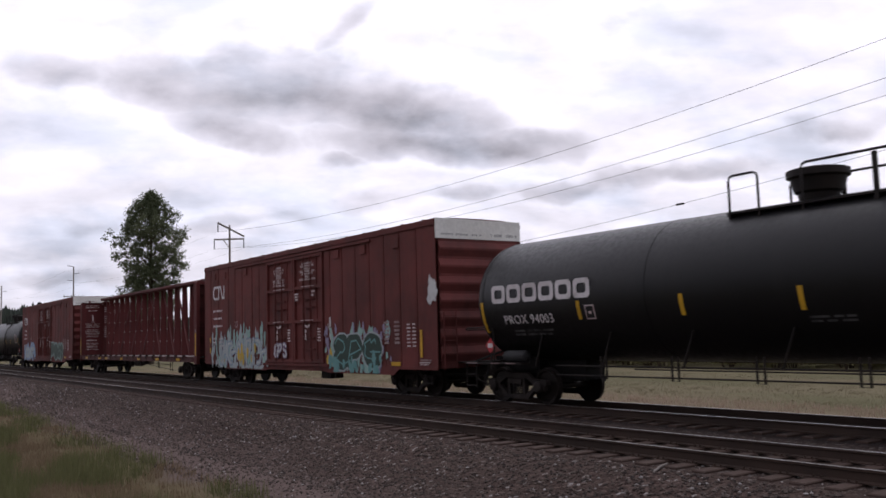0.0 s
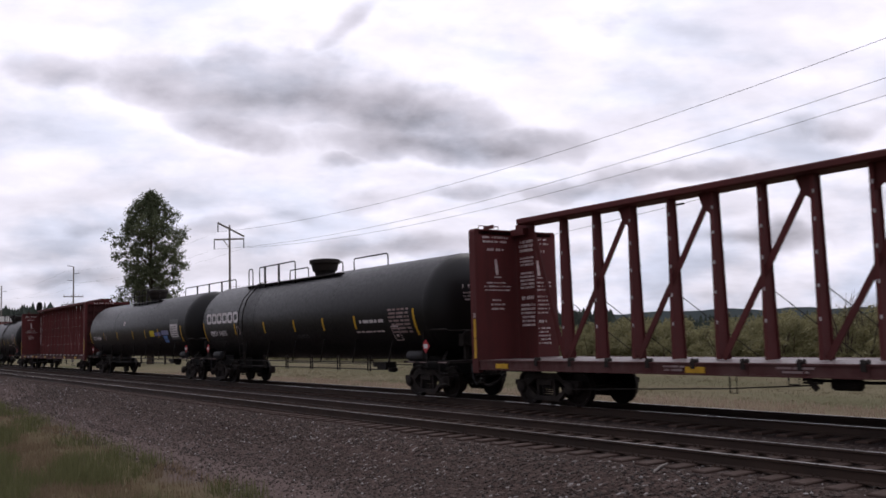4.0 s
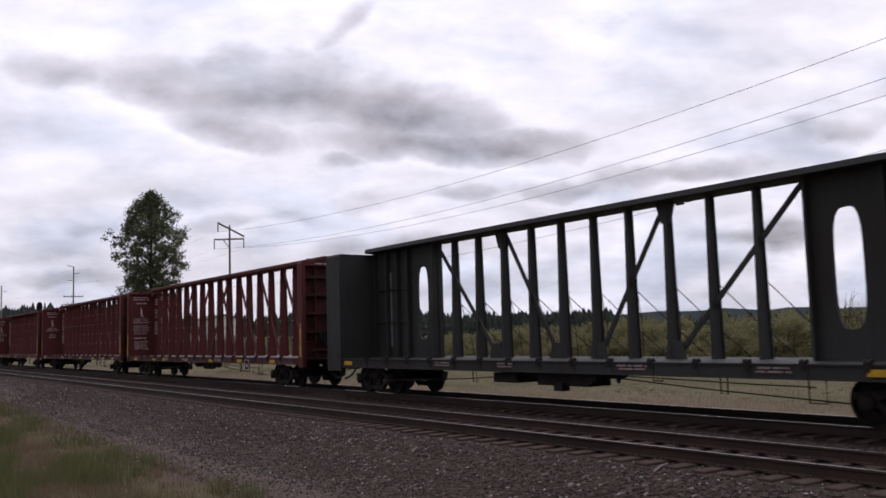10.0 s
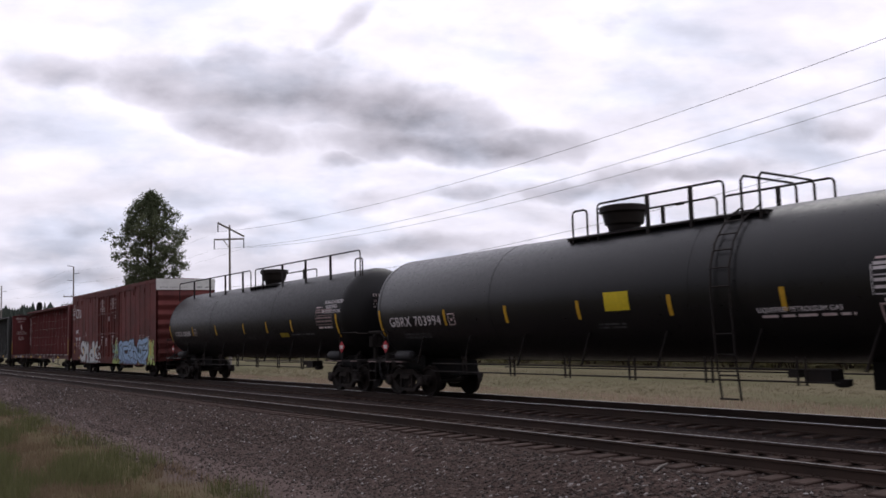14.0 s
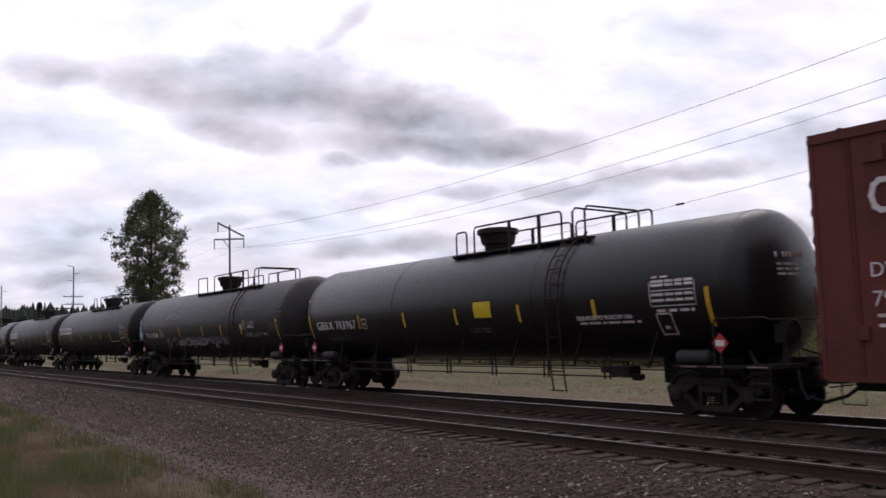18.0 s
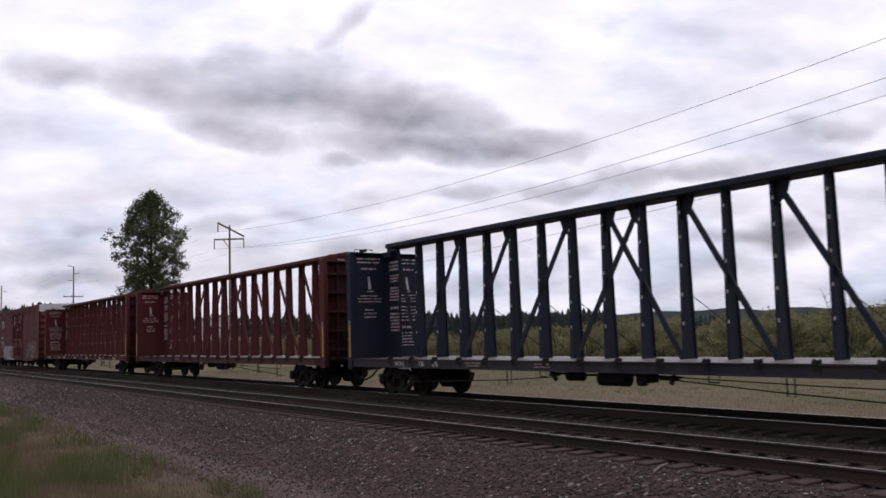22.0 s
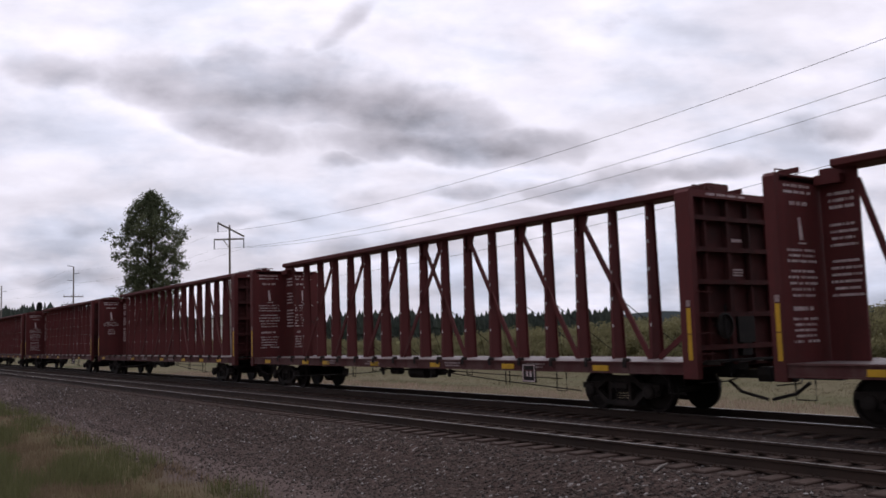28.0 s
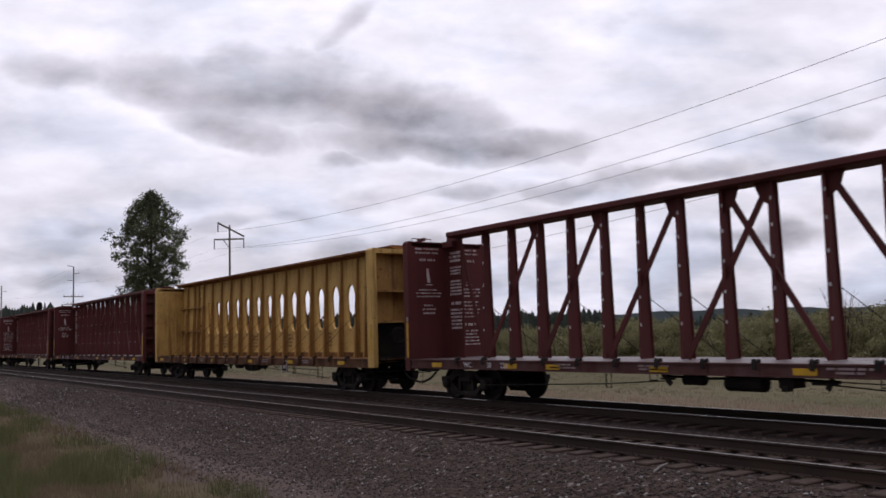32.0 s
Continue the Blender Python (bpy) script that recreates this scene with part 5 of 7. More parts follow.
# ------------------------------------------------------------------ tank car
def tank_car(label, pitch=20.4, r=1.60, zc=2.68, paint=None, rail=(2.0, 18.4), dome=10.1, gate=None, ladder=None, hoops=()):
    """Origin at the leading coupler face."""
    paint = paint or TANK
    car = tagged(base_of("tank_car"), label, "freight car", "cars of the freight train")
    a, b = 0.62, pitch - 0.55
    hd = 0.72
    prof = [(a + hd * (1 - math.cos(math.pi / 2 * k / 7)), r * math.sin(math.pi / 2 * k / 7)) for k in range(0, 8)]
    prof[0] = (a, 0.02)
    prof += [(b - q, rr) for q, rr in [(p_[0] - a, p_[1]) for p_ in reversed(prof)]]
    shell = part("tank_shell", Geo().lathe("x", prof, 56, (0, 0, zc)), paint, car, smooth=True)
    for x in (a + hd + 0.05, pitch * 0.34, pitch * 0.66, b - hd - 0.05):
        part("weld_seam", Geo().lathe("x", [(x - 0.02, r - 0.01), (x - 0.015, r + 0.006), (x + 0.015, r + 0.006), (x + 0.02, r - 0.01)], 56, (0, 0, zc)), paint, shell, smooth=True)
    top = zc + r
    # platform, rails, dome
    x0, x1 = rail
    w, foot = Geo(), zc + math.sqrt(r * r - 0.81)
    for s in (-1, 1):
        w.box(x0, x1, s * 0.78 - 0.14, s * 0.78 + 0.14, foot + 0.10, foot + 0.14)
    w.box(x0, x0 + 0.08, -0.9, 0.9, foot + 0.05, foot + 0.13).box(x1 - 0.08, x1, -0.9, 0.9, foot + 0.05, foot + 0.13)
    part("platform", w, GREASE, car, "narrow black steel platform round the dome")
    post = Geo().box(-0.04, 0.04, -0.03, 0.03, 0, top - foot + 0.58).data("railing_post", GREASE)
    for hx0, hx1, hz, side, inner in hoops:
        z1, yy = top + hz, side * 0.9
        hp = Geo().tube([(hx0, yy, foot - 0.03), (hx0, yy, z1 - 0.1), (hx0 + 0.03, yy, z1 - 0.03), (hx0 + 0.1, yy, z1), (hx1 - 0.1, yy, z1), (hx1 - 0.03, yy, z1 - 0.03), (hx1, yy, z1 - 0.1), (hx1, yy, foot - 0.03)], 0.026, 6)
        part("handrail", hp, GREASE, car, "bent black safety railing")
        for x in inner:
            part("railing_post", post, None, car, at=(x, yy, foot - 0.02))
    if gate:
        for dx in (0.0, 0.42):
            z1 = top + 0.60
            hp = Geo().tube([(gate + dx, -0.95, foot - 0.1), (gate + dx, -0.95, z1 - 0.1), (gate + dx, -0.85, z1), (gate + dx, 0.85, z1 - 0.02), (gate + dx, 0.95, z1 - 0.1), (gate + dx, 0.95, foot - 0.05)], 0.028, 6)
            part("ladder_guard", hp, GREASE, car, "bent rail where the ladder reaches the platform")
    d = part("manway", Geo().lathe("z", [(top - 0.15, 0.36), (top + 0.10, 0.40), (top + 0.14, 0.47), (top + 0.40, 0.53), (top + 0.43, 0.60), (top + 0.56, 0.60), (top + 0.58, 0.55)], 20, (dome, 0, 0)), GREASE, car, "black valve housing", smooth=True)
    part("manway_lid", Geo().lathe("z", [(top + 0.57, 0.50), (top + 0.60, 0.46), (top + 0.62, 0.1)], 16, (dome, 0, 0)), GREASE, d, smooth=True)
    # lower side rail with hangers
    sr = Geo()
    for s in (-1, 1):
        for z, rr in ((1.02, 0.020), (0.80, 0.018)):
            sr.tube([(3.9, s * 1.36, z), (pitch - 3.9, s * 1.36, z)], rr, 5)
    part("side_rail", sr, GREASE, car, "low double side rail")
    hg = Geo().tube([(0, -1.36, 1.25), (0, -1.36, 0.74), (0.17, -1.36, 0.74), (0.17, -1.36, 1.25)], 0.026, 5).data("rail_hanger", GREASE)
    k = 5.4
    while k < pitch - 4:
        part("rail_hanger", hg, None, car, at=(k, 0, 0))
        k += 2.05
    st = Geo().beam((-0.15, -1.36, 1.0), (0.15, -r * 0.84, zc - r * 0.56), 0.05, 0.03).data("rail_strut", GREASE)
    k = 3.3
    while k < pitch - 3:
        part("rail_strut", st, None, car, at=(k, 0, 0))
        k += 2.3
    # ends: stub sills, saddles, platforms, ladders
    for way, e in ((-1, -0.45), (1, pitch + 0.45)):
        q0, q1 = sorted((e - way * 0.75, e - way * 4.3))
        sill = part("stub_sill", Geo().box(q0, q1, -0.33, 0.33, 0.62, zc - r + 0.12), GREASE_DARK, car)
        xc = e - way * 2.45
        part("saddle", Geo().quad_loop([[(xc - 0.45, -0.62, z), (xc + 0.45, -0.62, z), (xc + 0.45, 0.62, z), (xc - 0.45, 0.62, z)] for z in (0.86, zc - r * 0.72)]), GREASE_DARK, sill)
        part("end_step", Geo().box(min(e - way * 0.75, e - way * 1.35), max(e - way * 0.75, e - way * 1.35), -1.42, 1.42, 1.02, 1.10), GREASE, sill)
        lad = Geo()
        for dx in (0.82, 1.24):
            lad.tube([(e - way * dx, -1.42, 0.42), (e - way * dx, -1.42, 1.06)], 0.018, 5)
        for j in range(2):
            lad.tube([(e - way * 0.82, -1.42, 0.45 + 0.3 * j), (e - way * 1.24, -1.42, 0.45 + 0.3 * j)], 0.018, 5)
        part("step_ladder", lad, GREASE, sill)
        for s in (-1, 1):
            hr = Geo().tube([(e - way * 2.05, s * 1.43, 1.05), (e - way * 2.05, s * 1.43, 1.88), (e - way * 2.02, s * 1.43, 1.96), (e - way * 1.94, s * 1.43, 2.0), (e - way * 0.90, s * 1.43, 2.0), (e - way * 0.82, s * 1.41, 1.97), (e - way * 0.80, s * 1.36, 1.95), (e - way * 0.80, 0, 1.95)], 0.020, 6)
            part("grab_rail", hr, CAST, sill, "bent handrail round the tank end")
            part("running_board", Geo().box(min(e - way * 1.36, e - way * 3.1), max(e - way * 1.36, e - way * 3.1), *sorted((s * 1.14, s * 1.44)), 1.03, 1.08), GREASE, sill)
        marks = Geo()
        for j, (m0, m1) in enumerate(((0.85, 1.30), (1.9, 2.25), (2.5, 2.9))):
            q2, q3 = sorted((e - way * m0, e - way * m1))
            marks.box(q2, q3, -1.448, -1.442, 1.045, 1.068)
        part("edge_mark", marks, LETTER_DIM, sill, "pale worn stripes on the board edge")
        q2, q3 = sorted((e - way * 2.25, e - way * 3.15))
        tank = Geo().lathe("x", [(q2, 0.03), (q2 + 0.05, 0.13), (q2 + 0.10, 0.155), (q3 - 0.10, 0.155), (q3 - 0.05, 0.13), (q3, 0.03)], 14, (0, -1.22, 1.235))
        part("air_reservoir", tank, TANK_DUST, sill, "small grey air cylinder", smooth=True)
        part("end_bracket", Geo().beam((e - way * 1.15, -1.36, 1.1), (e - way * 1.75, -0.75, zc - r * 0.80), 0.06, 0.04).beam((e - way * 1.15, 1.36, 1.1), (e - way * 1.75, 0.75, zc - r * 0.80), 0.06, 0.04), GREASE, sill)
        hose = Geo().tube([(e - way * 0.78, -0.62, 1.0), (e - way * 0.70, -0.64, 0.62), (e - way * 0.62, -0.60, 0.40), (e - way * 0.52, -0.52, 0.52)], 0.030, 6)
        part("glad_hose", hose, TANK_DUST, sill, "hanging grey rubber hose")
        if way > 0:
            part("brake_stand", Geo().box(e - 1.02, e - 0.90, -0.72, -0.60, 1.1, 1.95).box(e - 1.08, e - 0.84, -0.84, -0.48, 1.50, 1.86), GREASE, sill)
            part("hand_wheel", Geo().lathe("x", [(e - 0.80, 0.22), (e - 0.785, 0.25), (e - 0.765, 0.25), (e - 0.75, 0.22), (e - 0.765, 0.215), (e - 0.785, 0.215)], 18, (0, -0.66, 1.72)).box(e - 0.84, e - 0.76, -0.88, -0.44, 1.71, 1.73).box(e - 0.79, e - 0.77, -0.67, -0.65, 1.50, 1.94), GREASE, sill)
            vx = e - 4.9
            gear = Geo().box(vx - 0.25, vx + 0.28, -1.15, -0.75, 0.78, 1.02).lathe("z", [(0.70, 0.08), (0.73, 0.15), (0.84, 0.16)], 12, (vx + 0.38, -0.95, 0)).box(vx - 0.62, vx - 0.40, -1.1, -0.9, 0.86, 1.0)
            part("brake_valve", gear, GREASE, car, "black valve block under the tank")
        dia = Geo().quad_loop([[(e - way * 1.9 + dx, yy, 1.52 + dz) for dx, dz in ((0, -0.2), (0.2, 0), (0, 0.2), (-0.2, 0))] for yy in (-1.44, -1.425)])
        pl = part("placard", dia, REDSIGN, car, "red and white diamond placard")
        part("placard_patch", Geo().box(e - way * 1.9 - 0.10, e - way * 1.9 + 0.10, -1.446, -1.4405, 1.46, 1.58), LETTER, pl)
        part("placard_post", Geo().box(e - way * 1.9 - 0.03, e - way * 1.9 + 0.03, -1.424, -1.40, 0.9, 1.5), GREASE, car)
        add_bogie(car, e - way * 2.45)
        add_coupler(car, (0.0 if way < 0 else pitch) - way * 0.75, way, 0.74)
    if ladder:
        lg = Geo()
        for dx in (-0.22, 0.22):
            lg.tube([(ladder + dx, -(r + 0.10) * math.sin(t), zc + (r + 0.10) * math.cos(t)) for t in (0.35, 0.7, 1.05, 1.35, 1.6)] + [(ladder + dx, -1.62, 1.3), (ladder + dx, -1.5, 0.42)], 0.022, 5)
        for t in (0.5, 0.72, 0.94, 1.16, 1.38, 1.6):
            lg.tube([(ladder - 0.22, -(r + 0.10) * math.sin(t), zc + (r + 0.10) * math.cos(t)), (ladder + 0.22, -(r + 0.10) * math.sin(t), zc + (r + 0.10) * math.cos(t))], 0.018, 5)
        for z in (1.7, 1.3, 0.9, 0.45):
            lg.tube([(ladder - 0.22, -1.58, z), (ladder + 0.22, -1.58, z)], 0.018, 5)
        part("ladder", lg, GREASE, car)
    return car


def on_tank(car, xs, z0, z1, material, r=1.60, zc=2.68, name="reflector", label="", slope=0.0):
    """Thin painted strips wrapped on the near side of a tank; xs: (from, to) pairs."""
    g = Geo()
    n = max(1, int(round((z1 - z0) / 0.15)))
    for a, b in xs:
        rows = []
        for k in range(n + 1):
            z = z0 + (z1 - z0) * k / n
            c = max(-1, min(1, (z - zc) / r))
            y = -math.sqrt(1 - c * c) * (r + 0.007)
            rows.append([(a, y, z), (b, y, z)])
        base = len(g.v)
        for row in rows:
            g.v += row
        for k in range(n):
            g.f.append((base + 2 * k, base + 2 * k + 1, base + 2 * k + 3, base + 2 * k + 2))
    return part(name, g, material, car, label)


def tank_words(car, text, size, x, z, r=1.60, zc=2.68, material=None, space=1.0):
    c = (z + size * 0.35 - zc) / r
    y = -math.sqrt(max(0, 1 - c * c)) * r - 0.012
    tilt = 90 + math.degrees(math.asin(max(-1, min(1, c)))) * -1
    return words("car_number", text, size, material or LETTER, car, (x, y - 0.35 * size * abs(c), z), (tilt, 0, 0), 0.004, "white stencilled car number", space)


def tank_emblem(car, x, z, tall, r=1.60, zc=2.68):
    """The owner's name as six plain white rings with cut corners."""
    w, t, c = tall * 1.18, tall * 0.25, tall * 0.16
    yy = -math.sqrt(1 - ((z + tall / 2 - zc) / r) ** 2) * r - 0.012
    for k in range(6):
        a, g = x + k * w * 1.125, Geo()
        outer = [(c, 0), (w - c, 0), (w, c), (w, tall - c), (w - c, tall), (c, tall), (0, tall - c), (0, c)]
        hole = [(c + t * 0.75, t), (w - c - t * 0.75, t), (w - t * 1.05, c + t * 0.75), (w - t * 1.05, tall - c - t * 0.75), (w - c - t * 0.75, tall - t), (c + t * 0.75, tall - t), (t * 1.05, tall - c - t * 0.75), (t * 1.05, c + t * 0.75)]
        g.v += [(a + px, yy, z + pz) for px, pz in outer] + [(a + px, yy, z + pz) for px, pz in hole]
        g.f += [(j, (j + 1) % 8, 8 + (j + 1) % 8, 8 + j) for j in range(8)]
        part("emblem_form", g, LETTER, car, "one of six white ring forms")


# ------------------------------------------------------------------ surroundings
def leaf_cluster(v, f, centre, rx, rz, count, size, rng, shell=0.5):
    """Small folded leaves spread through an egg-shaped clump."""
    for _ in range(count):
        a, b = rng.uniform(0, 2 * math.pi), math.acos(rng.uniform(-1, 1))
        r = shell + (1 - shell) * rng.random()
        p_ = Vector((centre[0] + rx * r * math.sin(b) * math.cos(a), centre[1] + rx * r * math.sin(b) * math.sin(a), centre[2] + rz * r * math.cos(b)))
        d = Vector((rng.gauss(0, 1), rng.gauss(0, 1), rng.gauss(0, 0.8))).normalized()
        e = d.cross(Vector((rng.gauss(0, 1), rng.gauss(0, 1), rng.gauss(0, 1)))).normalized()
        s = size * rng.uniform(0.6, 1.3)
        k = len(v)
        v += [tuple(p_ - d * s), tuple(p_ + e * s * 0.55), tuple(p_ + d * s), tuple(p_ - e * s * 0.55)]
        f.append((k, k + 1, k + 2, k + 3))


def raw_mesh(name, v, f, material):
    me = bpy.data.meshes.new(name)
    me.from_pydata(v, [], f)
    me.materials.append(material)
    return me


def build_big_tree():
    rng = random.Random(11)
    x, y = -112.0, 34.0
    ground = profile(y)
    tree = tagged(base_of("cottonwood_tree", (x, y, ground)), "tall leafy cottonwood with an uneven dark green crown", "tree")
    tall = 22.0
    trunk = [(0, 0, -0.2), (0.1, 0, 3), (0.25, 0.1, 7), (0.1, 0.0, 12), (0.0, 0.1, 17), (0.1, 0, 20.3)]
    part("trunk", Geo().tube(trunk, [0.48, 0.40, 0.33, 0.22, 0.11, 0.03], 10), BARK, tree, smooth=True)
    v, f = [], []
    # width of the crown at each height, as seen
    prof = [(2.6, 3.0), (6, 3.4), (9.2, 3.7), (11.7, 3.7), (13.1, 4.0), (14.6, 4.9), (16.0, 4.7), (17.4, 4.0), (19.3, 2.7), (20.3, 1.7), (21.4, 0.6), (21.9, 0.2)]

    def lobe(a, z):
        return 0.93 + 0.13 * math.sin(3 * a + 0.9 * z) + 0.12 * math.sin(2 * a - 1.7 * z + 1.0) + 0.08 * math.sin(5 * a + 2.6 * z)

    def wide(z):
        for (a, ra), (b, rb) in zip(prof, prof[1:]):
            if a <= z <= b:
                return ra + (rb - ra) * (z - a) / (b - a)
        return 0.3

    k = 0
    while k < 1150:
        z = 2.6 + (tall - 3.0) * rng.random() ** 0.95
        a = rng.uniform(0, 2 * math.pi)
        reach = wide(z) * lobe(a, z) * math.sqrt(rng.uniform(0.02, 1.08))
        c = (reach * math.cos(a), reach * math.sin(a), z)
        if k % 11 == 0:
            part("limb", Geo().tube([(0.1, 0, max(1.5, z - reach * 0.9)), (c[0] * 0.5, c[1] * 0.5, z - reach * 0.40), c], [0.09, 0.05, 0.015], 5), BARK, tree)
        s = rng.uniform(0.40, 0.85)
        leaf_cluster(v, f, c, s, s * 1.0, int(75 * s * s) + 22, 0.125, rng, 0.15)
        k += 1
    for z in (18.5, 19.5, 20.4, 21.0, 21.5):
        leaf_cluster(v, f, (rng.uniform(-.4, .4), rng.uniform(-.3, .3), z), 0.5, 0.8, 70, 0.15, rng, 0.2)
    part("crown", raw_mesh("crown", v, f, LEAF), None, tree, "many small dark green leaves")


build_big_tree()


def utility_pole(x, y, top, label, low_arms=False, plain=False):
    ground = profile(y)
    pole = tagged(base_of("utility_pole", (x, y, ground)), label, "utility pole", "line of power poles")
    h = top - ground
    part("pole_shaft", Geo().tube([(0, 0, -0.3), (0, 0, h * 0.5), (0, 0, h - 0.2)], [0.17, 0.14, 0.10], 8), POLE, pole)
    if plain:
        for k, (side, dz) in enumerate(((-1, 0.2), (1, 1.35), (-1, 2.5))):
            part("post_insulator", Geo().tube([(0, 0, h - dz), (0, side * 0.95, h - dz + 0.12)], [0.04, 0.05], 6), WIRE, pole)
        if low_arms:
            for dz in (5.0, 6.2):
                part("low_arm", Geo().box(-0.06, 0.06, -1.5, 1.5, h - dz - 0.07, h - dz + 0.07), POLE, pole)
            for dz in (5.0, 6.2):
                for k in range(6):
                    part("pin_insulator", Geo().lathe("z", [(h - dz + 0.07, 0.02), (h - dz + 0.25, 0.045), (h - dz + 0.30, 0.03)], 6, (0, -1.4 + 0.55 * k, 0)), WIRE, pole)
        return (x, y, top)
    part("upper_arm", Geo().beam((0, -1.35, h), (0, 1.65, h - 1.35), 0.14, 0.16, Vector((1, 0, 0))), POLE, pole)
    part("cross_arm", Geo().beam((0, -1.75, h - 1.85), (0, 1.65, h - 1.62), 0.14, 0.16, Vector((1, 0, 0))), POLE, pole)
    part("arm_brace", Geo().beam((0, -0.75, h - 1.80), (0, 0.02, h - 2.75), 0.06, 0.06, Vector((1, 0, 0))), POLE, pole)
    data = Geo().lathe("z", [(-0.95, 0.03), (-0.9, 0.06), (-0.15, 0.06), (0.0, 0.03)], 8).data("insulator", WIRE)
    for yy, zz in ((-1.3, h - 0.05), (-1.72, h - 1.92), (1.62, h - 1.68)):
        part("insulator", data, None, pole, at=(0, yy, zz))
    return (x, y, top)


POLES = [utility_pole(-199.7, 30.3, 14.5, "far weathered wooden power pole", plain=True),
         utility_pole(-148.0, 32.8, 14.5, "weathered wooden power pole with lower crossarms", True, True),
         utility_pole(-90.6, 36.0, 14.5, "weathered wooden power pole with a slanted top arm"),
         utility_pole(-16.0, 39.2, 15.5, "weathered wooden power pole beside the field")]


def wire_span(a, b, sag, name="power_wire", label="thin grey overhead power wire", r=0.02):
    pts = []
    for k in range(25):
        t = k / 24
        pts.append((a[0] + (b[0] - a[0]) * t, a[1] + (b[1] - a[1]) * t, a[2] + (b[2] - a[2]) * t - 4 * sag * t * (1 - t)))
    tagged(part(name, Geo().tube(pts, r, 5), WIRE), label, "power wire", "overhead wires")


for (xa, ya, za), (xb, yb, zb) in zip(POLES, POLES[1:]):
    for dy, dz in ((-1.3, -1.0), (-1.72, -2.87), (1.62, -2.63)):
        wire_span((xa, ya + dy, za + dz), (xb, yb + dy, zb + dz), 1.6 if xb > -50 else 0.9, r=0.013 if xb > -50 else 0.006)
wire_span((-90.6, 36.0, 7.6), (-16.0, 39.2, 9.95), 1.3, "telephone_wire", "thin telephone wire below the power wires", 0.012)
tagged(part("wire_splice", Geo().lathe("x", [(-0.30, 0.02), (-0.22, 0.06), (0.22, 0.06), (0.30, 0.02)], 8), GREASE, at=(-31.6, 38.53, 8.60)), "small dark splice case hung on the telephone wire", "wire splice")


def build_signal():
    x, y = -111.6, 21.0
    g = profile(y)
    sig = tagged(base_of("railway_signal", (x, y, g)), "black railway signal head on a slim mast", "signal")
    h = 6.75 - g
    part("mast", Geo().tube([(0, 0, -0.1), (0, 0, h)], 0.07, 8), GREASE, sig)
    part("signal_head", Geo().slab_x(oval(0, h - 0.35, 0.33, 0.62, 20), -0.12, 0.04), GREASE, sig, "tall rounded black backing plate")
    for dz in (-0.05, -0.62):
        part("hood", Geo().lathe("x", [(0.03, 0.15), (0.42, 0.14), (0.42, 0.12), (0.03, 0.13)], 12, (0, 0, h + dz)), GREASE, sig)
    part("foot", Geo().box(-0.25, 0.25, -0.25, 0.25, -0.2, 0.25), GREASE, sig)


build_signal()


def build_house():
    y0, x0, x1 = 60.0, -168.5, -159.5
    g = profile(y0)
    xm = (x0 + x1) / 2
    house = tagged(base_of("white_house", (xm, y0, g)), "long low white clad house beyond the field", "house")
    w, h = (x1 - x0) / 2, 6.6
    wall = part("wall", Geo().box(-w, w, 0, 4.6, -0.2, h), CLADDING, house)
    for k in range(16):
        part("clapboard", Geo().slab_x([(-0.001, 0.25 + 0.4 * k), (-0.03, 0.25 + 0.4 * k), (-0.001, 0.62 + 0.4 * k)], -w, w), CLADDING, wall)
    part("roof", Geo().slab_x([(-0.4, h - 0.02), (2.3, h + 0.7), (5.0, h - 0.02), (5.0, h + 0.14), (2.3, h + 0.9), (-0.4, h + 0.14)], -w - 0.4, w + 0.4), ROOFING, house)
    part("gable", Geo().slab_x([(0.0, h), (2.3, h + 0.68), (4.6, h)], -w, w), CLADDING, house)
    for x in (-2.6, 0.6, 3.2):
        for z in (1.3, 4.1):
            win = part("window", Geo().box(x - 0.5, x + 0.5, -0.036, -0.005, z, z + 1.25), GLASSY, house)
            part("window_frame", Geo().box(x - 0.62, x - 0.5, -0.06, -0.004, z - 0.1, z + 1.35).box(x + 0.5, x + 0.62, -0.06, -0.004, z - 0.1, z + 1.35).box(x - 0.5, x + 0.5, -0.06, -0.004, z + 1.25, z + 1.35).box(x - 0.5, x + 0.5, -0.06, -0.004, z - 0.1, z), CLADDING, win)
    wing = part("wing", Geo().box(-w - 6.0, -w - 0.002, 0.8, 4.0, -0.2, 4.0), CLADDING, house, "low white side wing")
    part("wing_roof", Geo().slab_x([(0.4, 3.98), (2.4, 4.5), (4.4, 3.98), (4.4, 4.1), (2.4, 4.65), (0.4, 4.1)], -w - 6.3, -w - 0.45), ROOFING, wing)


build_house()


def shrub_mesh(seed, tall, wide):
    rng = random.Random(seed)
    v, f = [], []
    for k in range(44):
        a, r = rng.uniform(0, 6.28), wide * math.sqrt(rng.random())
        h = tall * (1 - 0.55 * (r / wide) ** 2) * rng.uniform(0.25, 1.0)
        leaf_cluster(v, f, (r * math.cos(a), r * math.sin(a), h), 0.62, 0.50, 130, 0.085, rng, 0.1)
    return raw_mesh("shrub_leaves", v, f, BRUSH)


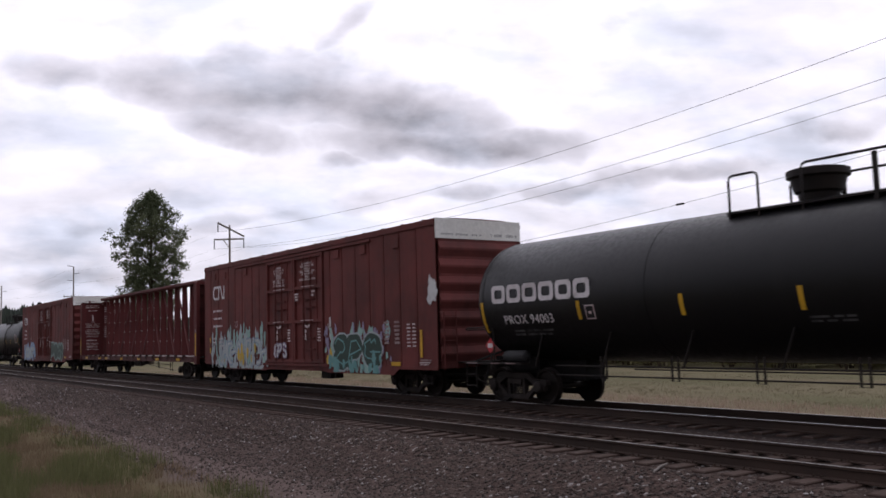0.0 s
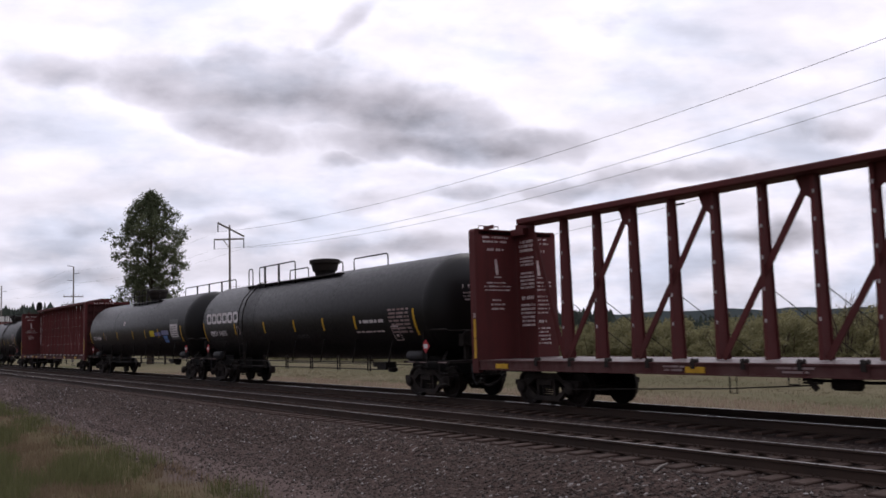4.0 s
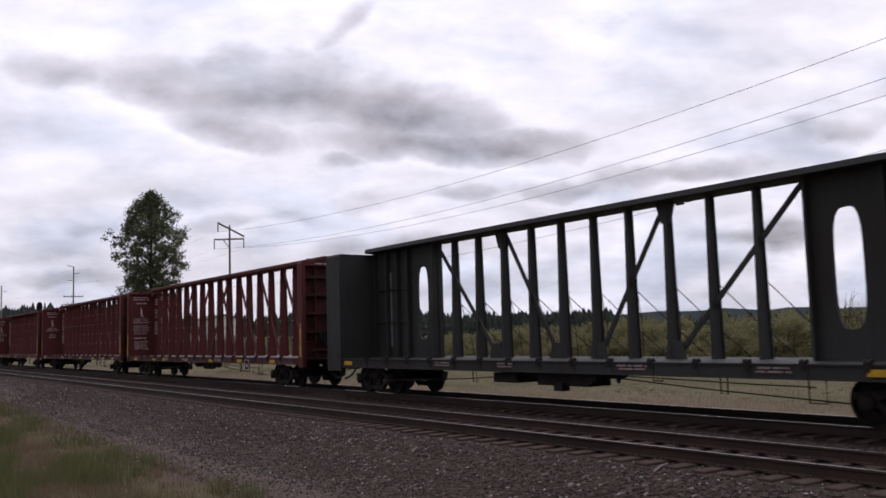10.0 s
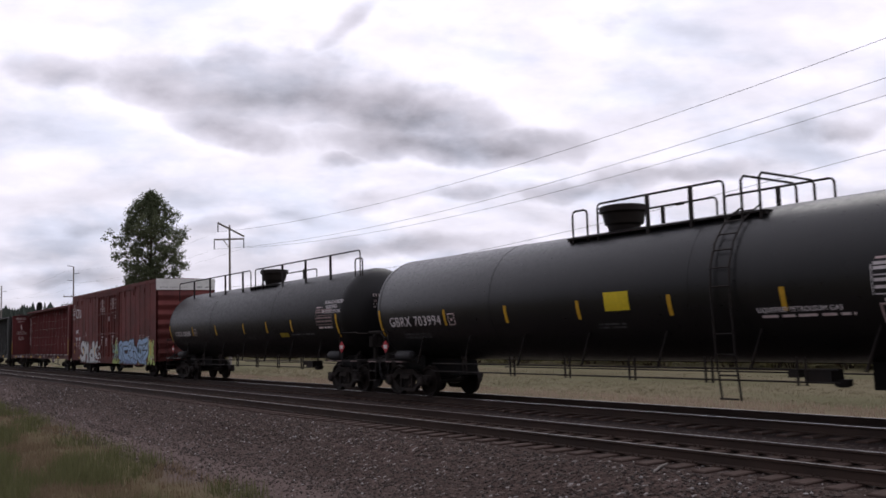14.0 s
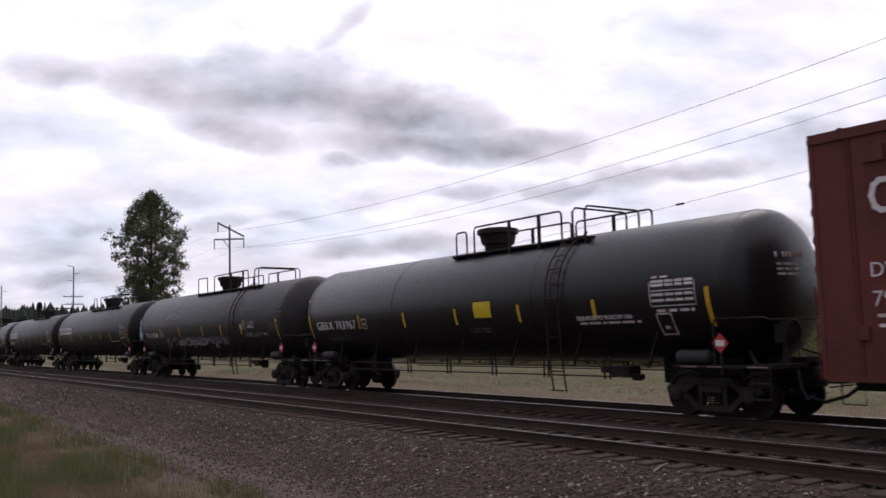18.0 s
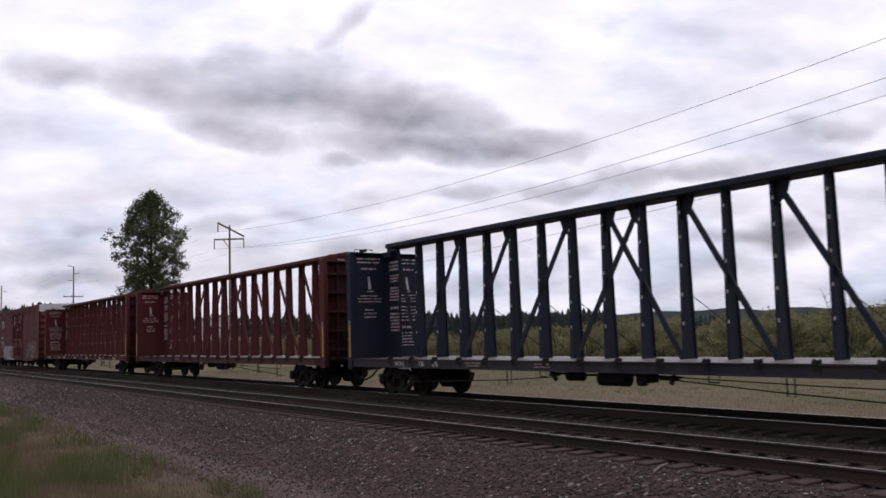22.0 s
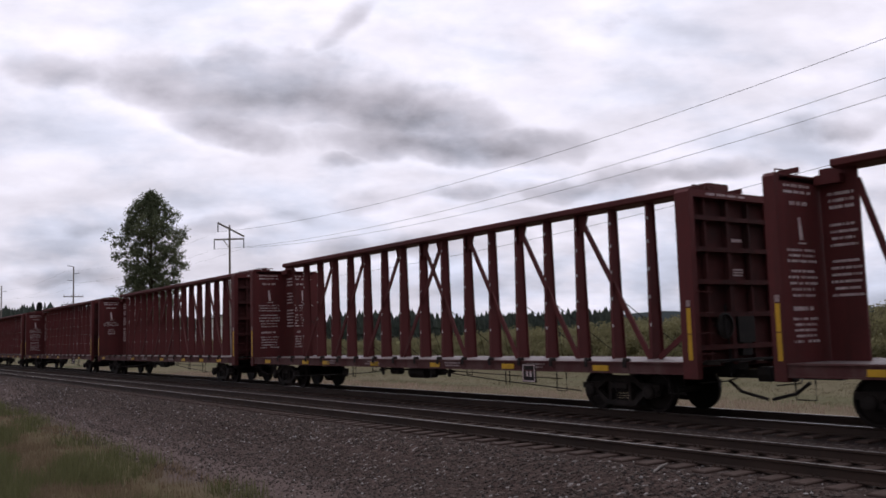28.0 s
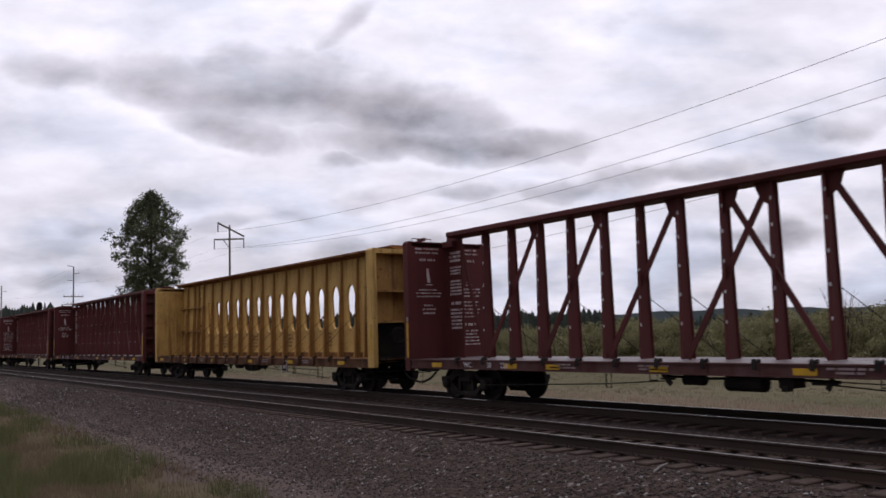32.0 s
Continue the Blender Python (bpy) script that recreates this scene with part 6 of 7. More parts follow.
def build_brush():
    rng = random.Random(5)
    kinds = [(shrub_mesh(20 + k, 3.3, 2.3)) for k in range(4)]
    stems = []
    for k in range(4):
        g = Geo()
        r2 = random.Random(k)
        for j in range(7):
            a = r2.uniform(0, 6.28)
            g.tube([(0.15 * math.cos(a), 0.15 * math.sin(a), -0.3), (0.8 * math.cos(a), 0.8 * math.sin(a), 1.2), (1.3 * math.cos(a), 1.3 * math.sin(a), 2.3)], [0.05, 0.035, 0.012], 5)
        stems.append(g.data("stem", BARK))
    x = 42.0
    while x > -156:
        for row in range(3):
            y = 46.5 + 4.2 * row + rng.uniform(-1.2, 1.2) + max(0, -x - 40) * 0.04
            size = 1.0 if x > -42 else max(0.62, 1.0 - (-42 - x) * 0.008) if x > -116 else 0.85
            size *= rng.uniform(0.82, 1.12) * (1.0 + 0.05 * row)
            k = rng.randrange(4)
            px = x + rng.uniform(-1.2, 1.2)
            shrub = tagged(base_of("shrub", (px, y, profile(y) - 0.05)), "dense olive-green roadside shrub", "shrub", "shrubs along the field")
            shrub.scale = (size * 1.15, size * 1.15, size)
            shrub.rotation_euler = (0, 0, rng.uniform(0, 6.28))
            part("leaves", kinds[k], None, shrub)
            part("stem", stems[k], None, shrub)
        x -= 3.0
    for k, (px, y, s) in enumerate(((-27.0, 46.0, 0.98), (-26.0, 46.6, 0.85), (-20.5, 45.5, 0.72))):
        r2 = random.Random(40 + k)
        g = Geo()
        for j in range(9):
            a, l = r2.uniform(0, 6.28), r2.uniform(0.6, 1.3)
            tip = (l * math.cos(a), l * math.sin(a), r2.uniform(3.4, 4.8) * s)
            mid = (tip[0] * 0.4, tip[1] * 0.4, tip[2] * 0.55)
            g.tube([(0, 0, -0.2), mid, tip], [0.03, 0.018, 0.006], 5)
            for q in range(4):
                b = r2.uniform(0, 6.28)
                m = Vector(mid).lerp(Vector(tip), r2.uniform(0.1, 0.8))
                g.tube([m, m + Vector((0.5 * math.cos(b), 0.5 * math.sin(b), 0.5 * s))], [0.011, 0.004], 4)
        tagged(part("bare_bush", g, BARK, at=(px, y, profile(y))), "bare twiggy bush standing above the shrubs", "bush", "bare bushes")


build_brush()


def build_far_woods():
    rng = random.Random(8)
    g = Geo()
    for k in range(3600):
        px = rng.uniform(-250, 1800) if k < 1000 else rng.uniform(-200, 330) if k < 1800 else rng.uniform(330, 1150)
        t = (px - 784) / 1557
        az = YAW - math.atan(t)
        if px < 240:
            dist, tall = rng.uniform(300, 380), rng.uniform(11, 16.5)
        elif px < 1080:
            dist, tall = rng.uniform(380, 480), rng.choice((rng.uniform(6, 9), rng.uniform(7.5, 10.5), rng.uniform(9, 13 if px > 760 else 15)))
        else:
            dist, tall = rng.uniform(700, 900), rng.uniform(8, 13.5)
        x, y = -math.sin(az) * dist, math.cos(az) * dist
        w = tall * rng.uniform(0.20, 0.32)
        n = 4
        for j in range(4):
            z0, z1 = tall * (0.02 + 0.22 * j), tall * min(1.0, 0.46 + 0.19 * j)
            r = w * (1 - 0.21 * j) * rng.uniform(0.8, 1.2)
            ph = rng.uniform(0, 6)
            ring = [(x + r * (1.25 if q % 2 else 0.75) * math.cos(ph + 6.283 * q / (2 * n)), y + r * (1.25 if q % 2 else 0.75) * math.sin(ph + 6.283 * q / (2 * n)), z0 - 0.6 + rng.uniform(-0.3, 0.3)) for q in range(2 * n)]
            b = len(g.v)
            g.v += ring + [(x, y, z1 - 0.6)]
            g.f += [(b + q, b + (q + 1) % (2 * n), b + 2 * n) for q in range(2 * n)]
    tagged(new("conifer_wood", raw_mesh("conifer_wood", g.v, g.f, CONIFER)), "far belt of dark conifers", "trees", kind="stuff")
    # low hills on the horizon, distance haze painted into their blue-grey base colour
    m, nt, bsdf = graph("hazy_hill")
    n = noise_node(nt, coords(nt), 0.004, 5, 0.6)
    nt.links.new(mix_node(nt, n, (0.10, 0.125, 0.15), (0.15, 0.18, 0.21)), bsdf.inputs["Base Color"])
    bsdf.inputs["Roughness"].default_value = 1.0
    v, f = [], []
    for k in range(181):
        az = radians(-100 + k * 1.25) + YAW
        d = 3600
        x, y = -math.sin(az) * d, math.cos(az) * d
        top = 62 + 34 * noise.noise(Vector((k * 0.11, 0, 0))) + 12 * noise.noise(Vector((k * 0.6, 3, 0)))
        v += [(x, y, -20), (x, y, top), (x * 1.1, y * 1.1, -20)]
    for k in range(180):
        a = 3 * k
        f += [(a, a + 3, a + 4, a + 1), (a + 1, a + 4, a + 5, a + 2)]
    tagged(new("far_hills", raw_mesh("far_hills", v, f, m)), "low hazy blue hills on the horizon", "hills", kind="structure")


build_far_woods()


# ------------------------------------------------------------------ the train
def build_train():
    # leading coupler end (near-side corner for the flat cars and boxcars) of every car at the clip's start
    red0 = truss_car("centre_beam_car", "oxide-red centre-beam lumber car with an open truss, empty", RED, RED_DARK, 0)
    reds = {"I": 66.85, "J": 91.05, "K": 115.0, "L": 139.15, "O": 211.9, "T": 422.75, "W": 495.1, "a": 543.55, "d": 616.55, "f": 665.5}
    flats = {"F": rolling(red0, 1.5)}
    for k, s in reds.items():
        flats[k] = rolling(copy_thing(red0, pose(0, 0, 0)), s)
    red1 = truss_car("centre_beam_car", "oxide-red centre-beam lumber car with long white stencils, empty", RED, RED_DARK, 1)
    flats["M"] = rolling(red1, 163.0)
    for k, s in {"C": -63.1, "Y": 398.35, "Z": 519.35, "b": 567.8, "c": 592.1}.items():
        flats[k] = rolling(copy_thing(red1, pose(0, 0, 0)), s)
    flats["V"] = rolling(truss_car("centre_beam_car", "oxide-red centre-beam lumber car with a plain end plate, empty", RED, RED_DARK, 2), 471.1)
    blue = truss_car("centre_beam_car", "dark blue centre-beam lumber car with white stencils, empty", BLUE, weathered("dark_blue_sill", (0.03, 0.03, 0.045), (0.08, 0.07, 0.07), 0.7, 0.8), 0)
    flats["U"] = rolling(blue, 446.95)
    marks = {"F": "WC 37 375", "O": "ATW 318334", "U": "NOKL 736 876", "d": "WC 37 203", "f": "WC 38 226"}
    sets = ([1.6, 4.9, 6.5, 9.8, 13.2, 16.5, 19.8], [2.0, 5.2, 8.9, 12.5, 19.0], [1.2, 7.4, 12.6, 15.9, 18.4, 20.6], [])
    for n, (k, car) in enumerate(sorted(flats.items())):
        which = 3 if k in "UVT" else 0 if k in "FJ" else n % 3
        sill_marks(car, 60 + n, sets[which], marks.get(k, ""), n % 4)
        if k in "LMYVZbcO":
            frame_mark(car, 17.1 + 0.2 * (n % 3))
    rolling(grey_car(), 187.5)
    rolling(panel_car(), 641.2)

    # boxcars
    white, pale = spray("white", (0.62, 0.62, 0.62)), spray("pale_blue", (0.30, 0.44, 0.62))
    ink, teal = spray("black", (0.02, 0.02, 0.025)), spray("teal", (0.16, 0.34, 0.33))
    lime, peach, ochre = spray("lime", (0.42, 0.52, 0.16)), spray("peach", (0.55, 0.26, 0.20)), spray("ochre", (0.6, 0.40, 0.06))
    box = boxcar("brown-red boxcar with double doors and a white end band", 3)
    cars = {"D": box}
    for k in "BPX":
        cars[k] = copy_thing(box, pose(0, 0, 0))
    for k, s in (("B", -83.3), ("D", -39.1), ("P", 236.2), ("X", 378.15)):
        rolling(cars[k], s)
        noodle_mark(cars[k], 1.10, 3.70, 0.50, -1.605, LETTER)
    y = -1.606
    for k, a, b in (("P", "794", "387"), ("X", "794", "558")):
        words("car_number", "DWC", 0.35, LETTER, cars[k], (0.97, y, 2.60))
        words("car_number", a, 0.37, LETTER, cars[k], (0.99, y, 2.11))
        words("car_number", b, 0.37, LETTER, cars[k], (1.78, y, 2.11))
    for k in "BDPX":
        g = bars(Geo(), 1.05, 1.45, 1.65, 1.98, 2, y - 0.003, y, 3, 0.2, gap=0.65)
        bars(g, 1.83, 2.22, 1.50, 1.98, 3, y - 0.003, y, 5, 0.2, gap=0.65)
        if k in "BD":
            bars(g, 1.0, 2.2, 2.2, 3.2, 3, y - 0.003, y, 9, 0.2, gap=0.75)
        for x in (16.9, 17.2):
            bars(g, x, x + 0.22, 1.45, 2.2, 7, y - 0.003, y, int(x * 7), 0.3, gap=0.6)
        bars(g, 17.55, 18.1, 0.95, 1.06, 2, y - 0.003, y, 8, 0.3)
        part("stencil", g, STENCIL, cars[k], "small worn white stencils")
        f = Geo()
        for x0, x1, z0, z1 in ((3.6, 3.86, 2.62, 2.64), (3.6, 3.86, 2.40, 2.42), (3.6, 3.62, 2.42, 2.62), (3.84, 3.86, 2.42, 2.62)):
            f.box(x0, x1, y - 0.003, y, z0, z1)
        part("stencil_frame", f, STENCIL, cars[k])
    for k in "PD":
        part("reflector", Geo().box(0.66, 0.76, y - 0.004, y, 1.3, 2.0), STRIPE, cars[k], "upright amber reflector")
        part("reflector", Geo().box(17.62, 17.74, y - 0.004, y, 1.2, 2.0), STRIPE, cars[k], "upright amber reflector")
    # graffiti, boxcar by boxcar
    ash, navy, blush = spray("ash", (0.40, 0.45, 0.46)), spray("dull_blue", (0.20, 0.27, 0.42)), spray("rust_pink", (0.30, 0.12, 0.10))
    bottle, violet, mint = spray("bottle_green", (0.045, 0.075, 0.060)), spray("violet", (0.30, 0.25, 0.36)), spray("mint", (0.30, 0.46, 0.42))
    cars["P"]["label"] = "brown-red boxcar with white and pale blue graffiti"
    p = cars["P"]
    splash(p, 1.9, 6.9, 0.85, 1.75, 46, blush, 3, size=(0.10, 0.24), tall=1.2, label="rusty pink overspray")
    splash(p, 2.4, 6.9, 0.9, 1.95, 34, ink, 4, y=-1.6052, size=(0.06, 0.17), tall=1.4)
    piece(p, 2.35, 6.95, 0.72, 2.12, ("bend", "arch", "gate", "fork"), white, ink, 0.30, 5, 0.08, y=-1.6075, label="big white bubble graffiti", inner=ash)
    splash(p, 4.0, 6.7, 0.72, 0.88, 40, ash, 6, y=-1.609, size=(0.08, 0.16), tall=0.7, label="pale paint on the sill")
    splash(p, 6.95, 7.75, 0.75, 1.75, 30, white, 7, y=-1.642, size=(0.04, 0.13), tall=0.8, spiky=True)
    for x in (3.2, 6.05):
        part("reflector", Geo().box(x, x + 0.10, -1.625, -1.622, 1.2, 1.65), STRIPE, p, "amber reflector over the paint")
    splash(p, 10.4, 11.55, 0.75, 1.75, 40, mint, 8, y=-1.642, size=(0.03, 0.11), tall=2.0, spiky=True)
    splash(p, 10.5, 12.0, 0.72, 0.95, 50, lime, 9, y=-1.67, size=(0.04, 0.11), tall=0.9, spiky=True, label="lime green overspray")
    splash(p, 11.0, 11.5, 1.3, 2.1, 20, lime, 19, y=-1.644, size=(0.03, 0.10), tall=1.4, spiky=True)
    splash(p, 11.6, 18.2, 0.75, 1.5, 80, lime, 10, size=(0.06, 0.18), tall=1.5, spiky=True)
    splash(p, 17.3, 18.1, 0.9, 1.9, 40, lime, 11, y=-1.6042, size=(0.04, 0.15), tall=2.0, spiky=True)
    piece(p, 11.55, 17.2, 0.70, 2.12, ("bowl", "hook", "bend", "gate", "hoop", "bolt"), pale, ink, 0.50, 12, 0.08, y=-1.6065, label="big pale blue bubble graffiti", inner=ink)
    splash(p, 11.8, 17.0, 0.72, 0.95, 30, navy, 13, y=-1.617, size=(0.08, 0.2), tall=0.7)
    piece(p, 0.12, 0.84, 3.55, 3.72, ("stem", "stem"), white, None, 0.03, 14, y=-1.604)
    piece(p, 0.10, 0.88, 3.80, 4.02, ("gate", "bolt", "arch", "bowl", "gate"), white, None, 0.028, 15, y=-1.604)
    piece(p, 0.10, 0.88, 4.12, 4.36, ("fork", "stem", "bowl", "bend"), white, None, 0.03, 16, y=-1.604)
    piece(p, 0.42, 0.66, 4.42, 4.60, ("hoop",), white, None, 0.03, 17, y=-1.604)
    cars["X"]["label"] = "brown-red boxcar with black-and-white graffiti and a chalk outline tag"
    p = cars["X"]
    splash(p, 2.4, 7.3, 0.75, 1.95, 44, ink, 21, size=(0.10, 0.24), tall=1.3, spiky=True, label="black overspray")
    piece(p, 2.45, 7.4, 0.70, 2.02, ("bolt", "gate", "bend", "bolt", "arch", "fork", "gate"), white, ink, 0.22, 22, 0.05, label="white angular graffiti", inner=ink, lean=0.2)
    splash(p, 4.0, 7.7, 0.70, 0.90, 46, white, 23, y=-1.617, size=(0.06, 0.16), tall=0.6, label="white paint on the sill")
    for x in (3.3, 5.6):
        splash(p, x, x + 0.2, 1.2, 1.7, 6, ochre, 24, y=-1.618, size=(0.05, 0.1), tall=2.0)
    rings = [ring_pts(13.75, 1.30, 0.27, 0.42), ring_pts(14.55, 1.45, 0.42, 0.62, 200, -10), ring_pts(15.05, 1.30, 0.28, 0.52, 200, 0), ring_pts(15.75, 1.35, 0.40, 0.66, 190, 0), ring_pts(16.20, 1.45, 0.30, 0.42, 180, 20),
             ring_pts(14.60, 0.85, 0.32, 0.30), ring_pts(15.70, 0.92, 0.22, 0.26), ring_pts(16.15, 0.95, 0.28, 0.28, 180, 0), ring_pts(16.75, 0.85, 0.52, 0.60, 110, 0), [(15.45, 1.9), (15.5, 1.2), (15.6, 0.9)], [(16.4, 1.85), (16.45, 1.3), (16.1, 1.2)]]
    part("graffiti", strokes(Geo(), [[(a + 0.02 * math.sin(9 * c), c) for a, c in run] for run in rings], 0.045, -1.607), spray("chalk_white", (0.50, 0.49, 0.49)), p, "thin chalky outline tag")
    splash(p, 13.9, 16.4, 0.8, 1.8, 40, ink, 25, y=-1.6045, size=(0.03, 0.10), tall=2.0)
    cars["D"]["label"] = "brown-red boxcar with dripping teal and white graffiti"
    p = cars["D"]
    splash(p, 0.9, 6.8, 0.80, 2.0, 70, ash, 31, size=(0.07, 0.22), tall=2.6, spiky=True, label="pale grey-teal dripping overspray")
    splash(p, 1.4, 6.6, 0.80, 2.25, 60, mint, 32, y=-1.6055, size=(0.05, 0.13), tall=3.6, spiky=True)
    piece(p, 1.7, 6.7, 0.80, 1.95, ("stem", "arch", "hook", "stem", "bowl", "stem", "gate", "stem", "hook", "stem"), ash, navy, 0.16, 33, 0.03, y=-1.6075, inner=white, label="pale grey-teal graffiti")
    splash(p, 3.0, 6.6, 0.9, 1.6, 9, ochre, 34, y=-1.618, size=(0.05, 0.12), tall=2.4)
    splash(p, 3.0, 7.0, 0.70, 0.88, 30, ash, 35, y=-1.608, size=(0.08, 0.18), tall=0.6)
    piece(p, 7.5, 8.6, 1.15, 1.70, ("bowl", "gate", "bend"), white, violet, 0.07, 36, 0.04, y=-1.642)
    splash(p, 11.7, 15.9, 0.75, 2.1, 46, mint, 37, size=(0.06, 0.20), tall=2.0, spiky=True, label="teal and white overspray")
    splash(p, 11.6, 16.0, 0.85, 2.2, 40, violet, 38, y=-1.6050, size=(0.05, 0.14), tall=2.4, spiky=True)
    piece(p, 12.3, 15.3, 0.74, 2.0, ("bend", "gate", "bowl"), bottle, ash, 0.42, 39, 0.06, y=-1.6070, label="dark green graffiti with pale edges", inner=teal)
    splash(p, 12.0, 15.4, 0.70, 1.2, 24, teal, 40, y=-1.619, size=(0.05, 0.15), tall=2.0)
    splash(p, 11.9, 12.2, 1.0, 1.6, 5, ochre, 41, y=-1.619, size=(0.08, 0.14), tall=1.8)
    splash(p, 18.12, 18.42, 2.9, 3.3, 16, white, 42, size=(0.05, 0.16), tall=2.4, spiky=True, label="spiky white spray mark")
    splash(p, 11.9, 12.2, 1.9, 2.4, 10, white, 43, size=(0.03, 0.09), tall=3.0, spiky=True)
    cars["B"]["label"] = "brown-red boxcar with pale blue and teal graffiti patches"
    p = cars["B"]
    splash(p, 1.2, 5.6, 0.80, 2.1, 60, pale, 51, size=(0.10, 0.30), tall=1.6, spiky=True, label="pale blue graffiti patch")
    piece(p, 1.6, 5.2, 0.80, 1.9, ("arch", "bend", "gate"), ash, navy, 0.30, 52, 0.05, y=-1.6070)
    piece(p, 11.4, 15.4, 0.80, 2.1, ("gate", "bowl", "bend"), bottle, mint, 0.45, 53, 0.09, y=-1.6070, label="dark green graffiti with pale edges")

    # tank cars
    amber = lambda car, xs, z0, z1, r, zc: on_tank(car, [(x, x + 0.11) for x in xs], z0, z1, STRIPE, r, zc, "reflector", "upright amber reflective strips")
    std = dict(pitch=20.35, r=1.60, zc=2.68)
    big = dict(pitch=20.35, r=1.58, zc=2.67)

    def boxed(car, x, z, r, zc, w=0.30):
        """Small white frame with an unreadable mark in it."""
        on_tank(car, [(x, x + 0.03), (x + w - 0.03, x + w)], z, z + w * 1.1, STENCIL, r, zc, "stencil_frame")
        on_tank(car, [(x + 0.035, x + w - 0.035)], z, z + 0.03, STENCIL, r, zc, "stencil_frame")
        on_tank(car, [(x + 0.035, x + w - 0.035)], z + w * 1.1 - 0.03, z + w * 1.1, STENCIL, r, zc, "stencil_frame")
        on_tank(car, [(x + w * 0.35, x + w * 0.65)], z + 0.12, z + 0.19, STENCIL, r, zc, "stencil")

    def lines(car, x0, x1, z, rows, h, seed, r, zc, material=LETTER_DIM, pitch=None):
        rng = random.Random(seed)
        for k in range(rows):
            x, xs = x0 + rng.uniform(0, 0.15) * (x1 - x0), []
            while x < x1 - 0.04:
                n = min(x1, x + rng.uniform(0.10, 0.45))
                xs.append((x, n))
                x = n + rng.uniform(0.05, 0.10)
            on_tank(car, xs, z - k * (pitch or 1.9 * h), z - k * (pitch or 1.9 * h) + h, material, r, zc, "stencil", "worn row of small stencils")

    def finish(car, r, zc, number="", emblem=False, sign=False, panel=True, seed=1, long=20.4):
        for x in ((4.78, 7.5, 10.16, 12.87, 15.52) if sign else (4.90 if emblem else 4.50, 7.9 if emblem else 7.45, 10.6, 12.9, 15.15)):
            amber(car, [x], 2.10, 2.54, r, zc)
        for x in (1.30, 18.70):
            amber(car, [x], 1.85, 2.65, r, zc)
        if emblem:
            tank_emblem(car, 1.78, 2.60, 0.46, r, zc)
        if number:
            tank_words(car, number, 0.33 if emblem else 0.42 if sign else 0.33, 2.28 if emblem else 2.02 if sign else 2.3, 2.06 if emblem else 2.12, r, zc, space=1.05 if not sign else 1.12)
        lines(car, 2.4, 3.9, 1.86, 2, 0.05, seed, r, zc, WORN)
        boxed(car, 5.16 if emblem else 5.0 if sign else 4.72, 2.10, r, zc)
        if sign:
            on_tank(car, [(11.08, 11.82)], 2.26, 2.68, spray("sign_yellow", (0.68, 0.52, 0.03)), r, zc, "hazard_panel", "yellow rectangular sign")
        if panel:
            ink = LETTER if sign else LETTER_DIM
            for k, z in enumerate((2.30, 2.40, 2.52, 2.62, 2.72, 2.80)):
                cells = [(17.32, 17.66), (17.70, 17.92), (17.96, 18.16), (18.20, 18.42)] if k % 3 else [(17.32, 18.42)]
                on_tank(car, cells, z, z + (0.055 if k % 3 else 0.022), ink, r, zc, "data_line", "row of the white data table")
            on_tank(car, [(17.27, 17.29), (18.45, 18.47)], 2.30, 2.82, ink, r, zc, "data_frame")
            lines(car, 17.35, 18.4, 2.18, 1, 0.06, seed + 2, r, zc, STENCIL)
            lines(car, 17.3, 17.8, 2.90, 1, 0.04, seed + 3, r, zc, STENCIL)
        if sign or emblem:
            boxed(car, 17.35, 1.70, r, zc, 0.42)
        lines(car, 15.0, 16.9, 1.98, 1, 0.05, seed + 4, r, zc, STENCIL if sign or emblem else WORN)
        lines(car, 10.6, 11.6, 1.95, 2, 0.04, seed + 5, r, zc, WORN)
        # number and stencils on the curved end
        g = Geo()
        rng = random.Random(seed + 9)
        for k, (z, h) in enumerate(((3.18, 0.11), (3.02, 0.05), (2.92, 0.05), (2.82, 0.05))):
            y = -0.62
            while y < (0.22 if k == 0 else 0.0):
                w = h * 0.62
                rad = math.hypot(y + w / 2, z - zc) / r
                x = long - 0.55 - 0.72 * (1 - math.sqrt(max(0, 1 - rad * rad))) + 0.02
                if rng.random() > 0.15:
                    g.quad_loop([[(x + q - 0.10 * (y + w / 2 < yy), yy, zz) for yy, zz in ((y, z), (y + w, z), (y + w, z + h), (y, z + h))] for q in (-0.06, 0.006)])
                y += w * 1.45
        part("stencil", g, STENCIL, car, "number and stencils on the tank end")
        return car

    WORN = weathered("almost_gone_stencil", (0.11, 0.11, 0.11), (0.03, 0.03, 0.03), 0.6, 0.9, 3.0, streaks=False)
    near_dome = [(8.77, 9.45, 0.60, -1, ()), (9.0, 12.6, 0.60, 1, (10.2, 11.4)), (10.4, 13.95, 0.60, -1, (11.83, 13.30)), (13.0, 15.3, 0.58, 1, (14.2,))]
    gas_dome = [(9.5, 10.0, 0.50, -1, ()), (9.3, 12.4, 0.58, 1, (10.8,)), (10.35, 13.95, 0.58, -1, (11.9, 13.1)), (12.6, 15.3, 0.56, 1, (14.0,))]
    e_size = dict(pitch=20.55, r=1.60, zc=2.68)
    a = tank_car("black tank car with a short top railing", rail=(8.7, 14.6), dome=10.2, hoops=near_dome, gate=14.5, ladder=13.0, **std)
    rolling(finish(a, 1.60, 2.68), -104.5)
    e = tank_car("black tank car with a white emblem and a top railing", rail=(8.7, 14.9), dome=10.2, hoops=near_dome, gate=14.5, ladder=13.0, **e_size)
    rolling(finish(e, 1.60, 2.68, "PROX 94003", True, long=20.55), -19.85)
    g_size = dict(pitch=20.6, r=1.60, zc=2.68)
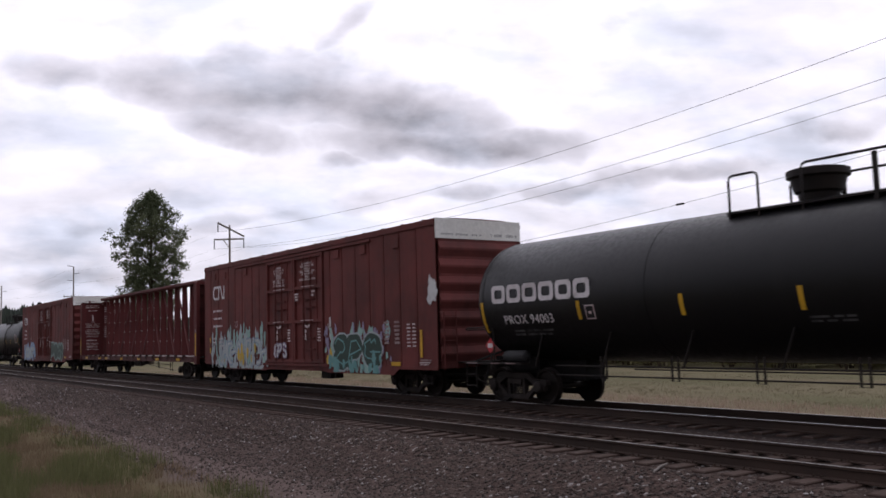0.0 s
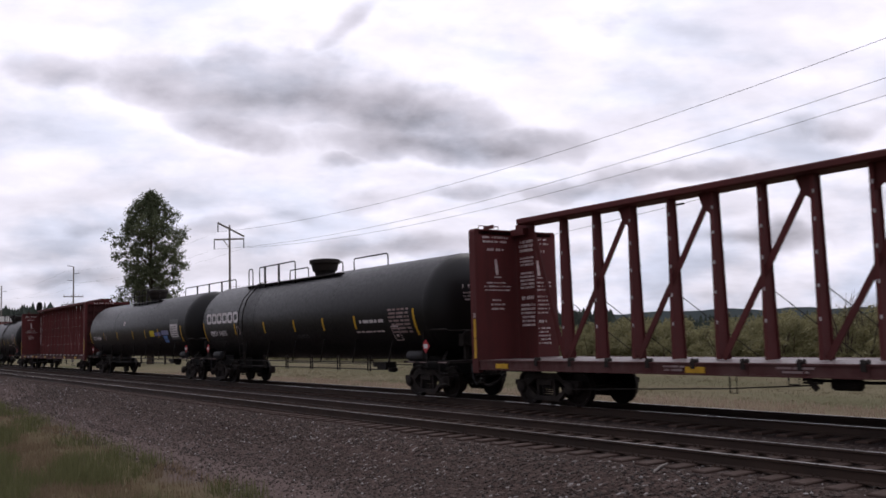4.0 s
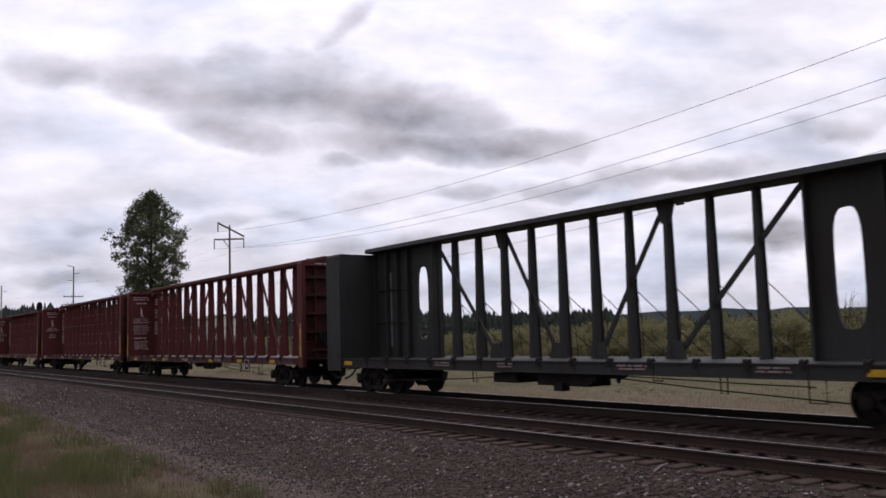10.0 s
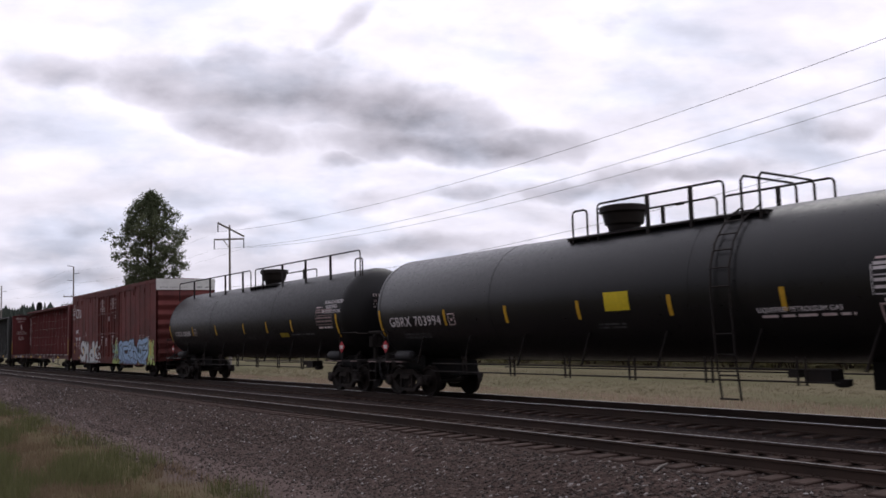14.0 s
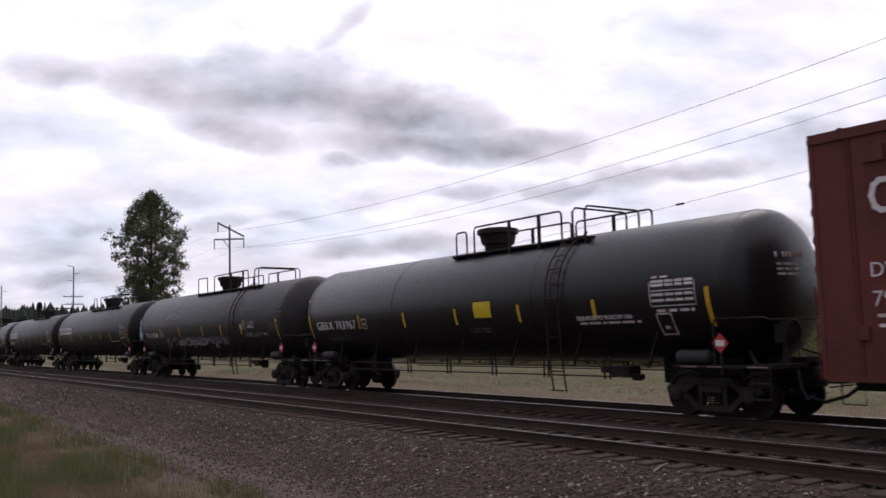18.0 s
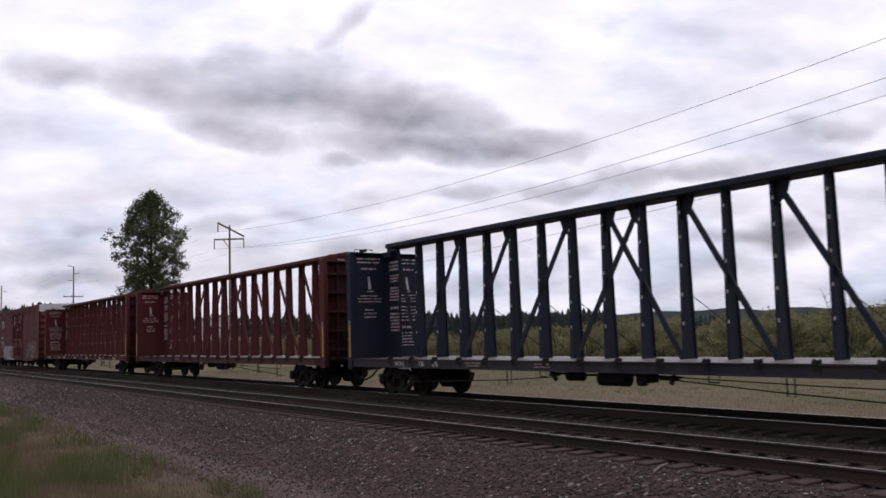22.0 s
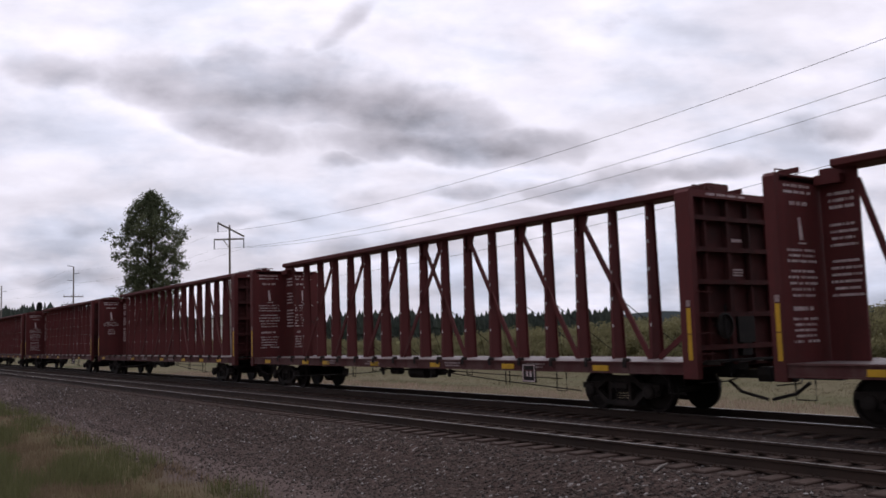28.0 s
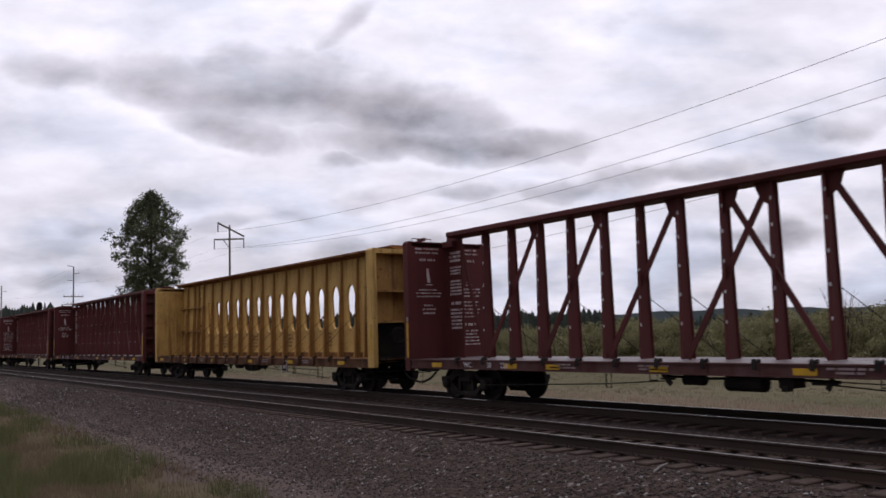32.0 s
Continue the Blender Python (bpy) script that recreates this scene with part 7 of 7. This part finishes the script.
    g = tank_car("black tank car with full-length railing and coloured stickers", rail=(8.5, 13.4), dome=10.2, hoops=[(1.2, 8.6, 0.58, 1, (3.2, 5.1, 6.9)), (12.3, 19.7, 0.58, 1, (14.2, 16.0, 17.8)), (8.65, 9.7, 0.56, -1, ()), (10.2, 13.3, 0.56, -1, (11.2,))], **g_size)
    finish(g, 1.60, 2.68, "TILX 301569", panel=False, seed=4, long=20.6)
    lines(g, 8.85, 9.3, 3.05, 3, 0.04, 77, 1.60, 2.68, STENCIL)
    on_tank(g, [(13.8, 14.55)], 2.18, 2.48, spray("sign_yellow", (0.68, 0.52, 0.03)), name="sticker", label="yellow sticker")
    on_tank(g, [(14.62, 15.6)], 2.20, 2.38, spray("violet_blue", (0.16, 0.18, 0.42)), name="sticker", label="blue sticker")
    on_tank(g, [(15.74, 16.85)], 2.24, 2.46, spray("violet_grey", (0.24, 0.25, 0.42)), name="sticker", label="blue and white sticker")
    on_tank(g, [(15.95, 16.55)], 1.85, 2.20, spray("sky_blue", (0.12, 0.24, 0.55)), name="sticker", label="bright blue sticker")
    on_tank(g, [(17.15, 18.45)], 1.98, 2.98, spray("dark_chalk", (0.09, 0.09, 0.09)), name="chalk_patch", label="grey patch round the data panel")
    on_tank(g, [(17.22, 18.30)], 2.10, 2.74, LETTER, 1.606, 2.68, "data_panel", "pale block of small lettering")
    for k in range(5):
        on_tank(g, [(17.3, 17.75), (17.8, 18.2)], 2.16 + 0.11 * k, 2.19 + 0.11 * k, GREASE, 1.612, 2.68, "data_line")
    rolling(g, 24.75)
    h = tank_car("black tank car with a white emblem and high railing", rail=(4.8, 13.0), dome=10.2, hoops=[(4.93, 5.35, 0.58, -1, ()), (6.05, 9.45, 0.58, -1, (6.6, 7.95)), (5.2, 7.0, 0.56, 1, ()), (8.2, 10.0, 0.56, 1, (8.6,)), (10.9, 13.4, 0.58, 1, ())], ladder=5.85, **g_size)
    finish(h, 1.60, 2.68, "PROX 94076", True, panel=False, seed=6, long=20.6)
    lines(h, 15.3, 17.0, 2.28, 1, 0.10, 78, 1.60, 2.68, LETTER)
    lines(h, 17.3, 18.5, 2.62, 7, 0.06, 79, 1.60, 2.68, LETTER_DIM)
    rolling(h, 45.4)
    q_rail = [(0.85, 9.98, 0.58, -1, (3.0, 5.14, 7.07, 9.1)), (10.46, 19.35, 0.58, -1, (11.24, 13.14, 15.2, 17.2)), (19.0, 19.5, 0.30, -1, ()), (9.2, 12.6, 0.50, 1, (11.4,))]
    tanks = [("Q", 255.55, "black tank car with a full-length top railing", dict(rail=(9.9, 12.5), dome=10.4, hoops=q_rail), dict(pitch=20.35, r=1.57, zc=2.66), "CTCX 135350", False),
             ("R", 275.85, "glossy black pressure tank car with a yellow sign", dict(rail=(9.3, 14.9), dome=10.35, hoops=gas_dome, gate=14.4, ladder=14.3), big, "GBRX 703994", True),
             ("S", 296.15, "black tank car with a white emblem and railing", dict(rail=(8.7, 14.6), dome=10.2, hoops=near_dome, gate=14.4), std, "PROX 37442", False),
             ("T", 316.45, "black tank car with a white emblem and short railing", dict(rail=(8.0, 14.6), dome=10.0, hoops=near_dome, gate=14.4), std, "", False),
             ("U", 336.75, "dull black tank car with scribbled graffiti", dict(rail=(8.3, 15.8), dome=10.25, hoops=[(8.4, 9.6, 0.58, -1, ()), (8.6, 12.0, 0.56, 1, (9.6, 10.9)), (10.5, 14.5, 0.58, -1, (12.56, 13.93)), (12.6, 15.4, 0.56, 1, (13.6,))], gate=15.3, ladder=14.5), std, "CTCX 135396", False),
             ("W", 357.0, "glossy black pressure tank car with a yellow sign", dict(rail=(9.3, 14.9), dome=10.3, hoops=gas_dome, gate=14.4, ladder=14.3), big, "GBRX 703967", True)]
    chalk, dim_chalk, faint = spray("chalk", (0.36, 0.36, 0.36)), spray("dim_chalk", (0.20, 0.20, 0.20)), spray("faint_chalk", (0.12, 0.12, 0.12))
    for n, (k, s, label, opt, size, number, sign) in enumerate(tanks):
        car = tank_car(label, paint=TANK_GREY if k == "U" else TANK_GLOSS if sign else TANK, **{**size, **opt})
        finish(car, size["r"], size["zc"], number, k in "ST", sign, panel=k not in "U", seed=10 + 7 * n, long=20.35)
        if sign:
            tank_words(car, "LIQUEFIED PETROLEUM GAS", 0.135, 15.0, 2.08, size["r"], size["zc"])
        if k == "Q":
            tank_words(car, "NON-ODORIZED", 0.17, 17.9, 3.02, size["r"], size["zc"])
            tank_words(car, "LIQUEFIED", 0.17, 18.05, 2.86, size["r"], size["zc"])
            tank_words(car, "PETROLEUM GAS", 0.17, 17.8, 2.70, size["r"], size["zc"])
            on_tank(car, [(14.1, 14.85)], 1.92, 2.08, spray("dull_yellow", (0.30, 0.22, 0.02)), name="sticker", label="dirty yellow sticker")
        if k == "U":
            piece(car, 7.4, 13.9, 1.72, 2.10, ("bolt", "arch", "gate", "bend", "hook", "fork", "bowl", "arch", "gate", "bolt", "bend", "arch", "hook", "bend", "fork", "gate"), dim_chalk, None, 0.022, 61, y=-1.500, label="row of faint chalk scribbles")
            piece(car, 7.2, 11.2, 1.65, 2.0, ("gate", "bend", "arch", "bowl", "fork", "hook"), faint, None, 0.07, 62, y=-1.49)
            piece(car, 15.25, 16.65, 2.28, 2.66, ("gate", "stem", "fork", "bend"), white, None, 0.028, 63, y=-1.610, label="sharp white scribble")
            piece(car, 15.3, 16.4, 2.85, 3.12, ("arch", "bend", "arch", "hook"), faint, None, 0.05, 64, y=-1.600)
            piece(car, 18.5, 19.2, 2.85, 3.1, ("arch", "arch", "arch"), faint, None, 0.05, 65, y=-1.600)
            piece(car, 15.6, 17.9, 2.0, 2.15, ("bend", "arch", "gate", "bowl", "arch"), dim_chalk, None, 0.018, 66, y=-1.54)
            piece(car, 5.6, 7.8, 2.95, 3.20, ("bolt", "gate", "arch", "fork", "bend", "arch", "gate"), chalk, None, 0.02, 67, y=-1.595, label="small chalk scribble")
            lines(car, 17.9, 19.0, 2.44, 4, 0.05, 68, 1.60, 2.68, WORN)
            splash(car, 1.15, 1.7, 2.2, 3.0, 18, pale, 69, y=-1.612, size=(0.04, 0.14), tall=1.8, spiky=True)
            splash(car, 5.5, 14.0, 1.5, 2.1, 60, faint, 70, y=-1.475, size=(0.03, 0.10), tall=1.0, spiky=True)
        rolling(car, s)


build_train()


# ------------------------------------------------------------------ small ground cover, ties
def build_stones():
    rng = random.Random(2)
    v, f = [], []
    for n in range(78000):
        far = n > 60000
        x = -3.5 - 46 * rng.random() ** 1.4 if not far else -42 - 70 * rng.random()
        y = rng.uniform(6.3, 14.3)
        if y < 7.6 and rng.random() < 0.6:
            continue
        z = ground_z(x, y) - (0.018 if y > 10.2 else 0.0)
        s = rng.uniform(0.014, 0.038) * (1.5 if far else 1.0)
        k = len(v)
        a = rng.uniform(0, 6.28)
        for dx, dy, dz in ((1, 0, 0), (0, 1, 0), (-1, 0, 0), (0, -1, 0), (0, 0, 1), (0, 0, -1)):
            q = s * rng.uniform(0.6, 1.3)
            v.append((x + q * (dx * math.cos(a) - dy * math.sin(a)), y + q * (dx * math.sin(a) + dy * math.cos(a)), z + s * 0.3 + q * 0.7 * dz))
        for i in range(4):
            j = (i + 1) % 4
            f += [(k + i, k + j, k + 4), (k + j, k + i, k + 5)]
    m, nt, bsdf = graph("crushed_stone")
    isl = nt.nodes.new("ShaderNodeNewGeometry").outputs["Random Per Island"]
    col = mix_node(nt, isl, (0.026, 0.018, 0.0155), (0.104, 0.076, 0.063))
    col = mix_node(nt, ramp(nt, isl, 0.965, 0.975), col, (0.30, 0.28, 0.27))
    nt.links.new(col, bsdf.inputs["Base Color"])
    bsdf.inputs["Roughness"].default_value = 0.9
    tagged(new("ballast_stones", raw_mesh("ballast_stones", v, f, m)), "loose dark crushed stone beside the track", "gravel", kind="stuff")


def blades(name, label, spots, material, seed, tall=(0.15, 0.4)):
    rng = random.Random(seed)
    v, f = [], []
    for x, y in spots:
        z = ground_z(x, y) - 0.02
        for _ in range(9):
            h = rng.uniform(*tall)
            a, lean = rng.uniform(0, 6.28), rng.uniform(0, 0.5) * h
            px, py = x + rng.gauss(0, 0.10), y + rng.gauss(0, 0.10)
            w = 0.005 + 0.008 * rng.random()
            k = len(v)
            v += [(px - w * math.sin(a), py + w * math.cos(a), z), (px + w * math.sin(a), py - w * math.cos(a), z), (px + lean * math.cos(a), py + lean * math.sin(a), z + h)]
            f.append((k, k + 1, k + 2))
    tagged(new(name, raw_mesh(name, v, f, material)), label, "grass", kind="stuff")


def build_grass():
    rng = random.Random(6)
    near, green, far, pale = [], [], [], []
    for _ in range(14000):
        x = -8 - 60 * rng.random()
        y = rng.uniform(1.5, 6.6) - 0.03 * (x + 15) * rng.random()
        patchy = noise.noise(Vector((x * 0.25, y * 0.5, 7)))
        if y > 5.2 and rng.random() < 0.6:
            continue
        (green if patchy > -0.04 else near).append((x, y))
    for _ in range(9000):
        x, y = -2 - 75 * rng.random(), 23.2 + 17 * rng.random() ** 1.4
        (pale if y + 1.2 * noise.noise(Vector((x * 0.3, 0, 2))) < 26.6 else far).append((x, y))
    blades("dry_grass", "tufts of dry straw-coloured verge grass", near, STRAW, 1, (0.06, 0.24))
    blades("green_grass", "tufts of green verge grass", green, GREENGRASS, 2, (0.12, 0.46))
    blades("field_grass", "dry pale grass along the far side of the tracks", far, FIELD_STRAW, 3, (0.05, 0.13))
    blades("pale_grass", "pale straw beside the ballast", pale, PALE_STRAW, 4, (0.08, 0.26))


def build_stick():
    stick = Geo().tube([(-8.98, 10.02, -0.245), (-9.03, 10.22, -0.195), (-9.12, 10.50, -0.180)], [0.020, 0.024, 0.014], 6)
    tagged(part("broken_stick", stick, POLE), "pale broken stick lying on the ballast", "stick")


build_stones()
build_grass()
build_stick()


def build_ties():
    rng = random.Random(9)
    data = Geo().quad_loop([[(-0.115 + e, -1.3 + e, z), (0.115 - e, -1.3 + e, z), (0.115 - e, 1.3 - e, z), (-0.115 + e, 1.3 - e, z)] for z, e in ((-0.36, 0.0), (-0.196, 0.0), (-0.181, 0.015))]).data("tie", TIE)
    plate = Geo().box(-0.09, 0.09, -0.86, -0.64, -0.181, -0.165).box(-0.09, 0.09, 0.64, 0.86, -0.181, -0.165)
    for sx in (-1, 1):
        for yy in (-0.85, -0.655, 0.655, 0.85):
            plate.box(sx * 0.055 - 0.012, sx * 0.055 + 0.012, yy - 0.012, yy + 0.012, -0.166, -0.135)
    plate = plate.data("tie_plate", RAIL_RUST)
    for track, reach in ((TRACK_NEAR, 140), (TRACK_FAR, 90)):
        for k in range(reach):
            x = 2.0 - 0.52 * k + rng.uniform(-0.02, 0.02)
            tie = part("tie", data, None, track, at=(x, rng.uniform(-0.04, 0.04), rng.uniform(-0.006, 0.004)))
            tie.rotation_euler = (0, 0, rng.uniform(-0.015, 0.015))
            if track is TRACK_NEAR and k < 90:
                part("tie_plate", plate, None, tie)
        g = Geo()
        for k in range(reach, 420):
            x = 2.0 - 0.52 * k
            g.box(x - 0.115, x + 0.115, -1.3, 1.3, -0.36, -0.181)
        for k in range(1, 60):
            x = 2.0 + 0.52 * k
            g.box(x - 0.115, x + 0.115, -1.3, 1.3, -0.36, -0.181)
        ob = part("far_ties", raw_mesh("far_ties", g.v, g.f, TIE), None, track)
        ob["kind"] = "stuff"


build_ties()


# ------------------------------------------------------------------ movement
def motions():
    for car, s in MOVING:
        walk(car, [(0, pose(s, FAR, 0)), (32, pose(s - SPEED * 32, FAR, 0))])
    # the wheels roll: one row a thirtieth of a second; wheels at the same end of a bogie turn alike
    first = {}
    for car, s in MOVING:
        for ob in car.children_recursive:
            if ob.name.split(".")[0] != "wheelset":
                continue
            end = ob.location.x > 0
            if end not in first:
                x, turn = ob.location.x, -math.degrees(SPEED / WHEEL_R) / FPS
                walk(ob, [(k / FPS, pose(x, 0, WHEEL_R, 0, turn * k, 0)) for k in range(32 * FPS + 1)])
                first[end] = ob
            else:
                ob.rotation_mode = "QUATERNION"
                ob.animation_data_create().action = first[end].animation_data.action
                ob.animation_data.action_slot = first[end].animation_data.action_slot


motions()
